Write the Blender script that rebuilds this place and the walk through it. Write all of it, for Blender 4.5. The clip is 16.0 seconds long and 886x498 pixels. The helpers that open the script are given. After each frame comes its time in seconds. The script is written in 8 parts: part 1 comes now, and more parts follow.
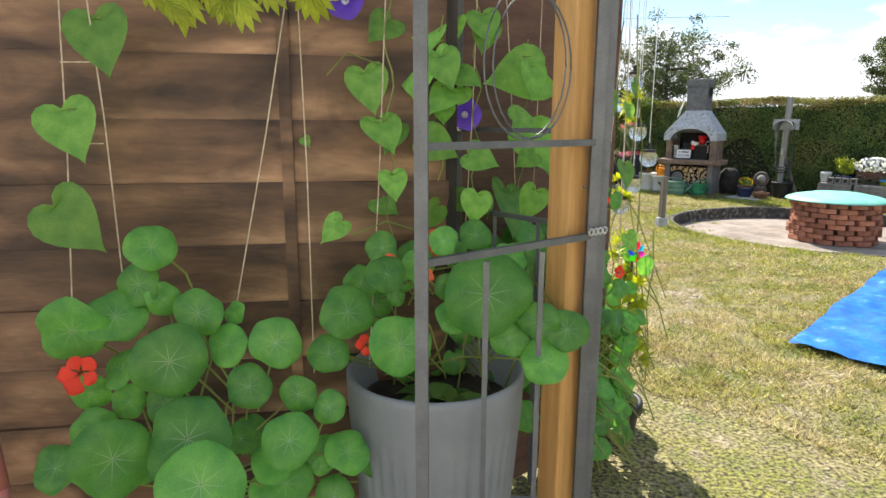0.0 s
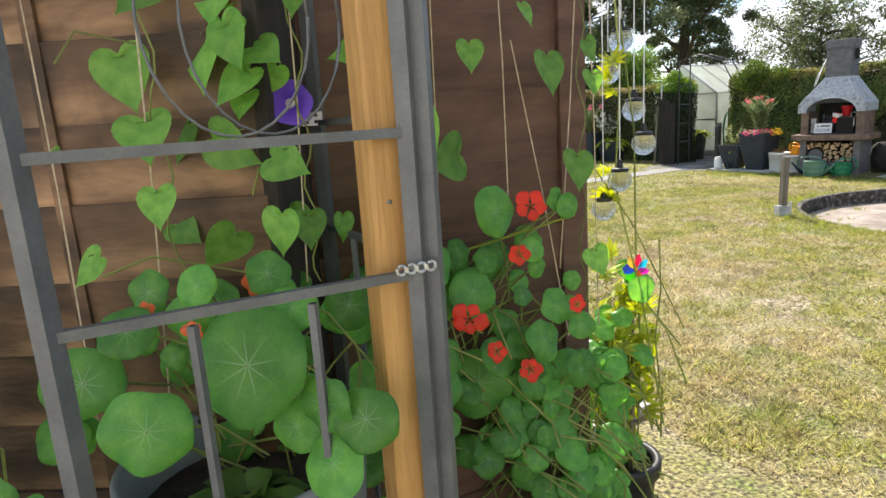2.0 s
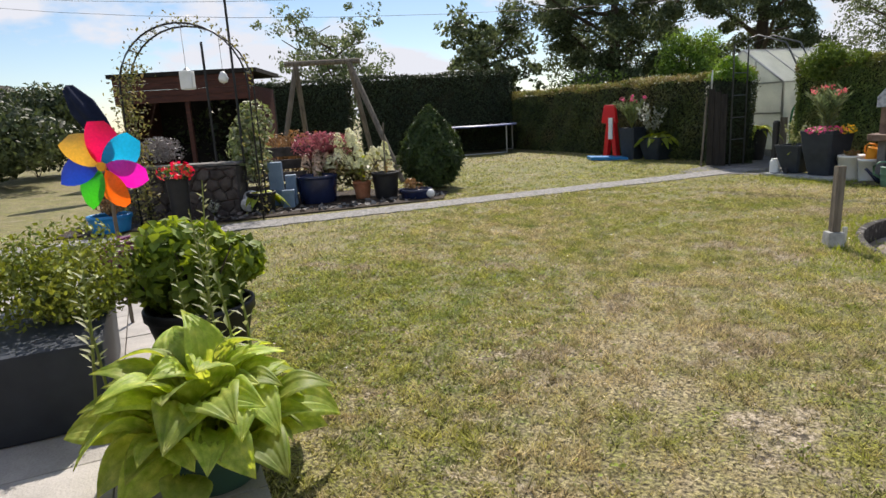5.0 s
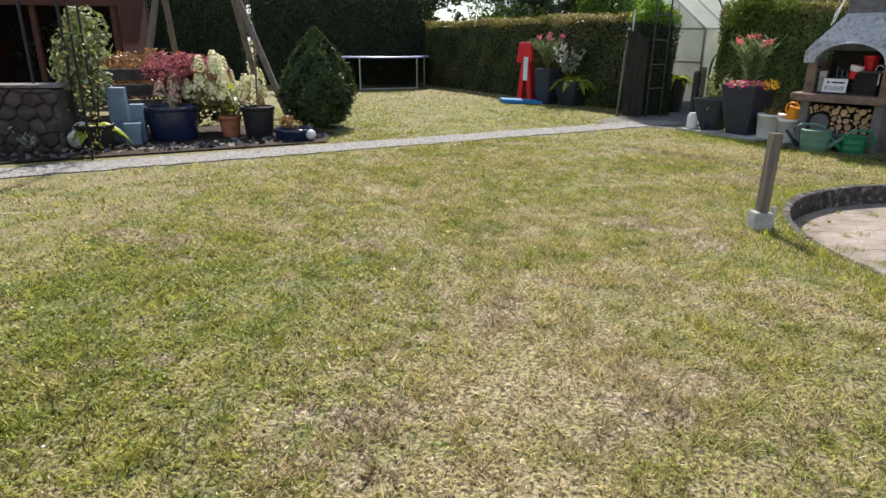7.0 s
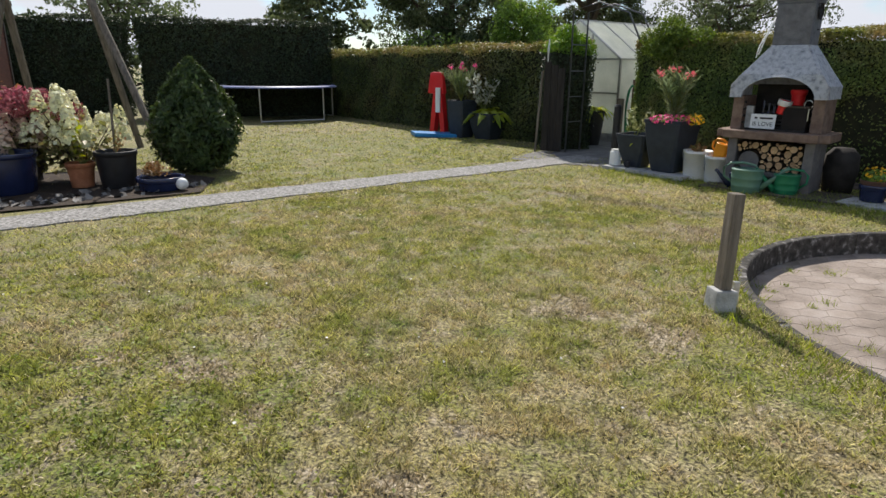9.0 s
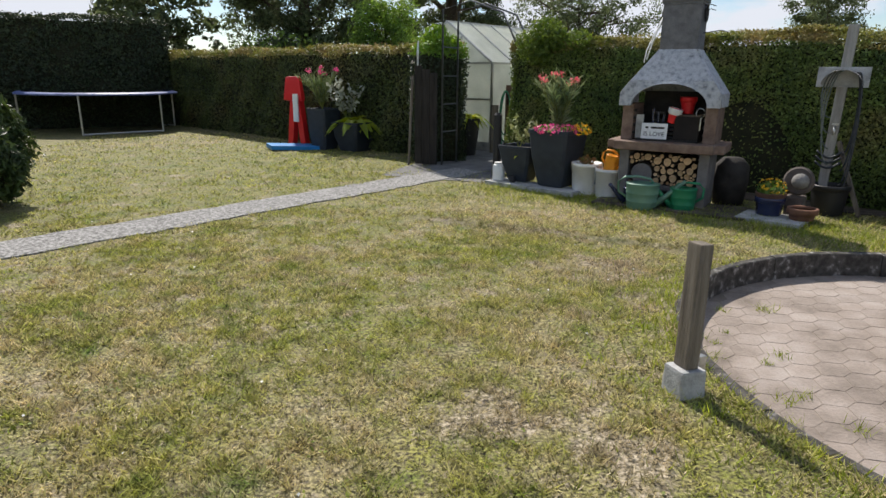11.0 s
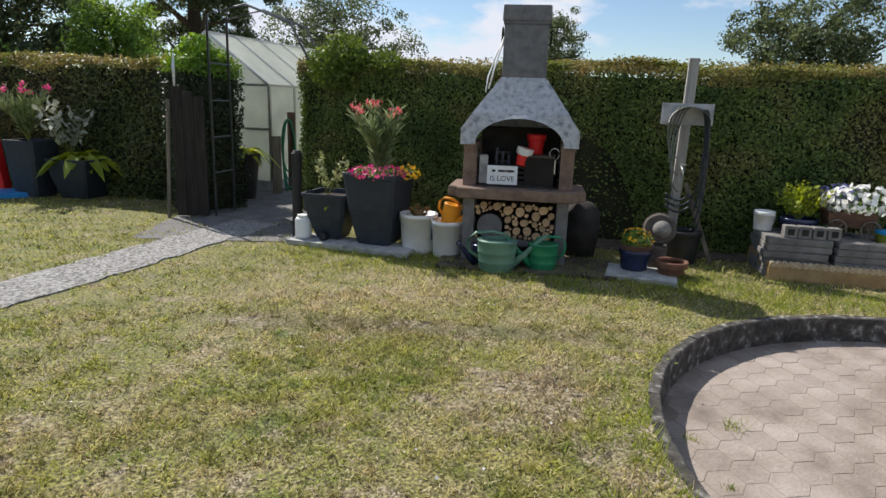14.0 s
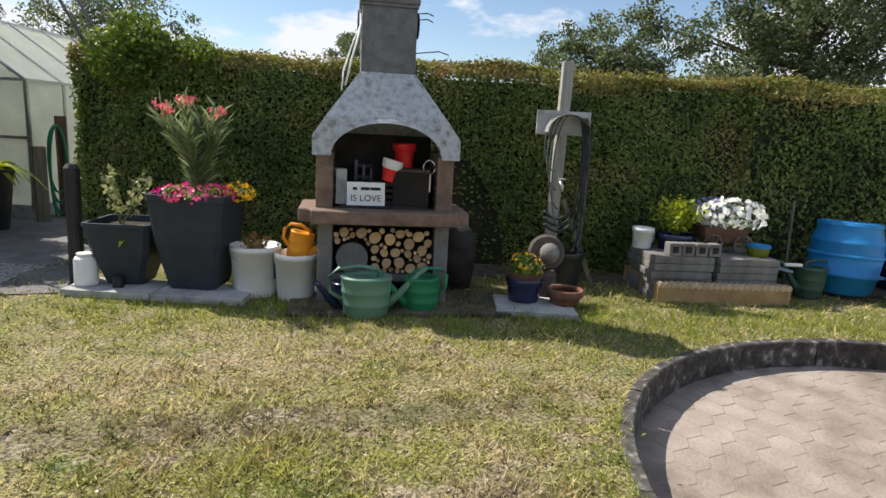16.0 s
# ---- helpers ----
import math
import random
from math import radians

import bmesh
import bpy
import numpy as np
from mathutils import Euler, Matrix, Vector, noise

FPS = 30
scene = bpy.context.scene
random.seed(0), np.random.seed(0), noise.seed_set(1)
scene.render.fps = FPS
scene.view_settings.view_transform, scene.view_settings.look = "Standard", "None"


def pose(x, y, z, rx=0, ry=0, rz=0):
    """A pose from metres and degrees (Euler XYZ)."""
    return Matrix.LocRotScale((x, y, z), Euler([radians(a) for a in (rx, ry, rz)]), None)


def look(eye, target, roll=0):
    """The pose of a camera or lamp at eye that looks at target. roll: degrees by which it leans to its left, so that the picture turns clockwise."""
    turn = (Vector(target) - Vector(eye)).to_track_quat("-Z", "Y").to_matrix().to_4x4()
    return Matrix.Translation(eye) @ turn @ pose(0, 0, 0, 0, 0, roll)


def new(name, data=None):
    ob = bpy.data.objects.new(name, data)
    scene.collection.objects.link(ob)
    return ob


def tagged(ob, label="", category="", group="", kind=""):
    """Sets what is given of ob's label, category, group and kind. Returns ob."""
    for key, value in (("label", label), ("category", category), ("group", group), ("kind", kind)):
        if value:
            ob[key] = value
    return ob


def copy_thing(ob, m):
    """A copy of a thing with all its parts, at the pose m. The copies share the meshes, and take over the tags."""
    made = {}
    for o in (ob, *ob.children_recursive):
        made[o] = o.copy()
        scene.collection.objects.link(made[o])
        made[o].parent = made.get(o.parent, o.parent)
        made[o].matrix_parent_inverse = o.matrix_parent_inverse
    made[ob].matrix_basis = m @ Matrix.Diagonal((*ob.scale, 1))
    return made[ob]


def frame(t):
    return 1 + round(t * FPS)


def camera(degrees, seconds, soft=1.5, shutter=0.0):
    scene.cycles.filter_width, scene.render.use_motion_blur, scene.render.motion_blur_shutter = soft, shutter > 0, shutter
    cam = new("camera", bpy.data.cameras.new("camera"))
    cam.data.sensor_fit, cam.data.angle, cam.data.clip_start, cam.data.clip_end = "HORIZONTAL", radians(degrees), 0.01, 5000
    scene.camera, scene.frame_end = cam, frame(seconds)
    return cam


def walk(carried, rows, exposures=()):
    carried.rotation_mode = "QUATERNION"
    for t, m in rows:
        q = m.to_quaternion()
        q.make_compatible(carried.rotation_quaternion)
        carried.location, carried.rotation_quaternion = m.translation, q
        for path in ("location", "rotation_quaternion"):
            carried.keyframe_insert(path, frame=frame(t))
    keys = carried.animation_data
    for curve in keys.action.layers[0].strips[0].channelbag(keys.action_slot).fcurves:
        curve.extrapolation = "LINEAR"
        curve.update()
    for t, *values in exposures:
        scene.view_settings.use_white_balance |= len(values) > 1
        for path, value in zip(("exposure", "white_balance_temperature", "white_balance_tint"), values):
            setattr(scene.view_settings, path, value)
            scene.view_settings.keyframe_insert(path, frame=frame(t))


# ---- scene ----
cam = camera(71.7, 16.0)
PATH = [
    (0, (0.295, -0.266, 1.35), (0.198, 1.69, 0.946), 0.2),
    (0.5, (0.481, -0.157, 1.308), (0.336, 1.795, 0.895), -0.7),
    (1, (0.635, 0.098, 1.338), (0.41, 2.037, 0.904), -0.6),
    (1.5, (0.729, 0.197, 1.324), (0.481, 2.135, 0.894), -0.8),
    (2, (0.889, 0.316, 1.321), (0.368, 2.202, 0.907), -3.7),
    (2.5, (1.08, 0.457, 1.317), (0.499, 2.331, 0.929), -3.4),
    (2.8, (1.179, 0.599, 1.305), (0.614, 2.48, 0.926), -3.6),
    (3, (1.233, 0.733, 1.312), (0.742, 2.635, 0.932), -2.9),
    (3.2, (1.275, 0.845, 1.3), (0.842, 2.761, 0.922), -2.6),
    (5.3, (1.706, 2.306, 1.258), (0.889, 4.077, 0.814), -1.0),
    (5.5, (1.739, 2.429, 1.27), (0.938, 4.226, 0.914), 3.1),
    (6, (1.744, 2.747, 1.229), (0.994, 4.539, 0.757), 3.9),
    (6.5, (1.688, 3.051, 1.256), (1.206, 4.906, 0.685), 2.8),
    (7, (1.666, 3.366, 1.232), (1.198, 5.203, 0.594), 0.4),
    (7.5, (1.674, 3.656, 1.273), (1.145, 5.484, 0.658), -1.0),
    (8, (1.631, 3.947, 1.294), (1.161, 5.811, 0.744), -0.6),
    (8.5, (1.586, 4.184, 1.296), (1.245, 6.075, 0.741), 0.1),
    (9, (1.617, 4.514, 1.3), (1.388, 6.42, 0.739), 0.5),
    (9.5, (1.641, 4.778, 1.285), (1.423, 6.692, 0.746), 0.5),
    (10, (1.542, 5.07, 1.326), (1.455, 6.99, 0.774), 1.3),
    (10.2, (1.553, 5.19, 1.309), (1.573, 7.113, 0.762), 1.9),
    (12.3, (1.393, 6.498, 1.371), (1.679, 8.396, 0.809), 1.6),
    (12.5, (1.371, 6.628, 1.381), (1.682, 8.521, 0.816), 3.1),
    (13, (1.323, 6.922, 1.392), (1.592, 8.845, 0.912), 3.0),
    (13.5, (1.335, 7.236, 1.387), (1.851, 9.121, 0.963), 2.5),
    (14, (1.401, 7.507, 1.362), (2.325, 9.219, 0.898), 2.0),
    (14.5, (1.522, 7.718, 1.338), (2.663, 9.304, 0.912), 1.9),
    (15, (1.616, 7.983, 1.288), (2.965, 9.407, 0.898), 2.7),
    (15.5, (1.652, 8.292, 1.248), (3.07, 9.647, 0.856), 3.6),
    (16, (1.676, 8.637, 1.241), (3.098, 9.989, 0.856), 3.1),
]
# seconds, stops, kelvin, tint
EXPOSURES = [(0, 1.27, 6600, 10), (2.0, 1.31, 6600, 10), (2.5, 1.42, 6300, 12), (3.2, 1.36, 5950, 14), (5.3, 0.5, 6550, 14), (6.0, 0.5, 6550, 13), (7.0, 0.76, 6450, 13), (7.5, 0.53, 6450, 13),
             (8.0, 0.47, 6450, 12), (10.0, 0.46, 6400, 12), (12.5, 0.6, 6350, 12), (13.5, 0.46, 6300, 12), (14.5, 0.65, 6300, 12), (15.5, 0.74, 6450, 12), (16, 0.74, 6550, 12)]
walk(cam, [(t, look(eye, target, roll)) for t, eye, target, roll in PATH], EXPOSURES)

# ---- world and light ----
SUN_EL, SUN_DIR = radians(47), Vector((-0.29, 0.957))
world = bpy.data.worlds.new("sky")
scene.world = world
world.use_nodes = True
wn, wl = world.node_tree.nodes, world.node_tree.links
wn.clear()
w_out, w_bg = wn.new("ShaderNodeOutputWorld"), wn.new("ShaderNodeBackground")
sky = wn.new("ShaderNodeTexSky")
sky.sky_type, sky.sun_disc, sky.sun_elevation = "NISHITA", False, SUN_EL
sky.sun_rotation = math.atan2(SUN_DIR.x, SUN_DIR.y)
sky.air_density, sky.dust_density, sky.ozone_density = 1.0, 0.15, 2.5
w_bg.inputs["Strength"].default_value = 0.08
# fair-weather cumulus over the blue
w_tc = wn.new("ShaderNodeTexCoord")
w_map = wn.new("ShaderNodeMapping")
w_map.inputs["Scale"].default_value = (2.4, 2.4, 6.0)
w_map.inputs["Location"].default_value = (0.35, 0.1, 0.0)
w_noise = wn.new("ShaderNodeTexNoise")
w_noise.inputs["Scale"].default_value, w_noise.inputs["Detail"].default_value = 1.3, 9
w_noise.inputs["Roughness"].default_value = 0.56
w_ramp = wn.new("ShaderNodeValToRGB")
w_ramp.color_ramp.elements[0].position, w_ramp.color_ramp.elements[1].position = 0.5, 0.57
w_mix = wn.new("ShaderNodeMix")
w_mix.data_type = "RGBA"
w_mix.inputs[7].default_value = (7.0, 7.3, 7.8, 1)
wl.new(w_tc.outputs["Generated"], w_map.inputs["Vector"])
wl.new(w_map.outputs["Vector"], w_noise.inputs["Vector"])
wl.new(w_noise.outputs["Fac"], w_ramp.inputs["Fac"])
wl.new(w_ramp.outputs["Color"], w_mix.inputs[0])
wl.new(sky.outputs["Color"], w_mix.inputs[6])
wl.new(w_mix.outputs[2], w_bg.inputs["Color"])
wl.new(w_bg.outputs["Background"], w_out.inputs["Surface"])
sun = new("sun", bpy.data.lights.new("sun", "SUN"))
sun.data.energy, sun.data.angle, sun.data.color = 4.4, radians(0.53), (1.0, 0.93, 0.82)
sun_to = Vector((SUN_DIR.x, SUN_DIR.y, 0)).normalized() * math.cos(SUN_EL) + Vector((0, 0, math.sin(SUN_EL)))
sun.matrix_world = look(sun_to * 40, (0, 0, 0))


# ---- materials ----
def material(name, colours, scale=8.0, detail=6.0, rough=0.7, metal=0.0, bump=0.0, bump_scale=60.0,
             stretch=(1, 1, 1), per=0.0, spec=0.4, coords="Object", trans=0.0, ramp=(0.3, 0.7), grain=0.22):
    """Two-scale procedural surface: colours mixed by broad noise, fine grain on top, per-piece variation."""
    m = bpy.data.materials.new(name)
    m.use_nodes = True
    n, l = m.node_tree.nodes, m.node_tree.links
    b = n["Principled BSDF"]
    b.inputs["Roughness"].default_value, b.inputs["Metallic"].default_value = rough, metal
    b.inputs["Specular IOR Level"].default_value = spec
    tc, mp = n.new("ShaderNodeTexCoord"), n.new("ShaderNodeMapping")
    mp.inputs["Scale"].default_value = stretch
    l.new(n.new("ShaderNodeNewGeometry").outputs["Position"] if coords == "World" else tc.outputs[coords], mp.inputs["Vector"])
    tx = n.new("ShaderNodeTexNoise")
    tx.inputs["Scale"].default_value, tx.inputs["Detail"].default_value = scale, detail
    l.new(mp.outputs["Vector"], tx.inputs["Vector"])
    cr = n.new("ShaderNodeValToRGB")
    cr.color_ramp.elements[0].position, cr.color_ramp.elements[1].position = ramp
    cr.color_ramp.elements[0].color = (*colours[0], 1)
    cr.color_ramp.elements[1].color = (*colours[-1], 1)
    for k, c in enumerate(colours[1:-1]):
        e = cr.color_ramp.elements.new(ramp[0] + (ramp[1] - ramp[0]) * (k + 1) / (len(colours) - 1))
        e.color = (*c, 1)
    l.new(tx.outputs["Fac"], cr.inputs["Fac"])
    out = cr.outputs["Color"]
    fine = n.new("ShaderNodeTexNoise")
    fine.inputs["Scale"].default_value, fine.inputs["Detail"].default_value = bump_scale, 4
    l.new(mp.outputs["Vector"], fine.inputs["Vector"])
    hsv = n.new("ShaderNodeHueSaturation")
    l.new(out, hsv.inputs["Color"])
    mr = n.new("ShaderNodeMapRange")
    mr.inputs["To Min"].default_value, mr.inputs["To Max"].default_value = 1 - grain, 1 + grain
    l.new(fine.outputs["Fac"], mr.inputs["Value"])
    val = mr.outputs["Result"]
    if per:
        oi, ge = n.new("ShaderNodeObjectInfo"), n.new("ShaderNodeNewGeometry")
        add, fr = n.new("ShaderNodeMath"), n.new("ShaderNodeMath")
        fr.operation = "FRACT"
        l.new(oi.outputs["Random"], add.inputs[0])
        l.new(ge.outputs["Random Per Island"], add.inputs[1])
        l.new(add.outputs[0], fr.inputs[0])
        m2, mul = n.new("ShaderNodeMapRange"), n.new("ShaderNodeMath")
        m2.inputs["To Min"].default_value, m2.inputs["To Max"].default_value = 1 - per, 1 + per
        mul.operation = "MULTIPLY"
        l.new(fr.outputs[0], m2.inputs["Value"])
        l.new(m2.outputs["Result"], mul.inputs[0])
        l.new(val, mul.inputs[1])
        val = mul.outputs[0]
    l.new(val, hsv.inputs["Value"])
    l.new(hsv.outputs["Color"], b.inputs["Base Color"])
    if bump:
        bp = n.new("ShaderNodeBump")
        bp.inputs["Strength"].default_value, bp.inputs["Distance"].default_value = bump, 0.01
        l.new(fine.outputs["Fac"], bp.inputs["Height"])
        l.new(bp.outputs["Normal"], b.inputs["Normal"])
    if trans:
        tr, mx = n.new("ShaderNodeBsdfTranslucent"), n.new("ShaderNodeMixShader")
        warm = n.new("ShaderNodeHueSaturation")
        warm.inputs["Hue"].default_value, warm.inputs["Saturation"].default_value, warm.inputs["Value"].default_value = 0.475, 1.15, 1.5
        l.new(hsv.outputs["Color"], warm.inputs["Color"])
        l.new(warm.outputs["Color"], tr.inputs["Color"])
        mx.inputs[0].default_value = trans
        l.new(b.outputs[0], mx.inputs[1])
        l.new(tr.outputs[0], mx.inputs[2])
        l.new(mx.outputs[0], n["Material Output"].inputs["Surface"])
    return m


def leaf_mat(name, colours, per=0.3, trans=0.35, rough=0.5, scale=3.0):
    return material(name, colours, scale=scale, rough=rough, per=per, trans=trans, bump_scale=40, spec=0.35)


M = {}
M["fence"] = material("stained_fence_wood", [(0.032, 0.017, 0.01), (0.14, 0.076, 0.04), (0.35, 0.205, 0.11)], scale=2.2, detail=9, rough=0.6,
                      stretch=(0.9, 1, 3.6), bump=0.35, bump_scale=22, per=0.12, ramp=(0.28, 0.74))
M["fence_dark"] = material("dark_stained_timber", [(0.075, 0.038, 0.026), (0.15, 0.08, 0.052)], scale=5, stretch=(1, 1, 4), bump=0.3, bump_scale=30)
M["pine"] = material("new_pine_timber", [(0.42, 0.22, 0.07), (0.62, 0.36, 0.13)], scale=5, stretch=(7, 7, 0.45), bump=0.15, bump_scale=30, rough=0.5)
M["steel"] = material("grey_coated_steel", [(0.10, 0.105, 0.11), (0.145, 0.15, 0.155)], scale=14, rough=0.45, metal=0.25, bump=0.1, bump_scale=150)
M["zinc"] = material("zinc_plate", [(0.45, 0.45, 0.44), (0.62, 0.62, 0.6)], scale=40, rough=0.35, metal=0.9)
M["pot_grey"] = material("grey_plastic_pot", [(0.17, 0.185, 0.20), (0.22, 0.235, 0.25)], scale=6, rough=0.55, bump=0.05, bump_scale=120, grain=0.06)
M["soil"] = material("dark_soil", [(0.018, 0.012, 0.008), (0.05, 0.034, 0.022)], scale=25, rough=0.95, bump=0.9, bump_scale=90)
M["soil_dry"] = material("bare_dry_earth", [(0.035, 0.027, 0.02), (0.085, 0.068, 0.05), (0.15, 0.125, 0.095)], scale=9, rough=0.95, bump=0.8, bump_scale=45)
M["anthracite"] = material("anthracite_planter", [(0.02, 0.027, 0.039), (0.032, 0.041, 0.056)], scale=9, rough=0.55, bump=0.08, bump_scale=140, grain=0.06)
M["concrete"] = material("weathered_concrete", [(0.26, 0.265, 0.26), (0.40, 0.405, 0.40), (0.5, 0.5, 0.49)], scale=9, rough=0.85, bump=0.4, bump_scale=90)
M["hood"] = material("whitewashed_grill_hood", [(0.17, 0.185, 0.205), (0.36, 0.38, 0.41), (0.46, 0.48, 0.51)], scale=24, rough=0.8, bump=0.35, bump_scale=70, ramp=(0.26, 0.6))
M["chimney"] = material("grey_rendered_chimney", [(0.11, 0.11, 0.115), (0.18, 0.18, 0.185)], scale=16, rough=0.85, bump=0.4, bump_scale=80)
M["grill_leg"] = material("grey_painted_concrete_leg", [(0.13, 0.125, 0.125), (0.2, 0.19, 0.185)], scale=12, rough=0.85, bump=0.3, bump_scale=80)
M["grill_brown"] = material("brown_painted_concrete", [(0.13, 0.085, 0.065), (0.24, 0.17, 0.13)], scale=12, rough=0.8, bump=0.35, bump_scale=70)
M["soot_and_gap_dark"] = material("soot_and_gap_black", [(0.012, 0.011, 0.01), (0.04, 0.036, 0.033)], scale=8, rough=0.9, bump=0.4)
M["bark"] = material("tree_bark", [(0.05, 0.038, 0.028), (0.12, 0.095, 0.07)], scale=9, stretch=(4, 4, 0.8), rough=0.95, bump=0.8, bump_scale=25)
M["log_end"] = material("cut_log_end", [(0.42, 0.27, 0.14), (0.6, 0.42, 0.24)], scale=20, rough=0.8, per=0.25, bump=0.2)
M["weathered"] = material("weathered_grey_timber", [(0.10, 0.082, 0.062), (0.22, 0.19, 0.15)], scale=5, stretch=(6, 6, 0.5), rough=0.85, bump=0.5, bump_scale=40)
M["white"] = material("white_plastic", [(0.7, 0.71, 0.7), (0.82, 0.83, 0.82)], scale=6, rough=0.45, bump=0.03, grain=0.06)
M["orange"] = material("orange_plastic", [(0.8, 0.3, 0.015), (0.86, 0.36, 0.03)], scale=6, rough=0.4, grain=0.06)
M["green_can"] = material("faded_green_plastic", [(0.10, 0.21, 0.15), (0.145, 0.27, 0.2)], scale=6, rough=0.5, grain=0.06)
M["green_dark"] = material("bright_green_plastic", [(0.015, 0.17, 0.075), (0.025, 0.23, 0.105)], scale=6, rough=0.4, grain=0.06)
M["green_deep"] = material("deep_green_plastic", [(0.03, 0.075, 0.05), (0.045, 0.1, 0.07)], scale=6, rough=0.5, grain=0.06)
M["blue_dark"] = material("navy_glaze", [(0.012, 0.018, 0.05), (0.02, 0.03, 0.085)], scale=7, rough=0.22, spec=0.6, grain=0.06)
M["blue"] = material("blue_plastic_barrel", [(0.012, 0.19, 0.48), (0.02, 0.25, 0.58)], scale=5, rough=0.4, grain=0.06)
M["slate_blue"] = material("grey_blue_pot", [(0.12, 0.19, 0.28), (0.19, 0.27, 0.37)], scale=7, rough=0.5, grain=0.06)
M["terracotta"] = material("terracotta", [(0.32, 0.12, 0.055), (0.45, 0.19, 0.095)], scale=12, rough=0.85, bump=0.2)
M["black"] = material("black_plastic", [(0.012, 0.012, 0.013), (0.022, 0.022, 0.024)], scale=10, rough=0.5, grain=0.06)
M["post_pale"] = material("bleached_timber", [(0.24, 0.23, 0.21), (0.38, 0.37, 0.34)], scale=5, stretch=(6, 6, 0.5), rough=0.85, bump=0.4, bump_scale=40)
M["rust"] = material("rusty_brown_clay", [(0.13, 0.06, 0.035), (0.22, 0.11, 0.07)], scale=12, rough=0.85, bump=0.2)
M["rubber"] = material("black_hose_rubber", [(0.02, 0.025, 0.03), (0.05, 0.055, 0.06)], scale=20, rough=0.5)
M["hose"] = material("grey_hose", [(0.07, 0.085, 0.075), (0.14, 0.16, 0.145)], scale=20, rough=0.5)
M["tan"] = material("tan_edging_tile", [(0.3, 0.19, 0.085), (0.43, 0.29, 0.14)], scale=9, rough=0.8, bump=0.2)
M["stone"] = material("grey_paving_stone", [(0.115, 0.11, 0.105), (0.24, 0.23, 0.215)], scale=9, rough=0.9, bump=0.6, bump_scale=60, per=0.15)
M["kerb"] = material("weathered_kerb_block", [(0.035, 0.032, 0.028), (0.08, 0.075, 0.066), (0.4, 0.39, 0.37)], scale=17, rough=0.95, bump=0.5, bump_scale=50, per=0.18, ramp=(0.36, 0.78), coords="World")
M["paver"] = material("weathered_hexagon_paver", [(0.16, 0.132, 0.108), (0.285, 0.24, 0.205), (0.36, 0.315, 0.28)], scale=3.2, detail=10, rough=0.9, bump=0.5, bump_scale=60, per=0.07, coords="World")
M["joint"] = material("sandy_joint", [(0.17, 0.14, 0.11), (0.27, 0.225, 0.185)], scale=5, rough=0.95, bump=0.4)
M["brick"] = material("worn_red_brick", [(0.17, 0.065, 0.042), (0.32, 0.125, 0.075), (0.40, 0.2, 0.13)], scale=14, rough=0.9, bump=0.5, bump_scale=70, per=0.3)
M["mortar"] = material("dark_mortar", [(0.05, 0.035, 0.03), (0.12, 0.09, 0.08)], scale=30, rough=0.95)
M["lid"] = material("turquoise_lid", [(0.14, 0.48, 0.40), (0.24, 0.6, 0.5)], scale=6, rough=0.45, bump=0.1, bump_scale=30, grain=0.06)
M["gravel"] = material("grey_gravel", [(0.1, 0.098, 0.092), (0.25, 0.245, 0.235), (0.38, 0.375, 0.36)], scale=45, rough=0.95, bump=1.0, bump_scale=55, ramp=(0.38, 0.64))
M["asphalt"] = material("grey_washed_concrete", [(0.1, 0.1, 0.098), (0.19, 0.185, 0.18)], scale=5, rough=0.9, bump=0.5, bump_scale=120)
M["slab"] = material("terrace_slab", [(0.3, 0.285, 0.26), (0.42, 0.4, 0.37)], scale=7, rough=0.9, bump=0.4, bump_scale=90, per=0.1)
M["rubble"] = material("dark_rubble_stone", [(0.06, 0.05, 0.045), (0.13, 0.11, 0.098)], scale=8, rough=0.95, bump=0.6, bump_scale=40, per=0.25)
M["red_paint"] = material("red_plastic", [(0.62, 0.015, 0.02), (0.72, 0.025, 0.025)], scale=5, rough=0.4, grain=0.06)
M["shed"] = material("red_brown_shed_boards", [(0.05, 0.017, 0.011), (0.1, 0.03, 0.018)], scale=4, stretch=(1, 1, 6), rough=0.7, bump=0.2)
# near-black: the shelter's inner shade put into colour; also serves dark roofs
M["shed_dark"] = material("shed_shade_and_dark_roof", [(0.01, 0.008, 0.007), (0.025, 0.02, 0.016)], scale=4, rough=0.9)
M["string"] = material("jute_string", [(0.42, 0.33, 0.22), (0.6, 0.5, 0.36)], scale=60, rough=0.9)
M["stem"] = leaf_mat("green_stem", [(0.14, 0.19, 0.04), (0.28, 0.3, 0.09)], trans=0.15)
M["heart"] = leaf_mat("heart_leaf", [(0.12, 0.33, 0.06), (0.25, 0.5, 0.1)], per=0.35, trans=0.45, rough=0.42)
M["yellow_leaf"] = leaf_mat("yellow_green_leaf", [(0.24, 0.33, 0.035), (0.42, 0.47, 0.07)], per=0.3, trans=0.4)
M["hosta"] = leaf_mat("hosta_leaf", [(0.23, 0.35, 0.05), (0.5, 0.57, 0.14)], per=0.35, trans=0.5, rough=0.52, scale=6)
M["flower_red"] = leaf_mat("orange_red_petal", [(0.72, 0.035, 0.012), (0.82, 0.075, 0.02)], per=0.12, trans=0.3)
M["flower_orange"] = leaf_mat("orange_petal", [(0.78, 0.13, 0.035), (0.85, 0.25, 0.09)], per=0.12, trans=0.3)
M["violet"] = leaf_mat("violet_petal", [(0.10, 0.04, 0.42), (0.17, 0.07, 0.55)], per=0.1, trans=0.3)
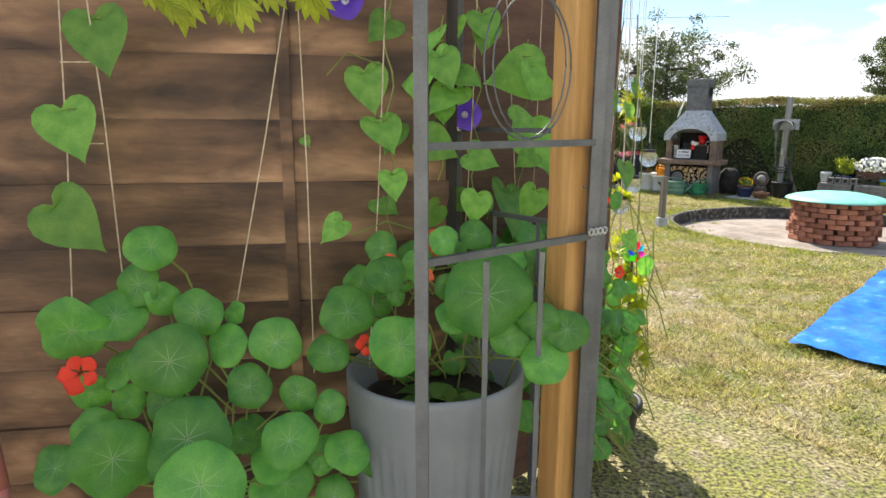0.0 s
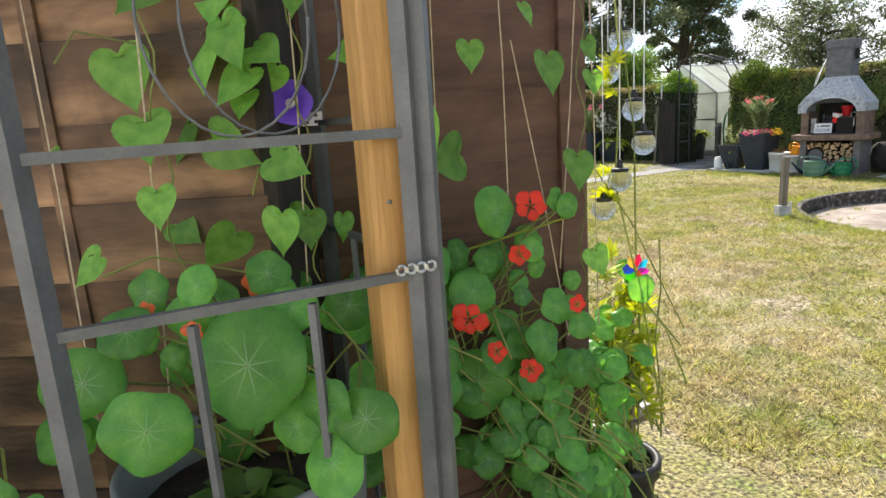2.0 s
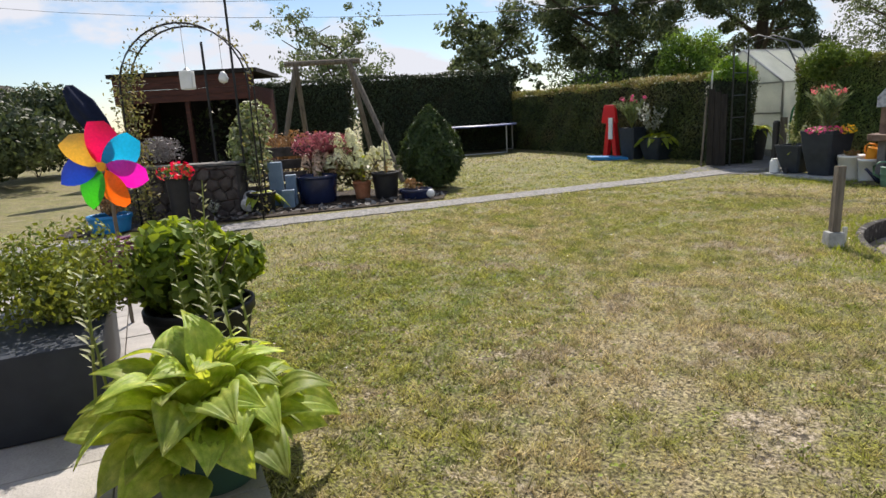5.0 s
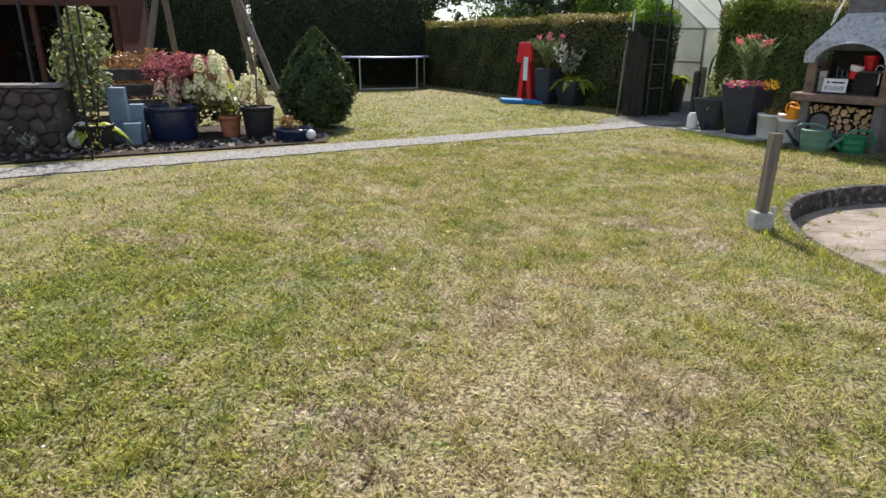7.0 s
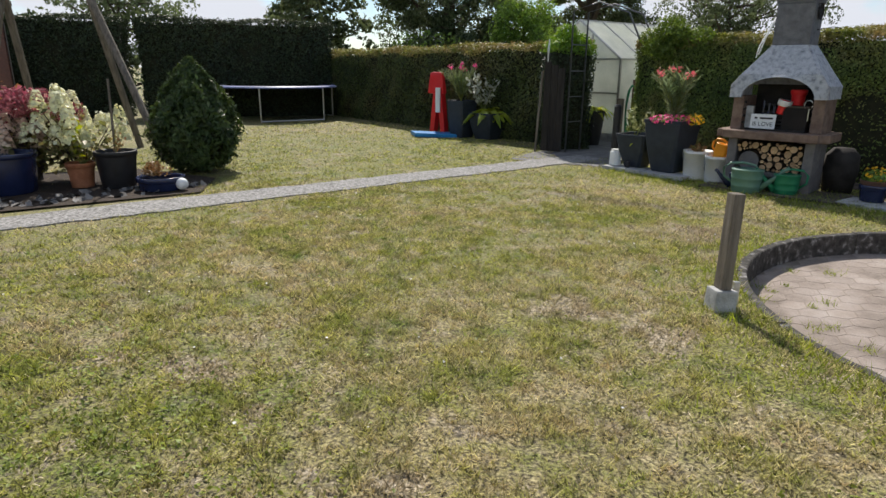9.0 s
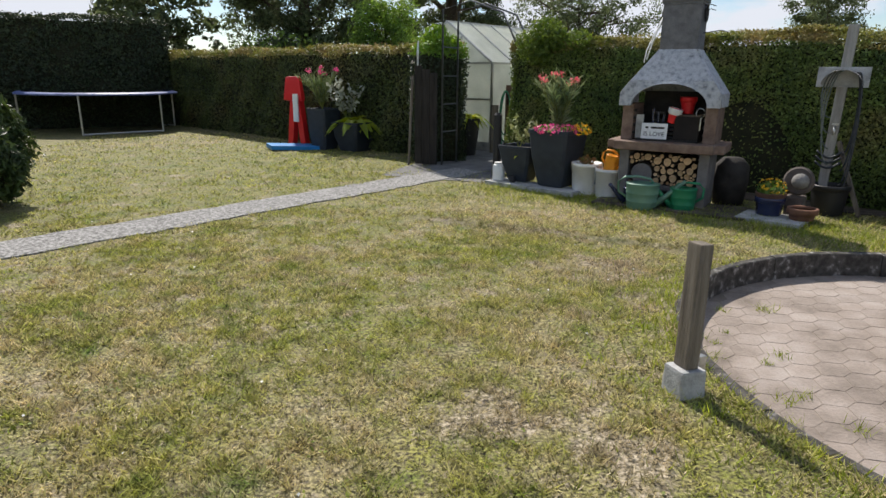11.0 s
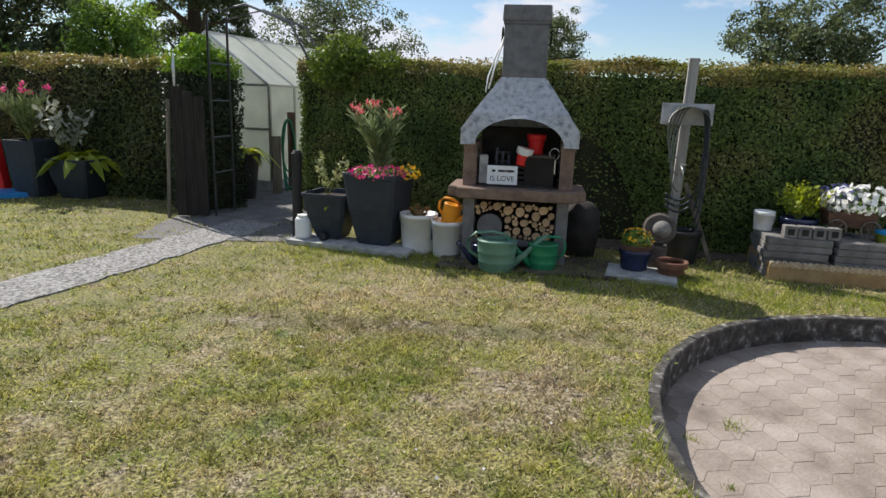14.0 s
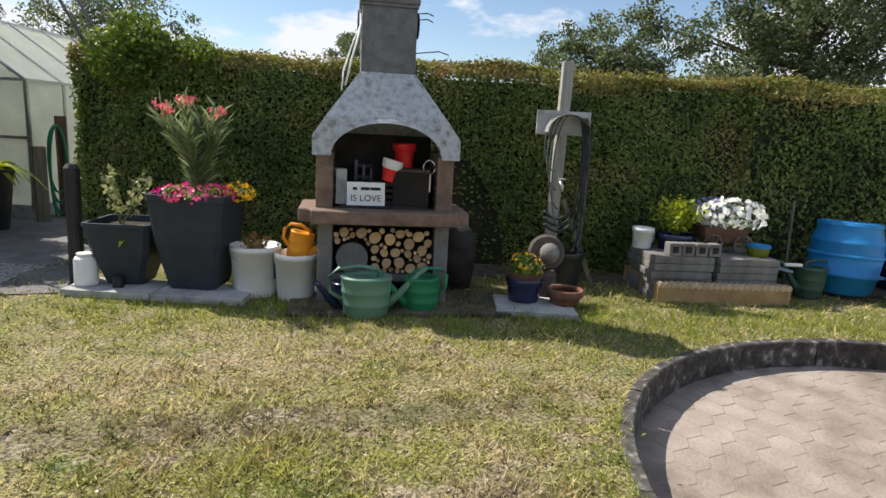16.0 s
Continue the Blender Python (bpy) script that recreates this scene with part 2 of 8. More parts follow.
M["pink"] = leaf_mat("pink_petal", [(0.62, 0.05, 0.17), (0.78, 0.18, 0.28)], per=0.25, trans=0.25)
M["salmon"] = leaf_mat("salmon_petal", [(0.72, 0.13, 0.13), (0.82, 0.3, 0.25)], per=0.25, trans=0.25)
M["yellow"] = leaf_mat("yellow_petal", [(0.75, 0.45, 0.02), (0.85, 0.6, 0.06)], per=0.2, trans=0.25)
M["cream"] = leaf_mat("cream_petal", [(0.62, 0.64, 0.36), (0.84, 0.83, 0.62)], per=0.2, trans=0.25)
M["petal_white"] = leaf_mat("white_petal", [(0.74, 0.74, 0.72), (0.86, 0.86, 0.84)], per=0.1, trans=0.25)
M["lilac"] = leaf_mat("lilac_petal", [(0.28, 0.26, 0.52), (0.4, 0.36, 0.62)], per=0.2, trans=0.25)
M["mauve"] = leaf_mat("mauve_petal", [(0.2, 0.07, 0.14), (0.33, 0.15, 0.25)], per=0.25, trans=0.2)
M["hedge"] = leaf_mat("hedge_leaf", [(0.055, 0.1, 0.022), (0.13, 0.185, 0.042), (0.21, 0.185, 0.065)], per=0.5, trans=0.2, scale=1.4)
M["hedge_top"] = leaf_mat("paler_hedge_top_leaf", [(0.12, 0.16, 0.03), (0.21, 0.2, 0.062), (0.29, 0.22, 0.09)], per=0.4, trans=0.3, scale=2.5)
# near-black: the shade between the inner twigs is put into the colour
M["hedge_core"] = material("hedge_inner_shade", [(0.014, 0.018, 0.008), (0.035, 0.035, 0.016)], scale=8, rough=1.0)
# darker hedge leaf: the shade on the far hedges is in the colour
M["hedge_shaded"] = leaf_mat("shaded_hedge_leaf", [(0.022, 0.036, 0.016), (0.05, 0.07, 0.028)], per=0.45, trans=0.15, scale=1.2)
M["hydrangea"] = leaf_mat("hydrangea_leaf", [(0.14, 0.22, 0.035), (0.28, 0.36, 0.06)], per=0.4, trans=0.4)
M["lavender"] = leaf_mat("grey_lavender", [(0.17, 0.155, 0.15), (0.3, 0.28, 0.27)], per=0.3, trans=0.1)
M["conifer"] = leaf_mat("conifer_needle", [(0.032, 0.06, 0.018), (0.075, 0.115, 0.032)], per=0.5, trans=0.2, scale=3)
M["thuja"] = leaf_mat("fresh_thuja", [(0.09, 0.2, 0.025), (0.2, 0.34, 0.05)], per=0.35, trans=0.3)
M["thuja_dull"] = leaf_mat("thuja_shoot", [(0.075, 0.13, 0.022), (0.16, 0.235, 0.045)], per=0.4, trans=0.3)
M["tree"] = leaf_mat("tree_leaf", [(0.06, 0.088, 0.042), (0.13, 0.165, 0.08)], per=0.55, trans=0.36, scale=0.5)
M["tree_light"] = leaf_mat("light_tree_leaf", [(0.10, 0.19, 0.035), (0.19, 0.3, 0.07)], per=0.45, trans=0.4, scale=0.5)
M["tree_grey"] = leaf_mat("silvery_tree_leaf", [(0.09, 0.13, 0.06), (0.17, 0.21, 0.11)], per=0.4, trans=0.3, scale=0.5)
M["oleander"] = leaf_mat("oleander_leaf", [(0.09, 0.14, 0.055), (0.27, 0.32, 0.18)], per=0.45, trans=0.25, rough=0.38)
M["acer"] = leaf_mat("red_acer_leaf", [(0.22, 0.055, 0.06), (0.42, 0.17, 0.16)], per=0.4, trans=0.3)
M["bush_green"] = leaf_mat("bush_leaf", [(0.08, 0.16, 0.03), (0.17, 0.28, 0.06)], per=0.4, trans=0.3)
M["box"] = leaf_mat("box_leaf", [(0.12, 0.17, 0.03), (0.26, 0.3, 0.06)], per=0.4, trans=0.3)
M["blush"] = leaf_mat("blush_petal", [(0.55, 0.4, 0.3), (0.72, 0.6, 0.45)], per=0.25, trans=0.25)
M["variegated"] = leaf_mat("variegated_leaf", [(0.1, 0.15, 0.05), (0.2, 0.25, 0.1), (0.5, 0.5, 0.38)], per=0.5, trans=0.3, scale=9)
M["stalk_leaf"] = leaf_mat("grey_green_leaf", [(0.14, 0.18, 0.07), (0.27, 0.3, 0.14), (0.36, 0.32, 0.22)], per=0.4, trans=0.35)
M["arch_climber"] = leaf_mat("yellowing_climber_leaf", [(0.09, 0.12, 0.035), (0.2, 0.2, 0.07), (0.32, 0.26, 0.12)], per=0.45, trans=0.3, scale=9)
# shrub leaf darkened to carry the backlit shade of the borders
M["tree_shade"] = leaf_mat("shaded_shrub_leaf", [(0.035, 0.055, 0.022), (0.09, 0.115, 0.05)], per=0.5, trans=0.25, scale=0.7)
# browner hedge leaf, darkened so the hedge's shade sits in its colour
M["gate_hedge_shade"] = leaf_mat("shaded_gate_hedge_leaf", [(0.04, 0.062, 0.018), (0.085, 0.11, 0.032), (0.12, 0.11, 0.045)], per=0.5, trans=0.2, scale=1.2)
M["navy_cloth"] = material("navy_parasol_cloth", [(0.012, 0.016, 0.035), (0.022, 0.028, 0.055)], scale=6, rough=0.95, spec=0.1)
M["silver"] = leaf_mat("silver_leaf", [(0.3, 0.32, 0.26), (0.45, 0.47, 0.4)], per=0.3, trans=0.2)
M["dry"] = leaf_mat("dry_leaf", [(0.22, 0.13, 0.05), (0.36, 0.24, 0.1)], per=0.3, trans=0.2)


def plain_glass(name, tint, rough, alpha=None):
    m = bpy.data.materials.new(name)
    m.use_nodes = True
    b = m.node_tree.nodes["Principled BSDF"]
    b.inputs["Base Color"].default_value = (*tint, 1)
    b.inputs["Roughness"].default_value = rough
    b.inputs["Transmission Weight"].default_value = 1.0
    b.inputs["IOR"].default_value = 1.12
    return m


M["glass"] = plain_glass("crackle_glass", (0.95, 0.96, 0.97), 0.04)
g_nodes, g_links = M["glass"].node_tree.nodes, M["glass"].node_tree.links
g_vor, g_bump = g_nodes.new("ShaderNodeTexVoronoi"), g_nodes.new("ShaderNodeBump")
g_vor.inputs["Scale"].default_value = 55
g_vor.feature = "DISTANCE_TO_EDGE"
g_bump.inputs["Strength"].default_value, g_bump.inputs["Distance"].default_value = 1.0, 0.004
g_links.new(g_vor.outputs["Distance"], g_bump.inputs["Height"])
g_links.new(g_bump.outputs["Normal"], g_nodes["Principled BSDF"].inputs["Normal"])
M["polycarb"] = material("milky_greenhouse_panel", [(0.62, 0.64, 0.60), (0.74, 0.75, 0.71)], scale=3, rough=0.35, trans=0.5)


def nasturtium_material():
    """Round leaf with pale veins that run out from the middle."""
    m = leaf_mat("nasturtium_leaf", [(0.075, 0.26, 0.06), (0.15, 0.39, 0.075)], per=0.3, trans=0.45, rough=0.34)
    n, l = m.node_tree.nodes, m.node_tree.links
    tc, sep = n.new("ShaderNodeTexCoord"), n.new("ShaderNodeSeparateXYZ")
    l.new(tc.outputs["Object"], sep.inputs[0])
    at = n.new("ShaderNodeMath"); at.operation = "ARCTAN2"
    l.new(sep.outputs["Y"], at.inputs[0]); l.new(sep.outputs["X"], at.inputs[1])
    mul = n.new("ShaderNodeMath"); mul.operation = "MULTIPLY"; mul.inputs[1].default_value = 9 / math.tau
    l.new(at.outputs[0], mul.inputs[0])
    fr = n.new("ShaderNodeMath"); fr.operation = "PINGPONG"; fr.inputs[1].default_value = 0.5
    l.new(mul.outputs[0], fr.inputs[0])
    ln = n.new("ShaderNodeVectorMath"); ln.operation = "LENGTH"
    l.new(tc.outputs["Object"], ln.inputs[0])
    wide = n.new("ShaderNodeMath"); wide.operation = "MULTIPLY"
    l.new(fr.outputs[0], wide.inputs[0]); l.new(ln.outputs["Value"], wide.inputs[1])
    line = n.new("ShaderNodeMapRange")
    line.inputs["From Min"].default_value, line.inputs["From Max"].default_value = 0.002, 0.011
    line.inputs["To Min"].default_value, line.inputs["To Max"].default_value = 0.8, 0.0
    l.new(wide.outputs[0], line.inputs["Value"])
    fade = n.new("ShaderNodeMapRange")
    fade.inputs["From Min"].default_value, fade.inputs["From Max"].default_value = 0.02, 0.33
    fade.inputs["To Min"].default_value, fade.inputs["To Max"].default_value = 1.0, 0.0
    l.new(ln.outputs["Value"], fade.inputs["Value"])
    dot = n.new("ShaderNodeMapRange")
    dot.inputs["From Min"].default_value, dot.inputs["From Max"].default_value = 0.018, 0.035
    dot.inputs["To Min"].default_value, dot.inputs["To Max"].default_value = 1.0, 0.0
    l.new(ln.outputs["Value"], dot.inputs["Value"])
    vein = n.new("ShaderNodeMath"); vein.operation = "MULTIPLY"
    l.new(line.outputs[0], vein.inputs[0]); l.new(fade.outputs[0], vein.inputs[1])
    k = n.new("ShaderNodeMath"); k.operation = "MAXIMUM"
    l.new(vein.outputs[0], k.inputs[0]); l.new(dot.outputs[0], k.inputs[1])
    mix = n.new("ShaderNodeMix"); mix.data_type = "RGBA"
    mix.inputs[7].default_value = (0.52, 0.66, 0.45, 1)
    b = n["Principled BSDF"]
    old = b.inputs["Base Color"].links[0].from_socket
    l.new(old, mix.inputs[6]); l.new(k.outputs[0], mix.inputs[0])
    l.new(mix.outputs[2], b.inputs["Base Color"])
    return m


M["nasturtium"] = nasturtium_material()


def add_blotches(m, scale, dark, light, knots):
    """Large pale and dark stains over a timber surface, and a few dark knots."""
    n, l = m.node_tree.nodes, m.node_tree.links
    b = n["Principled BSDF"]
    old = b.inputs["Base Color"].links[0].from_socket
    g = n.new("ShaderNodeNewGeometry")
    mp = n.new("ShaderNodeMapping")
    mp.inputs["Scale"].default_value = (1.0, 1.0, 1.7)
    l.new(g.outputs["Position"], mp.inputs["Vector"])
    t, r = n.new("ShaderNodeTexNoise"), n.new("ShaderNodeMapRange")
    t.inputs["Scale"].default_value, t.inputs["Detail"].default_value, t.inputs["Distortion"].default_value = scale, 5, 1.2
    r.inputs["From Min"].default_value, r.inputs["From Max"].default_value = 0.35, 0.65
    r.inputs["To Min"].default_value, r.inputs["To Max"].default_value = dark, light
    l.new(mp.outputs[0], t.inputs["Vector"]); l.new(t.outputs["Fac"], r.inputs["Value"])
    v, k = n.new("ShaderNodeTexVoronoi"), n.new("ShaderNodeMapRange")
    v.inputs["Scale"].default_value = knots
    k.inputs["From Min"].default_value, k.inputs["From Max"].default_value = 0.03, 0.14
    k.inputs["To Min"].default_value, k.inputs["To Max"].default_value = 0.3, 1.0
    l.new(mp.outputs[0], v.inputs["Vector"]); l.new(v.outputs["Distance"], k.inputs["Value"])
    mu = n.new("ShaderNodeMath"); mu.operation = "MULTIPLY"
    l.new(r.outputs[0], mu.inputs[0]); l.new(k.outputs[0], mu.inputs[1])
    h = n.new("ShaderNodeHueSaturation")
    l.new(old, h.inputs["Color"]); l.new(mu.outputs[0], h.inputs["Value"])
    l.new(h.outputs[0], b.inputs["Base Color"])


add_blotches(M["fence"], 3.2, 0.42, 1.38, 2.6)


def lawn_material(name, blades):
    """Patchy summer lawn: olive and fresh green turf, straw-dry stretches, grey thatch and bare earth."""
    m = bpy.data.materials.new(name)
    m.use_nodes = True
    n, l = m.node_tree.nodes, m.node_tree.links
    b = n["Principled BSDF"]
    b.inputs["Roughness"].default_value, b.inputs["Specular IOR Level"].default_value = 0.8, 0.25
    g = n.new("ShaderNodeNewGeometry")

    def field(scale, detail, lo, hi, shift=0.0, to=(0.0, 1.0)):
        t, r = n.new("ShaderNodeTexNoise"), n.new("ShaderNodeMapRange")
        t.inputs["Scale"].default_value, t.inputs["Detail"].default_value = scale, detail
        t.inputs["Roughness"].default_value = 0.6
        off = n.new("ShaderNodeVectorMath"); off.operation = "ADD"
        off.inputs[1].default_value = (shift, -shift * 0.7, 0)
        l.new(g.outputs["Position"], off.inputs[0]); l.new(off.outputs[0], t.inputs["Vector"])
        r.inputs["From Min"].default_value, r.inputs["From Max"].default_value = lo, hi
        r.inputs["To Min"].default_value, r.inputs["To Max"].default_value = to
        l.new(t.outputs["Fac"], r.inputs["Value"])
        return r.outputs["Result"]

    def op(kind, x, y, clamp=False):
        k = n.new("ShaderNodeMath"); k.operation = kind; k.use_clamp = clamp
        for v, s in ((x, 0), (y, 1)):
            if isinstance(v, (int, float)): k.inputs[s].default_value = v
            else: l.new(v, k.inputs[s])
        return k.outputs[0]

    def mix(f, a, c):
        x = n.new("ShaderNodeMix"); x.data_type = "RGBA"
        for v, s in ((f, 0), (a, 6), (c, 7)):
            if isinstance(v, tuple): x.inputs[s].default_value = (*v, 1)
            elif isinstance(v, float): x.inputs[s].default_value = v
            else: l.new(v, x.inputs[s])
        return x.outputs[2]

    def spot(x, y, inner, outer, peak):
        """A worn or fresh stretch of the lawn round one place, fading outwards."""
        d, r = n.new("ShaderNodeVectorMath"), n.new("ShaderNodeMapRange")
        d.operation = "DISTANCE"; d.inputs[1].default_value = (x, y, 0)
        l.new(g.outputs["Position"], d.inputs[0]); l.new(d.outputs["Value"], r.inputs["Value"])
        r.inputs["From Min"].default_value, r.inputs["From Max"].default_value = inner, outer
        r.inputs["To Min"].default_value, r.inputs["To Max"].default_value = peak, 0.0
        r.interpolation_type = "SMOOTHSTEP"
        return r.outputs["Result"]

    # how dry: broad stretches, patches, clumps
    dry = op("ADD", field(0.5, 2, 0.3, 0.7, 3.1, (-0.2, 0.2)), field(1.9, 6, 0.3, 0.7, 0.0, (-0.5, 0.5)))
    dry = op("ADD", dry, field(6.5, 5, 0.3, 0.7, 7.7, (-0.45, 0.45)))
    for x, y, r0, r1, peak in DRY_SPOTS:
        dry = op("ADD", dry, spot(x, y, r0, r1, peak))
    dry = op("ADD", dry, DRY_BASE)
    if blades:
        dry = op("ADD", dry, op("MULTIPLY", op("SUBTRACT", op("FRACT", op("MULTIPLY", g.outputs["Random Per Island"], 7.31), 0.0), 0.5), 0.75))
    dry = op("ADD", dry, 0.0, True)
    olive = mix(field(4.0, 6, 0.35, 0.65, 2.2), (0.17, 0.205, 0.04), (0.335, 0.325, 0.075))
    olive = mix(field(2.6, 5, 0.56, 0.72, 11.0), olive, (0.13, 0.205, 0.042))
    straw = mix(field(9, 6, 0.36, 0.64, 5.0), (0.345, 0.275, 0.135), (0.51, 0.435, 0.255))
    straw = mix(field(5.2, 5, 0.6, 0.74, 15.0), straw, (0.3, 0.17, 0.08))
    col = mix(dry, olive, straw)
    # grey dead thatch where the turf has gone
    worn = field(3.4, 7, 0.3, 0.7, 21.0, (-0.85, 0.85))
    for x, y, r1 in WORN_SPOTS:
        worn = op("ADD", worn, spot(x, y, 0.05, r1, 0.75))
    away = n.new("ShaderNodeVectorMath"); away.operation = "DOT_PRODUCT"
    away.inputs[1].default_value = (*RUT, 0)
    l.new(g.outputs["Position"], away.inputs[0])
    track = n.new("ShaderNodeMapRange"); track.interpolation_type = "SMOOTHSTEP"
    track.inputs["From Min"].default_value, track.inputs["From Max"].default_value = 0.03, 0.2
    track.inputs["To Min"].default_value, track.inputs["To Max"].default_value = 1.0, 0.0
    l.new(op("ABSOLUTE", op("SUBTRACT", away.outputs["Value"], RUT_AT), 0.0), track.inputs["Value"])
    worn = op("ADD", worn, op("MULTIPLY", track.outputs[0], spot(2.9, 10.75, 0.6, 1.6, 0.3)))
    worn = op("MULTIPLY", op("SUBTRACT", worn, 0.3), 2.0, True)
    rut = op("MULTIPLY", track.outputs[0], spot(2.9, 10.75, 0.8, 1.7, 0.5))
    col = mix(rut, mix(op("MULTIPLY", worn, 0.8), col, (0.31, 0.25, 0.165)), (0.105, 0.09, 0.055))
    if not blades:
        col = mix(field(24, 6, 0.5, 0.7, 1.0), col, (0.34, 0.29, 0.18))
        col = mix(field(55, 4, 0.39, 0.62, 9.0), col, (0.05, 0.042, 0.024))
        col = mix(op("MULTIPLY", worn, field(40, 4, 0.45, 0.6, 4.0)), col, (0.48, 0.41, 0.3))
        col = mix(op("MULTIPLY", worn, field(17, 5, 0.53, 0.62, 14.0)), col, (0.05, 0.042, 0.03))
    else:
        per = n.new("ShaderNodeMapRange")
        per.inputs["To Min"].default_value, per.inputs["To Max"].default_value = 0.3, 2.25
        l.new(g.outputs["Random Per Island"], per.inputs["Value"])
        h = n.new("ShaderNodeHueSaturation")
        l.new(col, h.inputs["Color"]); l.new(per.outputs[0], h.inputs["Value"])
        col = h.outputs[0]
    l.new(col, b.inputs["Base Color"])
    if blades:
        tr, mx = n.new("ShaderNodeBsdfTranslucent"), n.new("ShaderNodeMixShader")
        l.new(col, tr.inputs["Color"]); mx.inputs[0].default_value = 0.45
        l.new(b.outputs[0], mx.inputs[1]); l.new(tr.outputs[0], mx.inputs[2])
        l.new(mx.outputs[0], n["Material Output"].inputs["Surface"])
    else:
        t = n.new("ShaderNodeTexNoise"); t.inputs["Scale"].default_value, t.inputs["Detail"].default_value = 70, 4
        l.new(g.outputs["Position"], t.inputs["Vector"])
        bp = n.new("ShaderNodeBump"); bp.inputs["Strength"].default_value, bp.inputs["Distance"].default_value = 0.8, 0.02
        l.new(t.outputs["Fac"], bp.inputs["Height"]); l.new(bp.outputs["Normal"], b.inputs["Normal"])
    return m


# the lawn is burnt out along the walked line and fresher at its edges: place, full and faded radius, dryness
DRY_BASE = 0.37
DRY_SPOTS = [(2.1, 6.4, 0.3, 2.4, 0.2), (2.2, 8.6, 0.1, 1.2, 0.2), (1.5, 3.6, 0.2, 1.5, 0.25), (2.9, 11.5, 0.2, 0.8, 0.35), (1.3, 5.35, 0.1, 0.9, 0.25),
             (-0.5, 5.7, 0.4, 1.9, -0.4), (0.3, 6.55, 0.05, 0.5, -0.4), (2.75, 7.3, 0.1, 0.8, -0.4), (1.33, 10.85, 0.05, 0.35, -0.5),
             (2.4, 10.25, 0.1, 0.7, -0.2), (-0.8, 14.2, 1.5, 5.0, -0.4), (1.35, 8.7, 0.1, 0.6, -0.3)]
WORN_SPOTS = [(3.05, 9.65, 0.6), (1.9, 7.9, 0.4), (2.33, 7.55, 0.4), (1.25, 6.07, 0.45), (2.0, 5.4, 0.45), (0.92, 4.93, 0.45),
              (3.3, 9.05, 0.45), (3.1, 8.6, 0.35), (0.25, 6.82, 0.3), (-0.97, 6.56, 0.3), (-1.38, 6.59, 0.3), (1.96, 4.53, 0.4)]
RUT, RUT_AT = (0.524, 0.852), 10.69
M["lawn"] = lawn_material("patchy_lawn", False)
M["blades"] = lawn_material("grass_blades", True)


# ---- builders ----
def thing(name, label, category, m=Matrix(), group="", kind=""):
    e = new(name)
    e.matrix_basis = m
    e.empty_display_size = 0.1
    return tagged(e, label, category, group, kind)


def finish(name, me, mat, parent=None, label="", m=None, smooth=False):
    for k in (mat if isinstance(mat, (list, tuple)) else [mat]):
        me.materials.append(k)
    if smooth:
        me.polygons.foreach_set("use_smooth", [True] * len(me.polygons))
    ob = new(name, me)
    if parent:
        ob.parent = parent
    if m is not None:
        ob.matrix_basis = m
    if label:
        ob["label"] = label
    return ob


def part(name, bm, mat, parent=None, label="", m=None, smooth=False):
    me = bpy.data.meshes.new(name)
    bmesh.ops.recalc_face_normals(bm, faces=bm.faces)
    bm.to_mesh(me)
    bm.free()
    return finish(name, me, mat, parent, label, m, smooth)


def shared(name, me, parent, m):
    ob = new(name, me)
    ob.parent = parent
    ob.matrix_basis = m
    return ob


def structure(ob, label, category):
    return tagged(ob, label, category, kind="structure")


def box(sx, sy, sz, at=(0, 0, 0), bevel=0.0, m=Matrix(), bm=None, taper=1.0):
    """A block that stands on at; taper widens (or narrows) its top."""
    bm = bm or bmesh.new()
    r = bmesh.ops.create_cube(bm, size=1)
    for v in r["verts"]:
        k = taper if v.co.z > 0 else 1
        v.co = m @ Vector((v.co.x * sx * k + at[0], v.co.y * sy * k + at[1], (v.co.z + 0.5) * sz + at[2]))
    if bevel:
        bmesh.ops.bevel(bm, geom=list({e for v in r["verts"] for e in v.link_edges}), offset=bevel, segments=2, affect="EDGES", profile=0.7)
    return bm


def lathe(profile, n=28, bm=None, m=Matrix(), wob=None):
    bm = bm or bmesh.new()
    rings = []
    for r, z in profile:
        if r < 1e-5:
            rings.append([bm.verts.new(m @ Vector((0, 0, z)))])
        else:
            rings.append([bm.verts.new(m @ Vector((r * (wob(a, z) if wob else 1) * math.cos(a), r * (wob(a, z) if wob else 1) * math.sin(a), z)))
                          for a in (math.tau * k / n for k in range(n))])
    for p, q in zip(rings, rings[1:]):
        for k in range(n):
            a, b, c, d = p[k % len(p)], p[(k + 1) % len(p)], q[(k + 1) % len(q)], q[k % len(q)]
            f = [v for i, v in enumerate((a, b, c, d)) if v not in (a, b, c, d)[:i]]
            if len(f) > 2:
                bm.faces.new(f)
    return bm


def tube(points, radius, n=6, bm=None):
    """A round rod along points; radius may be a number or one per point."""
    bm = bm or bmesh.new()
    pts = [Vector(p) for p in points]
    rad = radius if isinstance(radius, (list, tuple)) else [radius] * len(pts)
    rings = []
    for i, p in enumerate(pts):
        d = (pts[min(i + 1, len(pts) - 1)] - pts[max(i - 1, 0)]).normalized()
        a = d.cross(Vector((0.31, 0.17, 0.93) if abs(d.z) < 0.9 else (1, 0, 0))).normalized()
        b = d.cross(a)
        rings.append([bm.verts.new(p + rad[i] * (a * math.cos(math.tau * k / n) + b * math.sin(math.tau * k / n))) for k in range(n)])
    for p, q in zip(rings, rings[1:]):
        for k in range(n):
            bm.faces.new((p[k], p[(k + 1) % n], q[(k + 1) % n], q[k]))
    bm.faces.new(rings[0][::-1])
    bm.faces.new(rings[-1])
    return bm


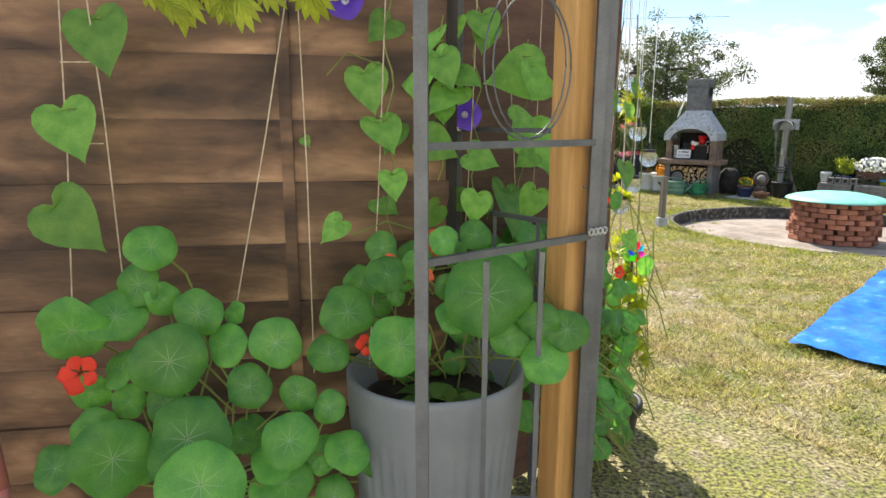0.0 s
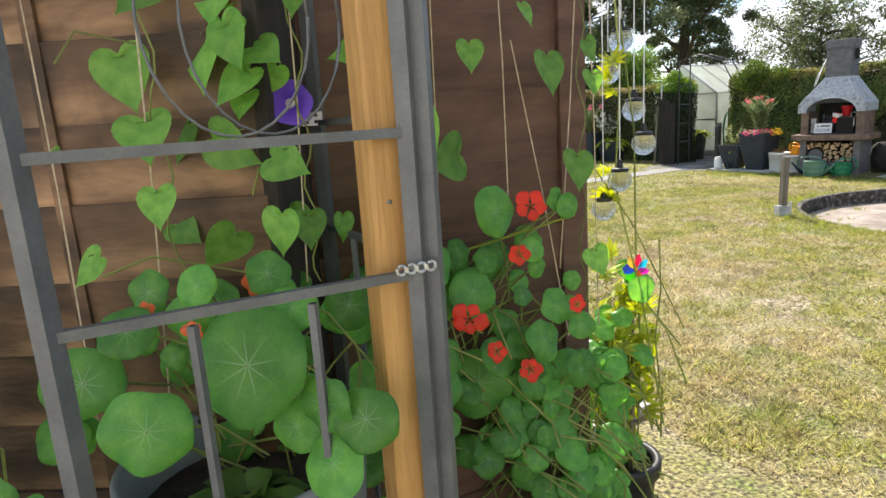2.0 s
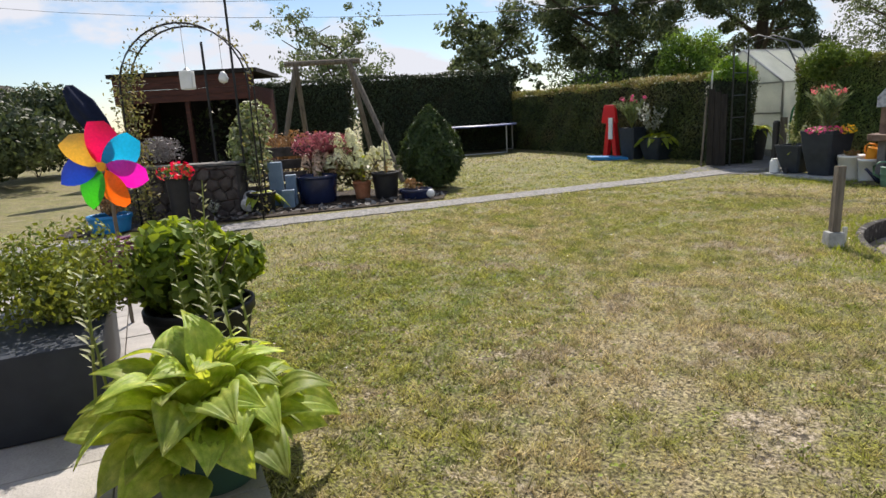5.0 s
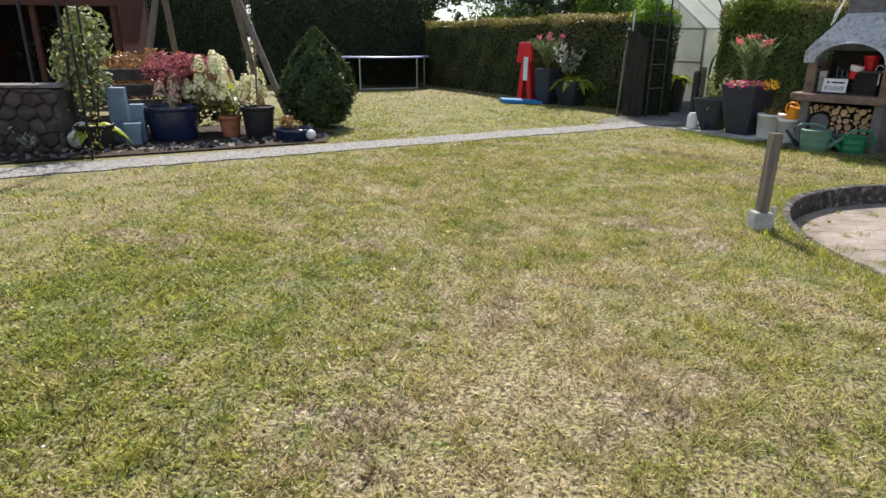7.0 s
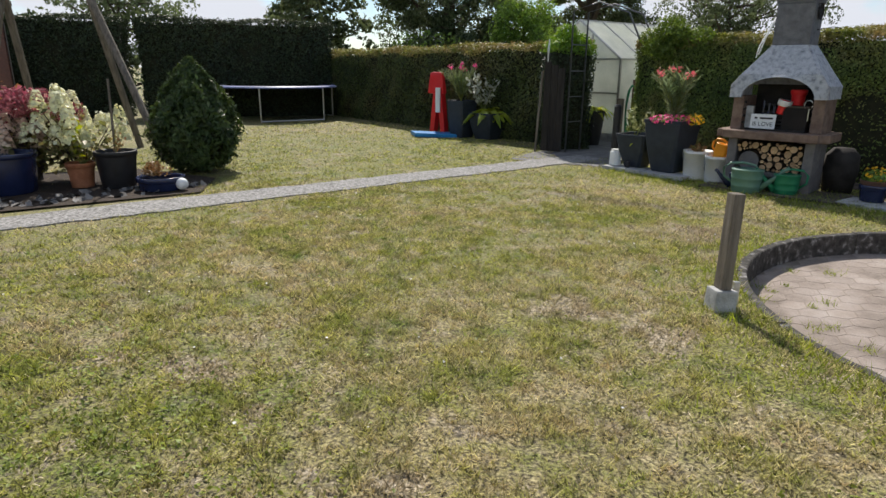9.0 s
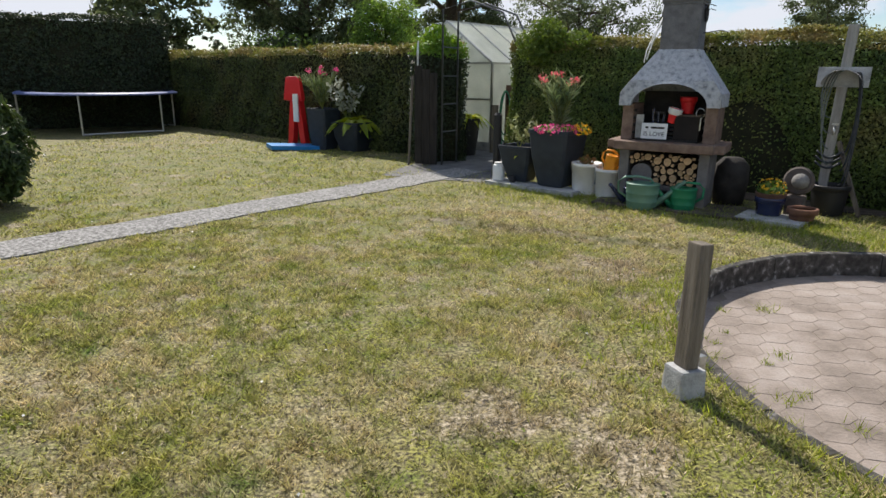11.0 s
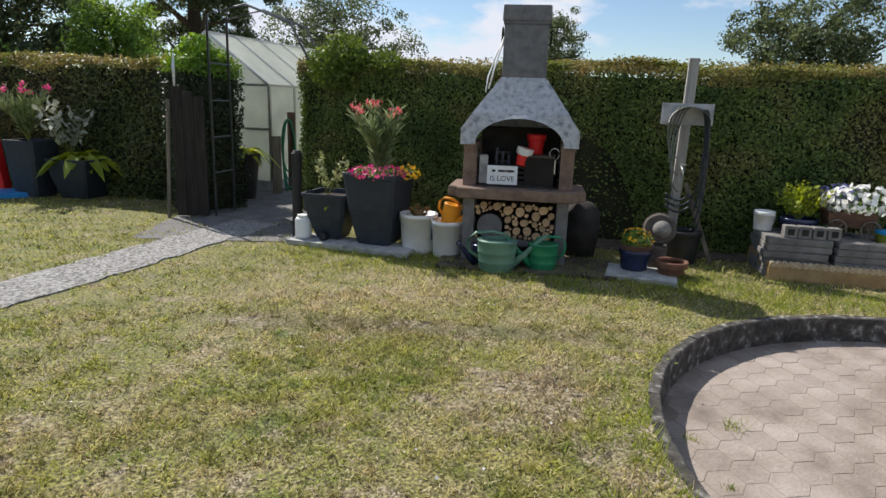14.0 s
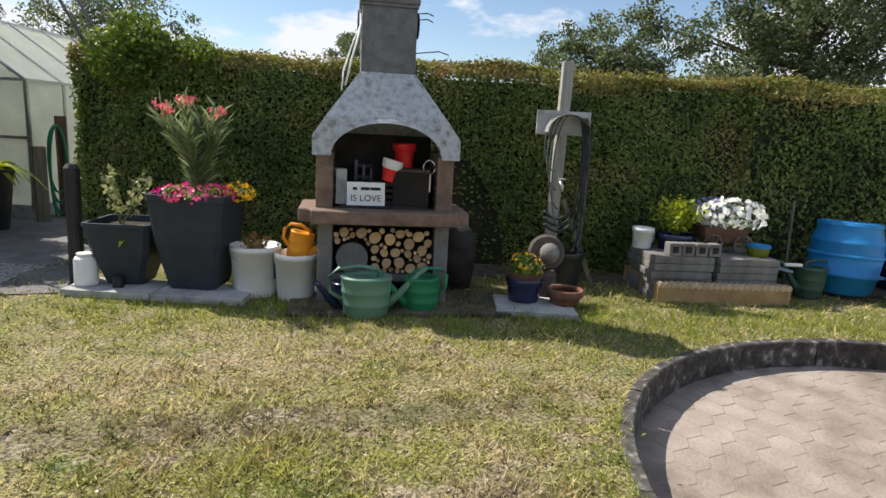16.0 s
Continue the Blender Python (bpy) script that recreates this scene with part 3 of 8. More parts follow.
def bar(a, b, w, bm=None):
    """A square bar from a to b."""
    bm = bm or bmesh.new()
    a, b = Vector(a), Vector(b)
    d = b - a
    m = Matrix.Translation(a) @ d.to_track_quat("Z", "Y").to_matrix().to_4x4()
    return box(w, w, d.length, m=m, bm=bm)


def cards(name, centres, normals, sizes, mat, parent=None, label="", aspect=0.55, tip=True):
    """Many small leaves in one mesh: each a folded diamond at its centre, facing its normal."""
    c, nn = np.asarray(centres, float), np.asarray(normals, float)
    k = len(c)
    nn /= np.linalg.norm(nn, axis=1, keepdims=True) + 1e-9
    r = np.random.normal(size=(k, 3))
    u = np.cross(nn, r)
    u /= np.linalg.norm(u, axis=1, keepdims=True) + 1e-9
    v = np.cross(nn, u)
    s = np.asarray(sizes, float).reshape(-1, 1)
    pts = np.stack([c - u * s * 0.5, c - v * s * aspect * 0.5 + nn * s * 0.1, c + u * s * 0.5, c + v * s * aspect * 0.5 + nn * s * 0.1], 1).reshape(-1, 3)
    i = np.arange(k) * 4
    tri = np.stack([i, i + 1, i + 2, i, i + 2, i + 3], 1).reshape(-1, 3)
    return raw(name, pts, tri, mat, parent, label)


def raw(name, pts, tri, mat, parent=None, label=""):
    me = bpy.data.meshes.new(name)
    me.vertices.add(len(pts))
    me.vertices.foreach_set("co", np.ascontiguousarray(pts, np.float32).ravel())
    me.loops.add(len(tri) * 3)
    me.loops.foreach_set("vertex_index", np.ascontiguousarray(tri, np.int32).ravel())
    me.polygons.add(len(tri))
    me.polygons.foreach_set("loop_start", np.arange(len(tri), dtype=np.int32) * 3)
    me.update()
    me.validate()
    return finish(name, me, mat, parent, label)


def ball_points(n, centre, radii, inner=0.6):
    d = np.random.normal(size=(n, 3))
    d /= np.linalg.norm(d, axis=1, keepdims=True)
    r = inner + (1 - inner) * np.random.rand(n, 1) ** 0.5
    return np.asarray(centre) + d * r * np.asarray(radii), d


# ---- ground, paths, paved circle ----
CIRCLE, RADIUS, SUNK = Vector((4.963, 8.052)), 1.89, 0.16


def ground_sheet():
    """One lawn sheet out to the horizon, with a round hole for the sunken paved circle."""
    bm = bmesh.new()
    n = 72
    inner = [bm.verts.new((CIRCLE.x + (RADIUS + 0.05) * math.cos(a), CIRCLE.y + (RADIUS + 0.05) * math.sin(a), 0)) for a in (math.tau * k / n for k in range(n))]
    last = inner
    for r in (2.6, 4, 7, 12, 22, 45, 120, 900, 3500):
        ring = [bm.verts.new((CIRCLE.x + r * math.cos(a), CIRCLE.y + r * math.sin(a), 0)) for a in (math.tau * k / n for k in range(n))]
        for k in range(n):
            bm.faces.new((last[k], last[(k + 1) % n], ring[(k + 1) % n], ring[k]))
        last = ring
    return structure(part("ground", bm, M["lawn"]), "patchy sun-dried garden lawn", "lawn")


ground_sheet()

bm = lathe([(0, -SUNK - 0.0048), (RADIUS + 0.12, -SUNK - 0.0048)], n=64)
paved = structure(part("pavement", bm, M["joint"], m=pose(CIRCLE.x, CIRCLE.y, 0)), "sunken round patio of pale hexagonal pavers", "paving")

# gravel path that runs from the flower bed to the gate
def strip(name, a, b, width, z, mat, label, category):
    bm = bmesh.new()
    a, b = Vector(a), Vector(b)
    side = Vector((-(b - a).y, (b - a).x)).normalized()
    n = max(2, int((b - a).length / 0.14))
    rows = []
    for k in range(n + 1):
        p = a.lerp(b, k / n)
        w = width / 2
        l, r = p + side * (w + random.uniform(-0.035, 0.025)), p - side * (w + random.uniform(-0.035, 0.025))
        rows.append([bm.verts.new((*l, -0.05)), bm.verts.new((*l, z)), bm.verts.new((*r, z)), bm.verts.new((*r, -0.05))])
    for p, q in zip(rows, rows[1:]):
        for k in range(3):
            bm.faces.new((p[k], p[k + 1], q[k + 1], q[k]))
    return structure(part(name, bm, mat), label, category)


# ---- hedges ----
def hedge(name, a, b, height, depth, leaf, density, label, top=True, mat="hedge", top_mat="hedge_top", bare=None):
    """Clipped hedge: core coloured as inner shade, uneven coat of small leaves, paler browner top."""
    a, b = Vector(a), Vector(b)
    length = (b - a).length
    ang = math.atan2((b - a).y, (b - a).x)
    root = thing(name, label, "hedge", pose(a.x, a.y, 0, 0, 0, math.degrees(ang)), group="clipped garden hedges")
    part("hedge_core", box(length - 0.12, depth - 0.14, height - 0.1, at=(length / 2, depth / 2, 0)), M["hedge_core"], root, "near-black block for the shade inside")
    faces = (("front", length, height), ("back", length, height), ("top", length, depth), ("end", depth, height), ("end2", depth, height))
    cs, ns, ct, nt = [], [], [], []
    for face, w, h in faces:
        n = int(w * h * density * (0.35 if face == "back" else 1))
        u, v = np.random.rand(n) * w, np.random.rand(n) * h
        wave = 0.05 * np.sin(u * 2.1 + v * 1.3) + 0.035 * np.sin(u * 5.3 - v * 4.1) + np.random.normal(size=n) * 0.028
        if face == "front": c, d = np.stack([u, wave, v], 1), (0, -1, 0.25)
        elif face == "back": c, d = np.stack([u, depth - wave, v], 1), (0, 1, 0.25)
        elif face == "top": c, d = np.stack([u, v, height + wave * 0.8], 1), (0, 0, 1)
        elif face == "end": c, d = np.stack([wave, u, v], 1), (-1, 0, 0.25)
        else: c, d = np.stack([length - wave, u, v], 1), (1, 0, 0.25)
        m = np.asarray(d) + np.random.normal(size=(n, 3)) * 0.55
        if bare and face == "front":
            # thin, twiggy stretch low down where the hedge has gone bare
            hole = (np.abs(c[:, 0] - bare[0]) / bare[1]) ** 2 + (c[:, 2] / bare[2]) ** 2 < 1
            keep = ~hole | (np.random.rand(n) < 0.12)
            c, m = c[keep], m[keep]
        if face == "top": ct.append(c); nt.append(m)
        else:
            high = c[:, 2] > height - 0.12 - 0.06 * np.sin(c[:, 0] * 3)
            cs.append(c[~high]); ns.append(m[~high]); ct.append(c[high]); nt.append(m[high])
    if top:
        n = int(length * depth * density * 0.12)
        c = np.stack([np.random.rand(n) * length, np.random.rand(n) * depth, height + np.random.rand(n) ** 2 * 0.08], 1)
        ct.append(c); nt.append(np.random.normal(size=(n, 3)))
    c, m = np.concatenate(cs), np.concatenate(ns)
    tagged(cards("foliage", c, m, leaf * (0.6 + 0.8 * np.random.rand(len(c))), M[mat], root), kind="stuff")
    c, m = np.concatenate(ct), np.concatenate(nt)
    tagged(cards("clipped_top", c, m, leaf * (0.6 + 0.8 * np.random.rand(len(c))), M[top_mat], root, "paler, browner clipped top"), kind="stuff")
    return root


HDIR = Vector((0.682, -0.731))
HN = Vector((0.731, 0.682))


def on_hedge(x):
    return Vector((x, 15.6 - (x - 2.3) * 0.731 / 0.682))


SET_BACK = HN * 0.4
hedge("hedge", on_hedge(3.28) + SET_BACK - HDIR * 0.25, on_hedge(7.3) + SET_BACK, 1.77, 0.7, 0.035, 6500, "dense clipped green hedge behind the garden grill", bare=(3.35, 0.62, 1.05))
hedge("hedge", on_hedge(7.25) + SET_BACK, Vector((15.5, 4.6)) + SET_BACK, 1.77, 0.7, 0.045, 2600, "clipped green hedge running on behind the rain barrel")
hedge("hedge", (-4.03, 22.55), (2.32, 15.77), 1.75, 0.8, 0.048, 2300, "clipped hedge beside the garden gate, shade in its leaf colour", mat="gate_hedge_shade")
hedge("hedge", (-12.6, 18.2), (-8.6, 20.0), 2.5, 0.9, 0.065, 1100, "tall dark hedge block behind the swing frame", mat="hedge_shaded", top_mat="hedge_shaded")
hedge("hedge", (-8.3, 20.2), (-3.75, 22.2), 2.52, 0.9, 0.065, 1100, "tall dark clipped hedge behind the trampoline", mat="hedge_shaded", top_mat="hedge_shaded")


# ---- trees ----
def tree(name, x, y, height, spread, mat, label, leaves=7000, leaf=0.22, trunk=0.25, low=0.3, seed=1, gaps=0.55):
    """Tapered trunk with forking limbs; the crown is many clumps of small leaves with sky between."""
    rnd = random.Random(seed)
    root = thing(name, label, "tree", pose(x, y, 0))
    bm = bmesh.new()
    top = Vector((rnd.uniform(-0.4, 0.4), rnd.uniform(-0.4, 0.4), height * 0.8))
    tube([(0, 0, -0.1), top * 0.3, top * 0.6 + Vector((0.1, 0, 0)), top], [trunk, trunk * 0.8, trunk * 0.5, trunk * 0.12], 8, bm)
    ends = []
    for k in range(16):
        z = height * (low + (0.78 - low) * k / 15)
        base = Vector((top.x * z / top.z, top.y * z / top.z, z))
        a = k * 2.4 + rnd.uniform(-0.4, 0.4)
        w = spread * (1 - 0.45 * abs((z / height - 0.55) / 0.45)) * rnd.uniform(0.6, 1.05)
        end = base + Vector((math.cos(a) * w, math.sin(a) * w, height * rnd.uniform(0.08, 0.24)))
        mid = base.lerp(end, 0.5) + Vector((0, 0, -0.05 * w))
        tube([base, mid, end], [trunk * 0.34, trunk * 0.2, 0.02], 5, bm)
        ends += [end, base.lerp(end, 0.65)]
        for j in range(2):
            e2 = mid + Vector((rnd.gauss(0, 1), rnd.gauss(0, 1), rnd.uniform(0.1, 1))) * w * 0.35
            tube([mid, e2], [trunk * 0.15, 0.015], 4, bm)
            ends.append(e2)
    ends.append(top)
    part("trunk", bm, M["bark"], root, "bark-covered trunk and limbs")
    cs, ns = [], []
    per = leaves // len(ends)
    for e in ends:
        for _ in range(3):
            o = np.array(e) + np.random.normal(size=3) * spread * 0.17
            r = spread * rnd.uniform(0.09, 0.2) / gaps * 0.55
            c, d = ball_points(per // 3, o, (r, r, r * 0.75), 0.2)
            cs.append(c); ns.append(d + np.random.normal(size=d.shape) * 0.7)
    c, d = np.concatenate(cs), np.concatenate(ns)
    tagged(cards("crown", c, d, leaf * (0.6 + 0.8 * np.random.rand(len(c))), M[mat], root, "loose leafy crown"), kind="stuff")
    return root


def bush(name, x, y, radii, mat, label, category="bush", n=2500, leaf=0.06, z=0.0, lumps=9, stems=True, aspect=0.55, parent_only=False):
    """Shrub: a few stems and overlapping leafy lumps with a broken outline."""
    root = thing(name, label, category, pose(x, y, z))
    rx, ry, rz = radii
    if stems:
        bm = bmesh.new()
        for k in range(5):
            a = k * 1.26
            tube([(0.03 * math.cos(a), 0.03 * math.sin(a), 0), (rx * 0.3 * math.cos(a), ry * 0.3 * math.sin(a), rz * 0.8), (rx * 0.6 * math.cos(a), ry * 0.6 * math.sin(a), rz * 1.5)], [0.012, 0.008, 0.003], 5, bm)
        part("stem", bm, M["bark"], root, "brown woody stems")
    cs, ns = [], []
    for k in range(lumps):
        d = np.random.normal(size=3)
        d /= np.linalg.norm(d)
        o = np.array([0, 0, rz]) + d * np.array(radii) * 0.5
        c, m = ball_points(n // lumps, o, np.array(radii) * random.uniform(0.42, 0.6), 0.55)
        keep = c[:, 2] > 0.01
        cs.append(c[keep]); ns.append(m[keep] + np.random.normal(size=(keep.sum(), 3)) * 0.6)
    c, d = np.concatenate(cs), np.concatenate(ns)
    tagged(cards("leaves", c, d, leaf * (0.6 + 0.8 * np.random.rand(len(c))), M[mat], root, aspect=aspect), kind="stuff")
    return root

strip("path", (-9.5, 2.65), (2.75, 14.35), 0.56, 0.012, M["gravel"], "grey gravel path edged by lawn", "path")
strip("pavement", (2.15, 13.6), (4.0, 17.4), 1.5, 0.008, M["asphalt"], "shaded grey concrete paving at the gate", "paving")
strip("soil_strip", on_hedge(3.2) + HN * 0.3, on_hedge(9.6) + HN * 0.3, 0.66, 0.006, M["soil_dry"], "bare dark earth along the foot of the hedge", "soil")
# background trees
tree("tree", -1.6, 33, 10.5, 5.6, "tree", "large dark broad-leaved tree behind the hedges", 80000, 0.15, 0.35, 0.1, 3, gaps=0.64)
tree("tree", 4.7, 36, 12.5, 4.2, "tree", "tall loose-crowned tree with visible limbs", 60000, 0.14, 0.4, 0.15, 5, gaps=0.64)
tree("tree", -7.6, 32, 5.6, 2.8, "tree", "mid-sized dark tree behind the hedge", 7000, 0.24, 0.2, 0.08, 8)
tree("tree", -13.2, 27, 5.6, 3.0, "tree_grey", "silvery willow-like shrub tree behind the swing", 9000, 0.16, 0.16, 0.1, 9)
tree("tree", 1.65, 24.2, 3.35, 1.2, "tree_light", "fresh light-green tree behind the hedge", 24000, 0.08, 0.14, 0.1, 11, gaps=0.3)
tree("tree", 14.0, 46, 7.3, 4.6, "tree", "broad leafy tree far behind the greenhouse", 22000, 0.17, 0.3, 0.1, 12, gaps=0.5)
tree("tree", 26.0, 39.0, 7.0, 2.2, "tree", "dark leafy tree far behind the hedge", 18000, 0.14, 0.25, 0.12, 14, gaps=0.38)
tree("tree", 19.2, 13.2, 8.6, 3.5, "tree", "large dark tree rising behind the hedge", 52000, 0.11, 0.3, 0.1, 17, gaps=0.45)
tree("tree", 15.4, 16.9, 4.1, 1.75, "tree", "broad leafy cherry tree behind the hedge", 30000, 0.085, 0.2, 0.12, 15, gaps=0.42)


# ---- garden grill and the row along the hedge ----
GR = pose(4.55, 11.99, 0, 0, 0, -37)


def garden_grill():
    g = thing("garden_grill", "masonry garden grill with grey hood and tall chimney", "grill", GR)
    for s in (-1, 1):
        part("leg", box(0.1, 0.5, 0.585, at=(s * 0.4, 0, 0), bevel=0.012), M["grill_leg"], g, "grey painted concrete side leg")
        part("pillar", box(0.115, 0.46, 0.375, at=(s * 0.41, 0.02, 0.672), bevel=0.012), M["grill_brown"], g, "brown painted side pillar")
        for k in range(4):
            part("notch", box(0.03, 0.05, 0.028, at=(s * 0.352, -0.17, 0.74 + 0.075 * k), bevel=0.004), M["soot_and_gap_dark"], g, "dark grate rest")
    part("back_wall", box(0.7, 0.05, 0.585, at=(0, 0.22, 0)), M["grill_leg"], g)
    part("log_shelf", box(0.698, 0.44, 0.05, at=(0, -0.01, 0.17)), M["grill_leg"], g)
    bm = box(1.16, 0.68, 0.09, at=(0, -0.03, 0.584))
    corner = [e for e in bm.edges if abs((e.verts[0].co - e.verts[1].co).z) > 0.05]
    bmesh.ops.bevel(bm, geom=corner, offset=0.09, segments=5, affect="EDGES")
    bmesh.ops.bevel(bm, geom=list(bm.edges), offset=0.008, segments=1, affect="EDGES")
    part("shelf", bm, M["grill_brown"], g, "thick brown-grey concrete shelf")
    part("fire_back", box(0.71, 0.05, 0.5, at=(0, 0.235, 0.672)), M["soot_and_gap_dark"], g, "sooty back wall of the fire chamber")
    # hood: front panel with an arch, flanks, back, and a sloping top
    bm = bmesh.new()
    n = 18
    arch = [(-0.37 * math.cos(math.pi * k / n), 1.03 + 0.225 * math.sin(math.pi * k / n)) for k in range(n + 1)]
    def outer(x):
        return 1.285 if abs(x) <= 0.402 else 1.285 - (abs(x) - 0.402) / 0.088 * 0.125
    xs = [a[0] for a in arch]
    cols = [(-0.49, 1.03), (-0.402, 1.03)] + arch + [(0.402, 1.03), (0.49, 1.03)]
    f, b = [], []
    for x, z in cols:
        f.append((bm.verts.new((x, -0.29, z)), bm.verts.new((x, -0.29 + (0.022 if abs(x) < 0.45 else 0), outer(x)))))
        b.append((bm.verts.new((x, -0.235, z)), bm.verts.new((x, -0.235, outer(x)))))
    for p, q, r, s in zip(f, f[1:], b, b[1:]):
        bm.faces.new((p[0], q[0], q[1], p[1])); bm.faces.new((r[0], r[1], s[1], s[0]))
        bm.faces.new((p[0], r[0], s[0], q[0]))
    part("hood_front", bm, M["hood"], g, "mottled grey hood front with an arched opening")
    for s in (-1, 1):
        part("hood_flank", box(0.05, 0.52, 0.135, at=(s * 0.465, 0.027, 1.03)), M["hood"], g)
    bm = bmesh.new()
    ring = lambda w0, w1, y0, y1, z: [bm.verts.new(p) for p in ((w0, y0, z), (w1, y0, z), (w1, y1, z), (w0, y1, z))]
    rings = [ring(-0.49, 0.49, -0.291, 0.29, 1.162), ring(-0.405, 0.405, -0.262, 0.28, 1.286), ring(-0.2, 0.2, -0.1, 0.27, 1.575), ring(-0.19, 0.19, -0.09, 0.265, 1.59)]
    for i, (p, q) in enumerate(zip(rings, rings[1:])):
        for k in range(4):
            if (i, k) != (0, 0):
                bm.faces.new((p[k], p[(k + 1) % 4], q[(k + 1) % 4], q[k]))
    bmesh.ops.bevel(bm, geom=[e for e in bm.edges if abs((e.verts[0].co - e.verts[1].co).z) > 0.15], offset=0.02, segments=2, affect="EDGES")
    part("hood", bm, M["hood"], g, "mottled light grey sloping concrete hood")
    part("chimney", box(0.37, 0.35, 0.43, at=(0, 0.088, 1.588), bevel=0.012), M["chimney"], g, "grey square chimney")
    part("chimney_collar", box(0.385, 0.365, 0.02, at=(0, 0.088, 2.018)), M["chimney"], g)
    c = part("chimney_cap", box(0.405, 0.385, 0.13, at=(0, 0.088, 2.038), bevel=0.02, taper=0.98), M["chimney"], g, "grey chimney cap with round side vents")
    for s in (-1, 1):
        # the vents' inner shade is painted as near-black discs
        part("vent", lathe([(0.0, 0), (0.075, 0), (0.085, 0.006), (0.08, 0.012)], 20, m=pose(s * 0.2, 0.088, 1.93, 0, 90 * s, 0)), M["soot_and_gap_dark"], g, "black disc for the dark of a round side vent")
    part("grate", box(0.62, 0.4, 0.02, at=(0, 0, 0.674), bevel=0.004), M["soot_and_gap_dark"], g, "black cooking grate")
    # iron hooks on the chimney
    for z in (1.96, 2.0):
        part("hook", tube([(0.19, 0.0, z), (0.26, -0.02, z + 0.005), (0.3, -0.02, z - 0.01)], 0.004, 5), M["soot_and_gap_dark"], g)
    part("hook", tube([(0.19, 0.1, 1.75), (0.36, 0.06, 1.77), (0.43, 0.05, 1.75), (0.42, 0.05, 1.71), (0.36, 0.06, 1.71)], 0.004, 5), M["soot_and_gap_dark"], g)
    return g


garden_grill()
G_ = lambda x, y, z, rz=0: GR @ pose(x, y, z, 0, 0, rz)


def firewood():
    rnd = random.Random(4)
    row, y0 = [], 0.222
    spots = [(-0.215, 0.335, 0.125)]
    for tries, lo, hi in ((160, 0.034, 0.043), (700, 0.025, 0.034), (1500, 0.018, 0.025), (1500, 0.012, 0.018)):
        for _ in range(tries):
            r = rnd.uniform(lo, hi)
            x, z = rnd.uniform(-0.345 + r, 0.345 - r), 0.222 + r + (0.325 - 2 * r) * rnd.random() ** 1.4
            if all(math.hypot(x - a, z - b) > (r + c) * 0.985 for a, b, c in spots):
                spots.append((x, z, r))
    for x, z, r in spots[1:]:
        if x + r > 0.345 or z + r > 0.58:
            continue
        t = thing("log", "round cut firewood log stacked under the grill shelf", "log", G_(x, -0.21 + rnd.uniform(-0.03, 0.03), z), group="firewood under the grill")
        w = lambda a, zz, k=rnd.random() * 6: 1 + 0.07 * math.sin(2 * a + k) + 0.04 * math.sin(3 * a)
        part("log_bark", lathe([(r, 0), (r, -0.38)], 12, m=pose(0, 0, 0, 90, 0, 0), wob=w), M["bark"], t, "brown bark")
        part("cut_end", lathe([(0, 0.002), (r * 0.94, 0.001), (r * 0.98, -0.004)], 12, m=pose(0, 0, 0, 90, 0, 0), wob=w), M["log_end"], t, "pale sawn end")

    x, z, r = spots[0]
    # sawn end takes a dark grey so that it reads as unlit
    t = thing("log", "thick log end under the grill shelf, coloured dark as unlit", "log", G_(x, -0.2, z - 0.01), group="firewood under the grill")
    part("log_bark", lathe([(r * 0.9, 0), (r * 0.93, -0.36)], 20, m=pose(0, 0, 0, 90, 0, 0)), M["bark"], t, "brown bark")
    part("cut_end", lathe([(0, 0.004), (r * 0.86, 0.002), (r * 0.9, -0.004)], 20, m=pose(0, 0, 0, 90, 0, 0)), M["grill_leg"], t, "sawn end in a dark unlit grey")


firewood()


def watering_can(name, m, h, r, mat, label, spout=1):
    """Moulded can: oval body with ribs, big loop handle, long spout with brace."""
    t = thing(name, label, "watering can", m)
    sq = lambda a, z: 1 - 0.12 * abs(math.sin(a)) ** 2
    part("body", lathe([(0, 0.004), (r * 0.82, 0), (r * 0.9, 0.02), (r * 0.92, h * 0.3), (r * 0.95, h * 0.32), (r * 0.93, h * 0.35), (r * 0.97, h * 0.6), (r, h * 0.62), (r * 0.98, h * 0.66),
                        (r, h * 0.94), (r * 1.03, h * 0.96), (r * 1.02, h), (r * 0.6, h * 1.02), (r * 0.55, h * 0.98), (0, h * 0.97)], 28, wob=sq), mat, t, smooth=True)
    a = [( -spout * r * 0.3 + -spout * r * 0.85 * math.sin(k / 12 * math.pi), 0, h * 0.42 + (h * 0.42) * (1 - math.cos(k / 12 * math.pi))) for k in range(13)]
    part("handle", tube([(-spout * r * 0.9, 0, h * 0.4), (-spout * r * 1.45, 0, h * 0.62), (-spout * r * 1.5, 0, h * 0.98), (-spout * r * 1.1, 0, h * 1.2), (-spout * r * 0.3, 0, h * 1.24), (spout * r * 0.45, 0, h * 1.16), (spout * r * 0.62, 0, h)], 0.013, 8), mat, t, smooth=True)
    part("spout", tube([(spout * r * 0.7, 0, h * 0.18), (spout * r * 1.4, 0, h * 0.55), (spout * r * 2.2, 0, h * 1.05), (spout * r * 2.45, 0, h * 1.17)], [0.04, 0.026, 0.016, 0.02], 10), mat, t, smooth=True)
    return t


watering_can("watering_can", G_(-0.12, -0.47, 0, 8), 0.27, 0.165, M["green_can"], "faded green plastic watering can on the grass", 1)
watering_can("watering_can", G_(0.26, -0.36, 0, 200), 0.24, 0.13, M["green_dark"], "bright green plastic watering can beside the grill")
watering_can("watering_can", G_(-0.24, -0.36, 0, 40), 0.2, 0.11, M["blue_dark"], "small dark blue watering can under the grill", -1)


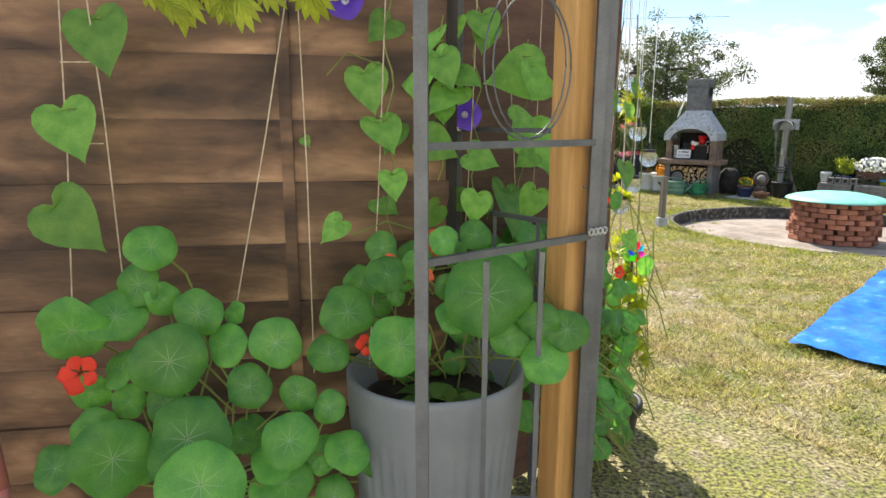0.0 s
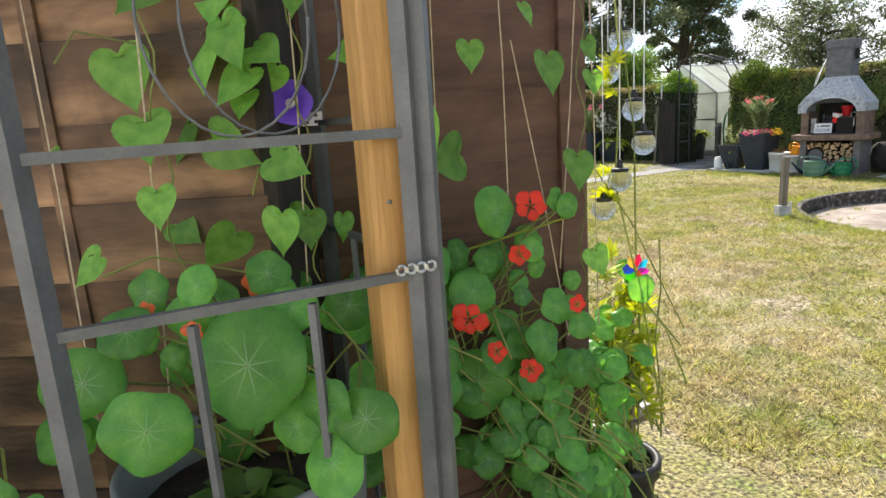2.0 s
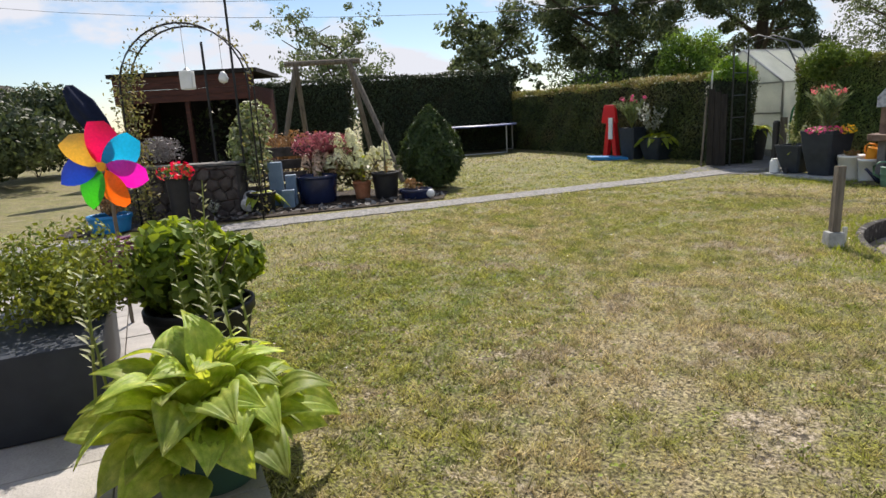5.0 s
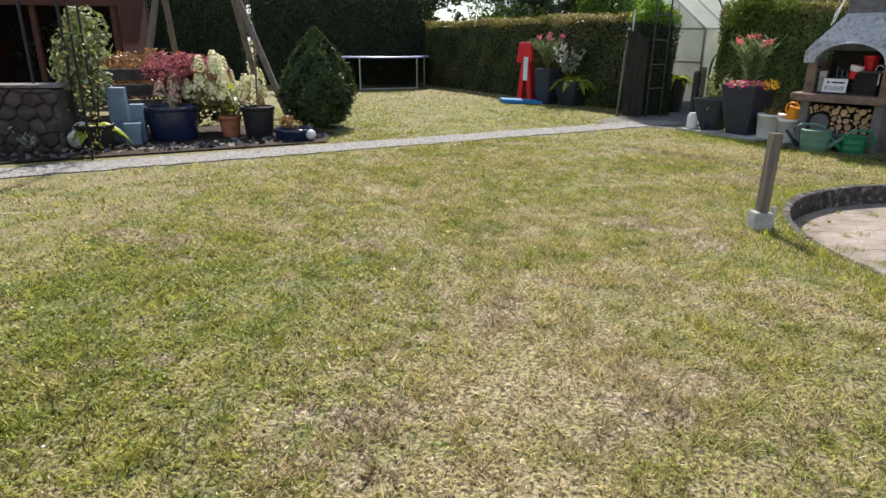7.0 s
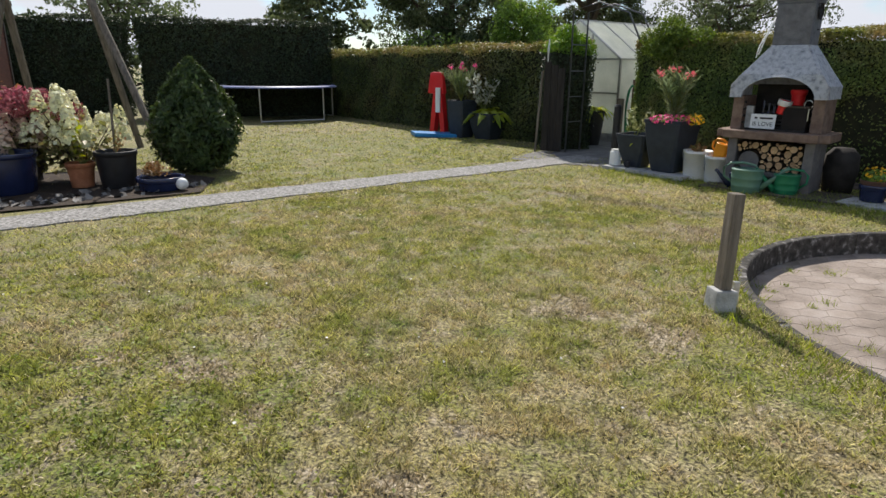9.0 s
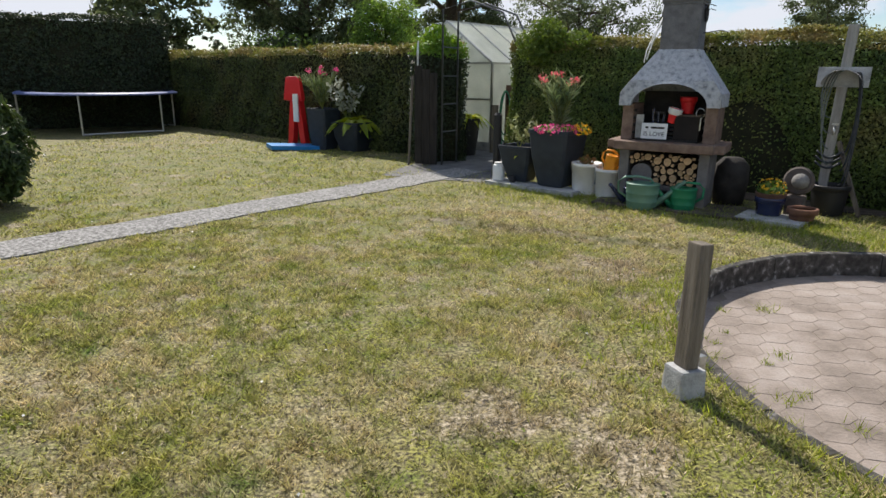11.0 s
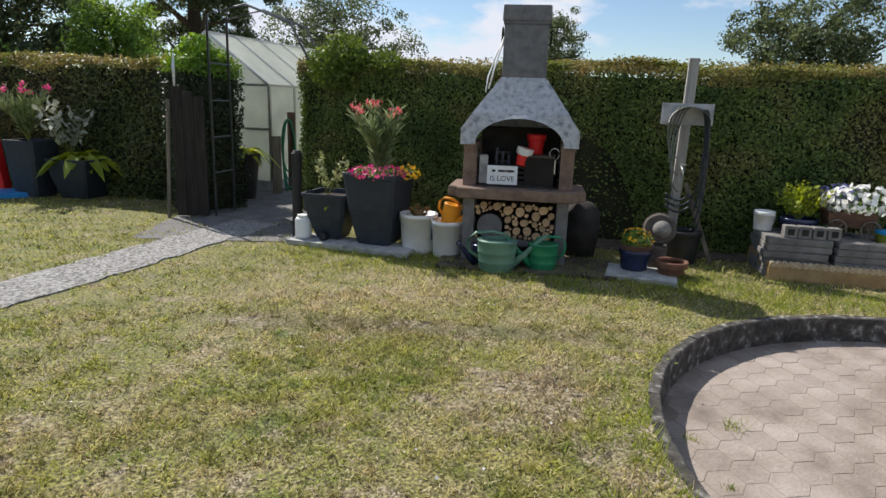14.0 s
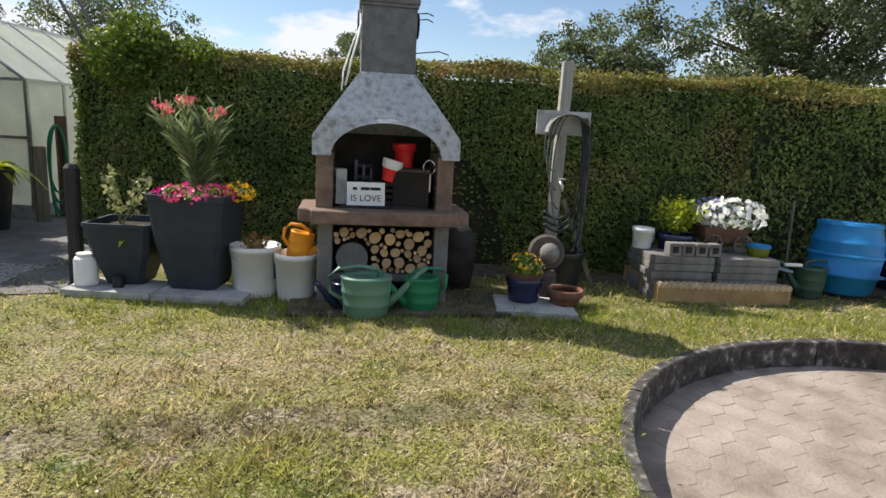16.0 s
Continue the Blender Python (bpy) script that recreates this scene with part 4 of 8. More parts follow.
def square_planter(name, m, top, base, h, label):
    """Tapered square planter with a rolled rim, a hollow top and soil."""
    t = thing(name, label, "planter", m)
    bm = bmesh.new()
    prof = [(base * 0.97, 0.0), (base, 0.012), (base + (top - base) * 0.62, h * 0.5), (top * 0.97, h * 0.93), (top, h * 0.94), (top, h), (top * 0.9, h), (top * 0.86, h - 0.05)]
    rings = []
    for w, z in prof:
        w /= 2
        c = 0.03
        rings.append([bm.verts.new(p) for p in ((-w + c, -w, z), (w - c, -w, z), (w, -w + c, z), (w, w - c, z), (w - c, w, z), (-w + c, w, z), (-w, w - c, z), (-w, -w + c, z))])
    bm.faces.new(rings[0][::-1])
    for p, q in zip(rings, rings[1:]):
        for k in range(8):
            bm.faces.new((p[k], p[(k + 1) % 8], q[(k + 1) % 8], q[k]))
    part("planter_body", bm, M["anthracite"], t, "matt anthracite plastic")
    part("soil", box(top * 0.86, top * 0.86, 0.01, at=(0, 0, h - 0.055)), M["soil"], t, "dark potting soil")
    return t


def round_pot(name, m, rt, rb, h, mat, label, category="pot", soil=True, ribs=0, rim=0.02):
    t = thing(name, label, category, m)
    w = (lambda a, z: 1 + 0.018 * (abs(math.sin(a * ribs / 2)) - 0.5)) if ribs else None
    n = max(32, ribs * 3)
    part("pot_body", lathe([(0, 0), (rb, 0), (rb * 1.02, 0.01), (rb + (rt - rb) * 0.6, h * 0.55), (rt * 0.985, h - 0.05)], n, wob=w), mat, t, smooth=ribs == 0)
    part("rim", lathe([(rt * 0.975, h - 0.055), (rt + rim * 0.4, h - 0.05), (rt + rim * 0.5, h - 0.01), (rt + rim * 0.3, h), (rt - 0.012, h), (rt - 0.02, h - 0.02), (rt * 0.9, h * 0.72)], n), mat, t, smooth=True)
    if soil:
        part("soil", lathe([(0, h - 0.06), (rt - 0.02, h - 0.065)], 24), M["soil"], t, "dark potting soil")
    return t


def tuft(name, m, n, length, width, mat, label, category="plant", arch=0.5, up=0.6, group=""):
    """A clump of broad leaves that rise from one base and arch over, each a piece of its own."""
    root = thing(name, label, category, m, group)
    for k in range(n):
        a, l = random.uniform(0, math.tau), length * random.uniform(0.6, 1.1)
        tilt = random.uniform(0.15, 1.0) * arch
        d = Vector((math.cos(a), math.sin(a), 0))
        s = Vector((-d.y, d.x, 0))
        base = d * random.uniform(0, 0.05)
        pts, tri = [], []
        for j in range(6):
            f = j / 5
            p = base + d * l * (tilt * f + 0.25 * f * f * arch) + Vector((0, 0, l * (up * f * 1.6 - (0.5 + tilt) * f * f * arch)))
            w = width * (0.25 + 1.1 * math.sin(math.pi * min(1, f * 0.95 + 0.05)) ** 0.9) * 0.5 if j < 5 else 0.001
            pts += [p - s * w, p - Vector((0, 0, w * 0.35)), p + s * w]
        for j in range(5):
            b = 3 * j
            tri += [(b, b + 1, b + 4), (b, b + 4, b + 3), (b + 1, b + 2, b + 5), (b + 1, b + 5, b + 4)]
        raw("leaf", np.array([tuple(p) for p in pts]), np.array(tri), mat, root)
    return root


ROW = -46.8
for k, (d0, ln) in enumerate(((0.0, 0.6), (0.61, 0.62))):
    u = Vector((0.684, -0.729))
    p = Vector((2.79, 13.22)) + u * (d0 + ln / 2) + Vector((0.729, 0.684)) * 0.17
    ob = part("paving_slab", box(ln, 0.36, 0.05, bevel=0.006), M["concrete"], m=pose(p.x, p.y, 0, 0, 0, ROW))
    tagged(ob, "flat grey concrete slab under the planters", "slab", "slabs under the planters")
square_planter("planter", pose(3.24, 13.2, 0.052, 0, 0, ROW + 3), 0.46, 0.26, 0.44, "low anthracite square planter on a concrete slab")
square_planter("planter", pose(3.58, 12.84, 0.052, 0, 0, ROW), 0.53, 0.33, 0.66, "tall anthracite square planter with oleander and pink flowers")


def bucket(m, r, h, label):
    t = thing("bucket", label, "bucket", m)
    part("bucket_body", lathe([(0, 0), (r * 0.86, 0), (r * 0.88, 0.01), (r, h - 0.04), (r * 1.04, h - 0.04), (r * 1.05, h), (r * 0.98, h), (r * 0.84, 0.03), (0, 0.03)], 32), M["white"], t, smooth=True)
    part("handle", tube([(r * 1.03 * math.cos(a), -r * 0.25 - r * 0.85 * math.sin(a) * 0.6, h - 0.03 - 0.13 * math.sin(a)) for a in (math.pi * k / 12 for k in range(13))], 0.0035, 5), M["zinc"], t, "thin wire handle")
    part("contents", lathe([(0, h * 0.86), (r * 0.95, h * 0.84)], 20), M["soil"], t, "garden waste")
    return t


bk = bucket(pose(3.86, 12.56, 0, 0, 0, -30), 0.17, 0.36, "white plastic bucket filled with dead plants")
bm = bmesh.new()
lab = [(bm.verts.new((0.166 * math.cos(a), 0.166 * math.sin(a), 0.13)), bm.verts.new((0.171 * math.cos(a), 0.171 * math.sin(a), 0.26))) for a in (-0.75 + 0.1 * k for k in range(7))]
for p, q in zip(lab, lab[1:]):
    bm.faces.new((p[0], q[0], q[1], p[1]))
part("paper_label", bm, M["slate_blue"], bk, "torn dark blue label")
b2 = bucket(pose(4.03, 12.3, 0, 0, 0, -30), 0.145, 0.33, "white plastic bucket with an orange watering can inside")
watering_can("watering_can", pose(4.03, 12.3, 0.29, 0, 14, -40), 0.19, 0.085, M["orange"], "small orange plastic watering can in a white bucket")


# ---- things along the hedge ----
def flower_mass(name, m, radii, n_leaf, n_petal, leaf_mat_, petal_mat, label, leaf=0.04, petal=0.03, category="flowers", top_only=True, group=""):
    """A mound of leaves with blossoms standing on it."""
    t = thing(name, label, category, m, group)
    c, d = ball_points(n_leaf, (0, 0, radii[2] * 0.6), radii, 0.4)
    c[:, 2] = np.abs(c[:, 2])
    tagged(cards("leaves", c, d + np.random.normal(size=d.shape) * 0.7, leaf * (0.6 + 0.8 * np.random.rand(len(c))), M[leaf_mat_], t), kind="stuff")
    c, d = ball_points(n_petal, (0, 0, radii[2] * 0.7), np.array(radii) * 1.08, 0.8)
    c[:, 2] = np.abs(c[:, 2]) if top_only else c[:, 2]
    tagged(cards("blossoms", c, d + np.random.normal(size=d.shape) * 0.4, petal * (0.7 + 0.6 * np.random.rand(len(c))), M[petal_mat], t, aspect=0.9), kind="stuff")
    return t


def oleander(name, m, h, spread, n, label, bloom="salmon"):
    """Upright fan of stems with narrow leaves and clusters of blossom at the tips."""
    t = thing(name, label, "shrub", m)
    cs, ns, us, tips = [], [], [], []
    for k in range(n):
        a, s = random.uniform(0, math.tau), random.uniform(0.05, 1) ** 0.6 * spread
        hh = h * random.uniform(0.6, 1.0)
        end = Vector((math.cos(a) * s, math.sin(a) * s, hh))
        mid = Vector((end.x * 0.35, end.y * 0.35, hh * 0.55))
        part("stem", tube([(0, 0, 0), mid, end], [0.007, 0.005, 0.003], 4), M["stem"], t)
        tips.append(end)
        for j in range(34):
            f = random.uniform(0.15, 1)
            p = mid * (2 * f) if f < 0.5 else mid.lerp(end, 2 * f - 1)
            b = random.uniform(0, math.tau)
            us.append((Vector((math.cos(b), math.sin(b), random.uniform(0.7, 2.4))) + Vector((p.x, p.y, 0)) * 1.5).normalized())
            cs.append(p)
    pts, tri = [], []
    for p, u in zip(cs, us):
        l = random.uniform(0.09, 0.19)
        s = u.cross(Vector((random.gauss(0, 1), random.gauss(0, 1), 0.3))).normalized() * l * 0.055
        i = len(pts)
        pts += [p, p + u * l * 0.5 + s, p + u * l - Vector((0, 0, l * 0.12)), p + u * l * 0.5 - s]
        tri += [(i, i + 1, i + 2), (i, i + 2, i + 3)]
    tagged(raw("leaves", np.array([tuple(p) for p in pts]), np.array(tri), M["oleander"], t, "narrow grey-green leaves"), kind="stuff")
    bl, bd = [], []
    for tip in sorted(tips, key=lambda q: -q.z)[:8]:
        c, d = ball_points(16, tuple(tip + Vector((0, 0, 0.02))), (0.055, 0.055, 0.045), 0.2)
        bl.append(c); bd.append(d)
    c, d = np.concatenate(bl), np.concatenate(bd)
    tagged(cards("blossoms", c, d, 0.035 * (0.7 + 0.6 * np.random.rand(len(c))), M[bloom], t, "clusters of pink-red blossom", aspect=0.9), kind="stuff")
    return t


oleander("oleander", pose(3.58, 12.84, 0.66), 0.66, 0.28, 34, "blooming oleander shrub in a tall planter")
flower_mass("petunias", pose(3.56, 12.82, 0.655, 0, 0, ROW), (0.27, 0.27, 0.07), 260, 420, "bush_green", "pink", "pink petunias spilling over the planter rim")
flower_mass("petunias", pose(3.80, 12.68, 0.67, 0, 0, ROW), (0.1, 0.12, 0.07), 90, 120, "bush_green", "yellow", "yellow flowers at the corner of the planter")
tuft("lettuce_plant", pose(3.28, 13.12, 0.43), 34, 0.15, 0.055, M["yellow_leaf"], "yellow-green leafy plant in the low planter", arch=0.9, up=0.4)


def sprigs(name, m, n, h, mat, label, spread=0.2, leaf=0.05, per=14):
    """Thin leafy sprigs with paired pale leaves."""
    t = thing(name, label, "plant", m)
    bm, c, d = bmesh.new(), [], []
    for k in range(n):
        a, s, hh = random.uniform(0, math.tau), random.uniform(0.2, 1) * spread, h * random.uniform(0.6, 1)
        end = Vector((math.cos(a) * s, math.sin(a) * s, hh))
        tube([(0, 0, 0), end * 0.5 + Vector((0, 0, 0.04)), end], [0.004, 0.003, 0.002], 4, bm)
        for j in range(per):
            f = 0.3 + 0.7 * j / per
            p = end * f
            c.append((p.x + random.gauss(0, 0.018), p.y + random.gauss(0, 0.018), p.z + random.gauss(0, 0.01)))
            d.append((random.gauss(0, 1), random.gauss(0, 1), random.uniform(0, 1.2)))
    part("stems", bm, M["stem"], t)
    tagged(cards("leaves", c, d, leaf * (0.6 + 0.7 * np.random.rand(len(c))), M[mat], t), kind="stuff")
    return t


sprigs("leafy_sprigs", pose(3.2, 13.24, 0.43), 7, 0.46, "stalk_leaf", "pale green sprigs growing in the low planter", 0.24, 0.06)
sprigs("dead_plants", pose(3.86, 12.56, 0.3), 9, 0.14, "dry", "withered plants in a white bucket", 0.15, 0.05, 10)


def jar(m, r, h, mat, label):
    t = thing("canister", label, "canister", m)
    part("canister_body", lathe([(0, 0), (r, 0), (r * 1.02, 0.01), (r, h * 0.8), (r * 0.85, h * 0.88), (r * 0.6, h * 0.9)], 22), mat, t, smooth=True)
    part("lid", lathe([(r * 0.72, h * 0.88), (r * 0.74, h), (0, h)], 22), mat, t)
    return t


jar(pose(2.96, 13.25, 0.052), 0.075, 0.22, M["white"], "white plastic canister on a concrete slab")
jar(pose(3.1, 13.06, 0.052), 0.035, 0.08, M["black"], "small dark tin on the slab edge")
t = thing("gate_post", "charred black wooden post beside the planter", "post", pose(2.98, 13.52, 0))
part("post_body", lathe([(0, 0), (0.055, 0), (0.05, 0.4), (0.052, 0.83), (0.03, 0.86), (0, 0.86)], 14), M["black"], t)

# things stored inside the grill
t = thing("sign_board", "white sign with dark lettering inside the grill", "sign", G_(-0.13, -0.19, 0.694, 3) @ pose(0, 0, 0, -8))
part("board", box(0.26, 0.012, 0.16, bevel=0.003), M["white"], t)
for s, z, size in (("IS LOVE", 0.03, 0.062),):
    cu = bpy.data.curves.new("lettering", "FONT")
    cu.body, cu.size, cu.align_x, cu.extrude = s, size, "CENTER", 0.001
    lo = new("lettering", cu)
    lo.parent = t
    lo.matrix_basis = pose(0, -0.0085, z, 90, 0, 0)
    cu.materials.append(M["black"])
for k, w in enumerate((0.03, 0.06, 0.07)):
    part("lettering_bar", box(w, 0.003, 0.02, at=(-0.075 + k * 0.07, -0.008, 0.105)), M["soot_and_gap_dark"], t, "dark illegible lettering")
t = thing("storage_box", "dark grey metal box standing inside the grill", "box", G_(0.19, -0.03, 0.694, -4))
part("box_body", box(0.25, 0.28, 0.24, bevel=0.01), M["shed_dark"], t)
part("box_lid", box(0.256, 0.286, 0.016, at=(0, 0, 0.24), bevel=0.004), M["bark"], t)
t = thing("carton", "pale upright carton inside the grill", "box", G_(-0.31, -0.08, 0.694, 12))
part("carton_body", box(0.075, 0.12, 0.24, bevel=0.004), M["concrete"], t)
pp = round_pot("paint_pot", G_(0.02, -0.12, 0.86) @ pose(0, 0, 0, 0, 14, 0), 0.06, 0.045, 0.15, M["red_paint"], "red plastic tub with a white rim", "tub", soil=False)
part("rim_band", lathe([(0.058, 0.088), (0.0705, 0.102), (0.0725, 0.152)], 24), M["white"], pp, "white rim band", smooth=True)
t = thing("crate", "dark plastic crate holding tubs inside the grill", "crate", G_(-0.06, 0.0, 0.694))
for k in range(4):
    part("crate_slat", box(0.24, 0.2, 0.025, at=(0, 0, 0.002 + k * 0.042), bevel=0.003), M["black"], t)
round_pot("red_tub", G_(0.14, 0.02, 0.952) , 0.075, 0.06, 0.17, M["red_paint"], "red plastic tub on the grey box", "tub", soil=False)
t = thing("tool_rack", "dark blue tool rack leaning inside the grill", "rack", G_(-0.2, 0.02, 0.694, 6))
for k in range(3):
    part("upright", box(0.022, 0.03, 0.3 - 0.03 * k, at=(0.055 * k, 0, 0), bevel=0.004), M["blue_dark"], t, "dark blue upright")
for z in (0.08, 0.17, 0.25):
    part("rung", box(0.13, 0.02, 0.018, at=(0.055, 0.0, z)), M["black"], t)
t = thing("tongs", "thin black tools hanging inside the grill", "tool", G_(0.3, -0.17, 0.8))
part("ring", tube([(0.04 * math.cos(k / 12 * math.tau), 0, 0.17 + 0.05 * math.sin(k / 12 * math.tau)) for k in range(13)], 0.004, 5), M["zinc"], t)
part("blade", box(0.03, 0.004, 0.12), M["zinc"], t)
t = thing("cord", "white cord hanging from the chimney over the hood", "cord", GR)
part("strand", tube([(-0.185, -0.02, 1.92), (-0.21, -0.09, 1.8), (-0.25, -0.13, 1.65), (-0.285, -0.16, 1.49)], 0.008, 6), M["white"], t, smooth=True)
part("strand", tube([(-0.185, 0.02, 1.92), (-0.25, -0.06, 1.75), (-0.3, -0.12, 1.58), (-0.31, -0.15, 1.46)], 0.006, 6), M["white"], t, smooth=True)

# near-black tub shape stands for the dark gap behind the grill's flank
t = thing("compost_tub", "matt black tub shape for the dark gap behind the grill", "tub", G_(0.6, 0.34, 0, 0))
part("tub_body", lathe([(0, 0), (0.15, 0), (0.18, 0.25), (0.17, 0.42), (0.1, 0.5), (0, 0.51)], 24), M["soot_and_gap_dark"], t, smooth=True)
# slab-shaped block that stands for the bare earth under the grill
ob = part("paving_slab", box(1.5, 0.62, 0.03, bevel=0.006), M["soil_dry"], m=G_(0.12, -0.22, 0))
tagged(ob, "flat patch of bare dark earth under the grill", "slab")

# tap post with hose
TP = pose(6.03, 11.5, 0, 0, 0, ROW + 4)
t = thing("tap_post", "weathered timber water-tap post with a hose bracket", "tap", TP)
part("post", bar((-0.03, 0, 0), (0.0, 0.0, 1.82), 0.085), M["post_pale"], t)
part("backplate", box(0.44, 0.02, 0.19, at=(-0.01, -0.053, 1.24), bevel=0.004), M["concrete"], t, "grey bracket plate")
bm = bmesh.new()
n = 14
ring_a = [(0.17 * math.cos(math.pi * k / n), 1.26 + 0.14 * math.sin(math.pi * k / n)) for k in range(n + 1)]
va = [bm.verts.new((x, -0.066, z)) for x, z in ring_a]
vb = [bm.verts.new((x, -0.24, z)) for x, z in ring_a]
for k in range(n):
    bm.faces.new((va[k], va[k + 1], vb[k + 1], vb[k]))
r = bmesh.ops.solidify(bm, geom=list(bm.faces), thickness=0.012)
part("hose_bracket", bm, M["concrete"], t, "grey half-round hose bracket", smooth=True)
part("tap", tube([(0, -0.05, 0.86), (0, -0.12, 0.86), (0, -0.15, 0.83), (0, -0.15, 0.79)], [0.016, 0.016, 0.014, 0.013], 8), M["zinc"], t, "chrome tap", smooth=True)
part("tap_lever", box(0.06, 0.012, 0.012, at=(0, -0.12, 0.885)), M["zinc"], t)
part("brace", bar((0.34, -0.12, 0), (0.05, -0.05, 0.72), 0.035), M["weathered"], t)
t = thing("garden_hose", "coiled garden hose hung over a bracket", "hose", TP)
for k in range(4):
    w, d0, ln = 0.12 + 0.02 * k, -0.11 - 0.03 * k, 0.3 + 0.1 * k
    part("coil", tube([(-0.06 - 0.05 * math.sin(a) * 2 + 0.02 * k, d0, 1.4 - ln * (1 - math.cos(a)) * 0.75) for a in (math.pi * j / 14 for j in range(15))], 0.007, 6), M["hose"], t, "grey hose loop", smooth=True)
    part("coil", tube([(0.1 + 0.05 * math.sin(a) * 1.2 + 0.01 * k, d0, 1.38 - (ln + 0.25) * (1 - math.cos(a)) * 0.72) for a in (math.pi * j / 14 for j in range(15))], 0.009, 6), M["rubber"], t, "black hose loop", smooth=True)
for k in range(3):
    part("coil", tube([(-0.12 + 0.22 * f / 10, -0.1 - 0.02 * k, 0.62 - 0.05 * k - 0.06 * math.sin(math.pi * f / 10)) for f in range(11)], 0.012, 6), M["rubber"], t, smooth=True)

round_pot("bucket", pose(5.98, 11.36, 0), 0.17, 0.14, 0.3, M["black"], "black plastic bucket under the tap", "bucket", soil=False)
ob = part("paving_slab", box(0.56, 0.42, 0.04, bevel=0.006), M["concrete"], m=pose(5.22, 11.08, 0, 0, 0, ROW))
tagged(ob, "small concrete slab carrying flower pots", "slab")
round_pot("flower_pot", pose(5.25, 11.2, 0.041), 0.125, 0.11, 0.17, M["blue_dark"], "dark blue glazed pot with yellow flowers")
t = thing("wooden_tub", "shallow brown tub set on the blue pot", "tub", pose(5.25, 11.2, 0.165))
part("tub_body", lathe([(0, 0.0), (0.115, 0.0), (0.14, 0.09), (0.125, 0.09), (0.11, 0.06), (0, 0.06)], 20), M["fence_dark"], t)
flower_mass("yellow_flowers", pose(5.25, 11.2, 0.235), (0.13, 0.13, 0.09), 200, 70, "bush_green", "yellow", "small yellow flowers in a blue pot")
round_pot("clay_bowl", pose(5.43, 10.96, 0.041), 0.125, 0.1, 0.11, M["rust"], "shallow brown clay bowl on a slab", "bowl")
t = thing("stone_ornament", "grey weathered round stone garden ornament", "ornament", pose(5.53, 11.22, 0, 0, 0, ROW))
part("plinth", box(0.16, 0.16, 0.22, bevel=0.02), M["rubble"], t)
part("disc", lathe([(0, -0.03), (0.12, -0.03), (0.14, 0), (0.12, 0.03), (0, 0.035)], 24, m=pose(0, 0, 0.36, 80, 0, 0)), M["rubble"], t, "upright round grey disc")
part("boss", lathe([(0, 0.085), (0.05, 0.06), (0.075, 0.03), (0.08, 0)], 16, m=pose(0.02, -0.02, 0.36, 80, 0, 0)), M["stone"], t, "pale rounded boss", smooth=True)

# raised bed of edging tiles and stacked paving stones, with pots on top
M["cream_tile"] = material("pale_tile_edge", [(0.4, 0.3, 0.18), (0.55, 0.44, 0.3)], scale=20, rough=0.8)
BED = pose(6.22, 10.63, 0, 0, 0, -41)
t = thing("edging_tub", "tan tub of scalloped edging tiles in the grass", "planter", BED)
part("front", box(1.1, 0.05, 0.14, at=(0.55, 0, 0)), M["tan"], t)
for k in range(22):
    part("scallop", lathe([(0.0, -0.03), (0.021, -0.03), (0.025, -0.024), (0.025, 0.035), (0, 0.035)], 12, m=pose(0.025 + 0.05 * k, 0, 0.138, 90, 0, 0)), M["cream_tile"], t, "rounded tile top")
for x in (0.025, 1.075):
    part("side", box(0.05, 0.6, 0.14, at=(x, 0.33, 0)), M["tan"], t)
part("back", box(1.1, 0.05, 0.14, at=(0.55, 0.655, 0)), M["tan"], t)
slab_me = box(0.5, 0.24, 0.055, bevel=0.008)
proto = part("slab_piece", slab_me, M["stone"], m=BED @ pose(0.27, 0.16, 0.0))
base_box = thing("stone_pile", "pile of grey paving stones stacked behind the edging tub", "stones", BED)
proto.parent = base_box
proto.name = "stone"
proto.matrix_basis = pose(0.24, 0.17, 0.002)
rnd = random.Random(7)
for k in range(24):
    lay, i = divmod(k, 4)
    if k == 0:
        continue
    col, rowi = i % 2, i // 2
    shared("stone", proto.data, base_box, pose(0.25 + 0.53 * col + rnd.uniform(-0.02, 0.02) - 0.02 * (lay > 2), 0.18 + 0.27 * rowi + rnd.uniform(-0.015, 0.015), 0.002 + 0.058 * lay, 0, 0, rnd.uniform(-2, 2)))
bl = box(0.1, 0.1, 0.1, bevel=0.008)
blk = thing("hollow_block", "small hollow grey concrete block on the stone pile", "block", BED @ pose(0.16, 0.14, 0.35), group="hollow blocks in a row")
part("block_body", bl, M["stone"], blk)
# no opening: a near-black plate paints the shade inside the hole
part("hole", box(0.05, 0.012, 0.05, at=(0, -0.048, 0.025)), M["soot_and_gap_dark"], blk, "black plate for the shade in the hole")
for k in range(3):
    copy_thing(blk, BED @ pose(0.272 + 0.112 * k, 0.145 + 0.004 * k, 0.35, 0, 0, 2 * k - 2))
bucket(BED @ pose(0.02, 0.42, 0.35), 0.085, 0.17, "small white plastic bucket on the stone pile")
round_pot("flower_pot", BED @ pose(0.3, 0.42, 0.35), 0.15, 0.13, 0.13, M["blue_dark"], "dark blue bowl planted with yellow-green shrub")
sprigs("small_shrub", BED @ pose(0.3, 0.42, 0.44), 30, 0.36, "yellow_leaf", "upright yellow-green leafy shrub in a blue bowl", 0.25, 0.052, 18)
CART = BED @ pose(0.68, 0.4, 0.35)
t = thing("flower_cart", "little wooden cart planter with spoked wheels", "cart", CART)
part("cart_box", box(0.34, 0.2, 0.12, at=(0, 0, 0.09), taper=1.15, bevel=0.006), M["fence_dark"], t, "brown wooden tray")
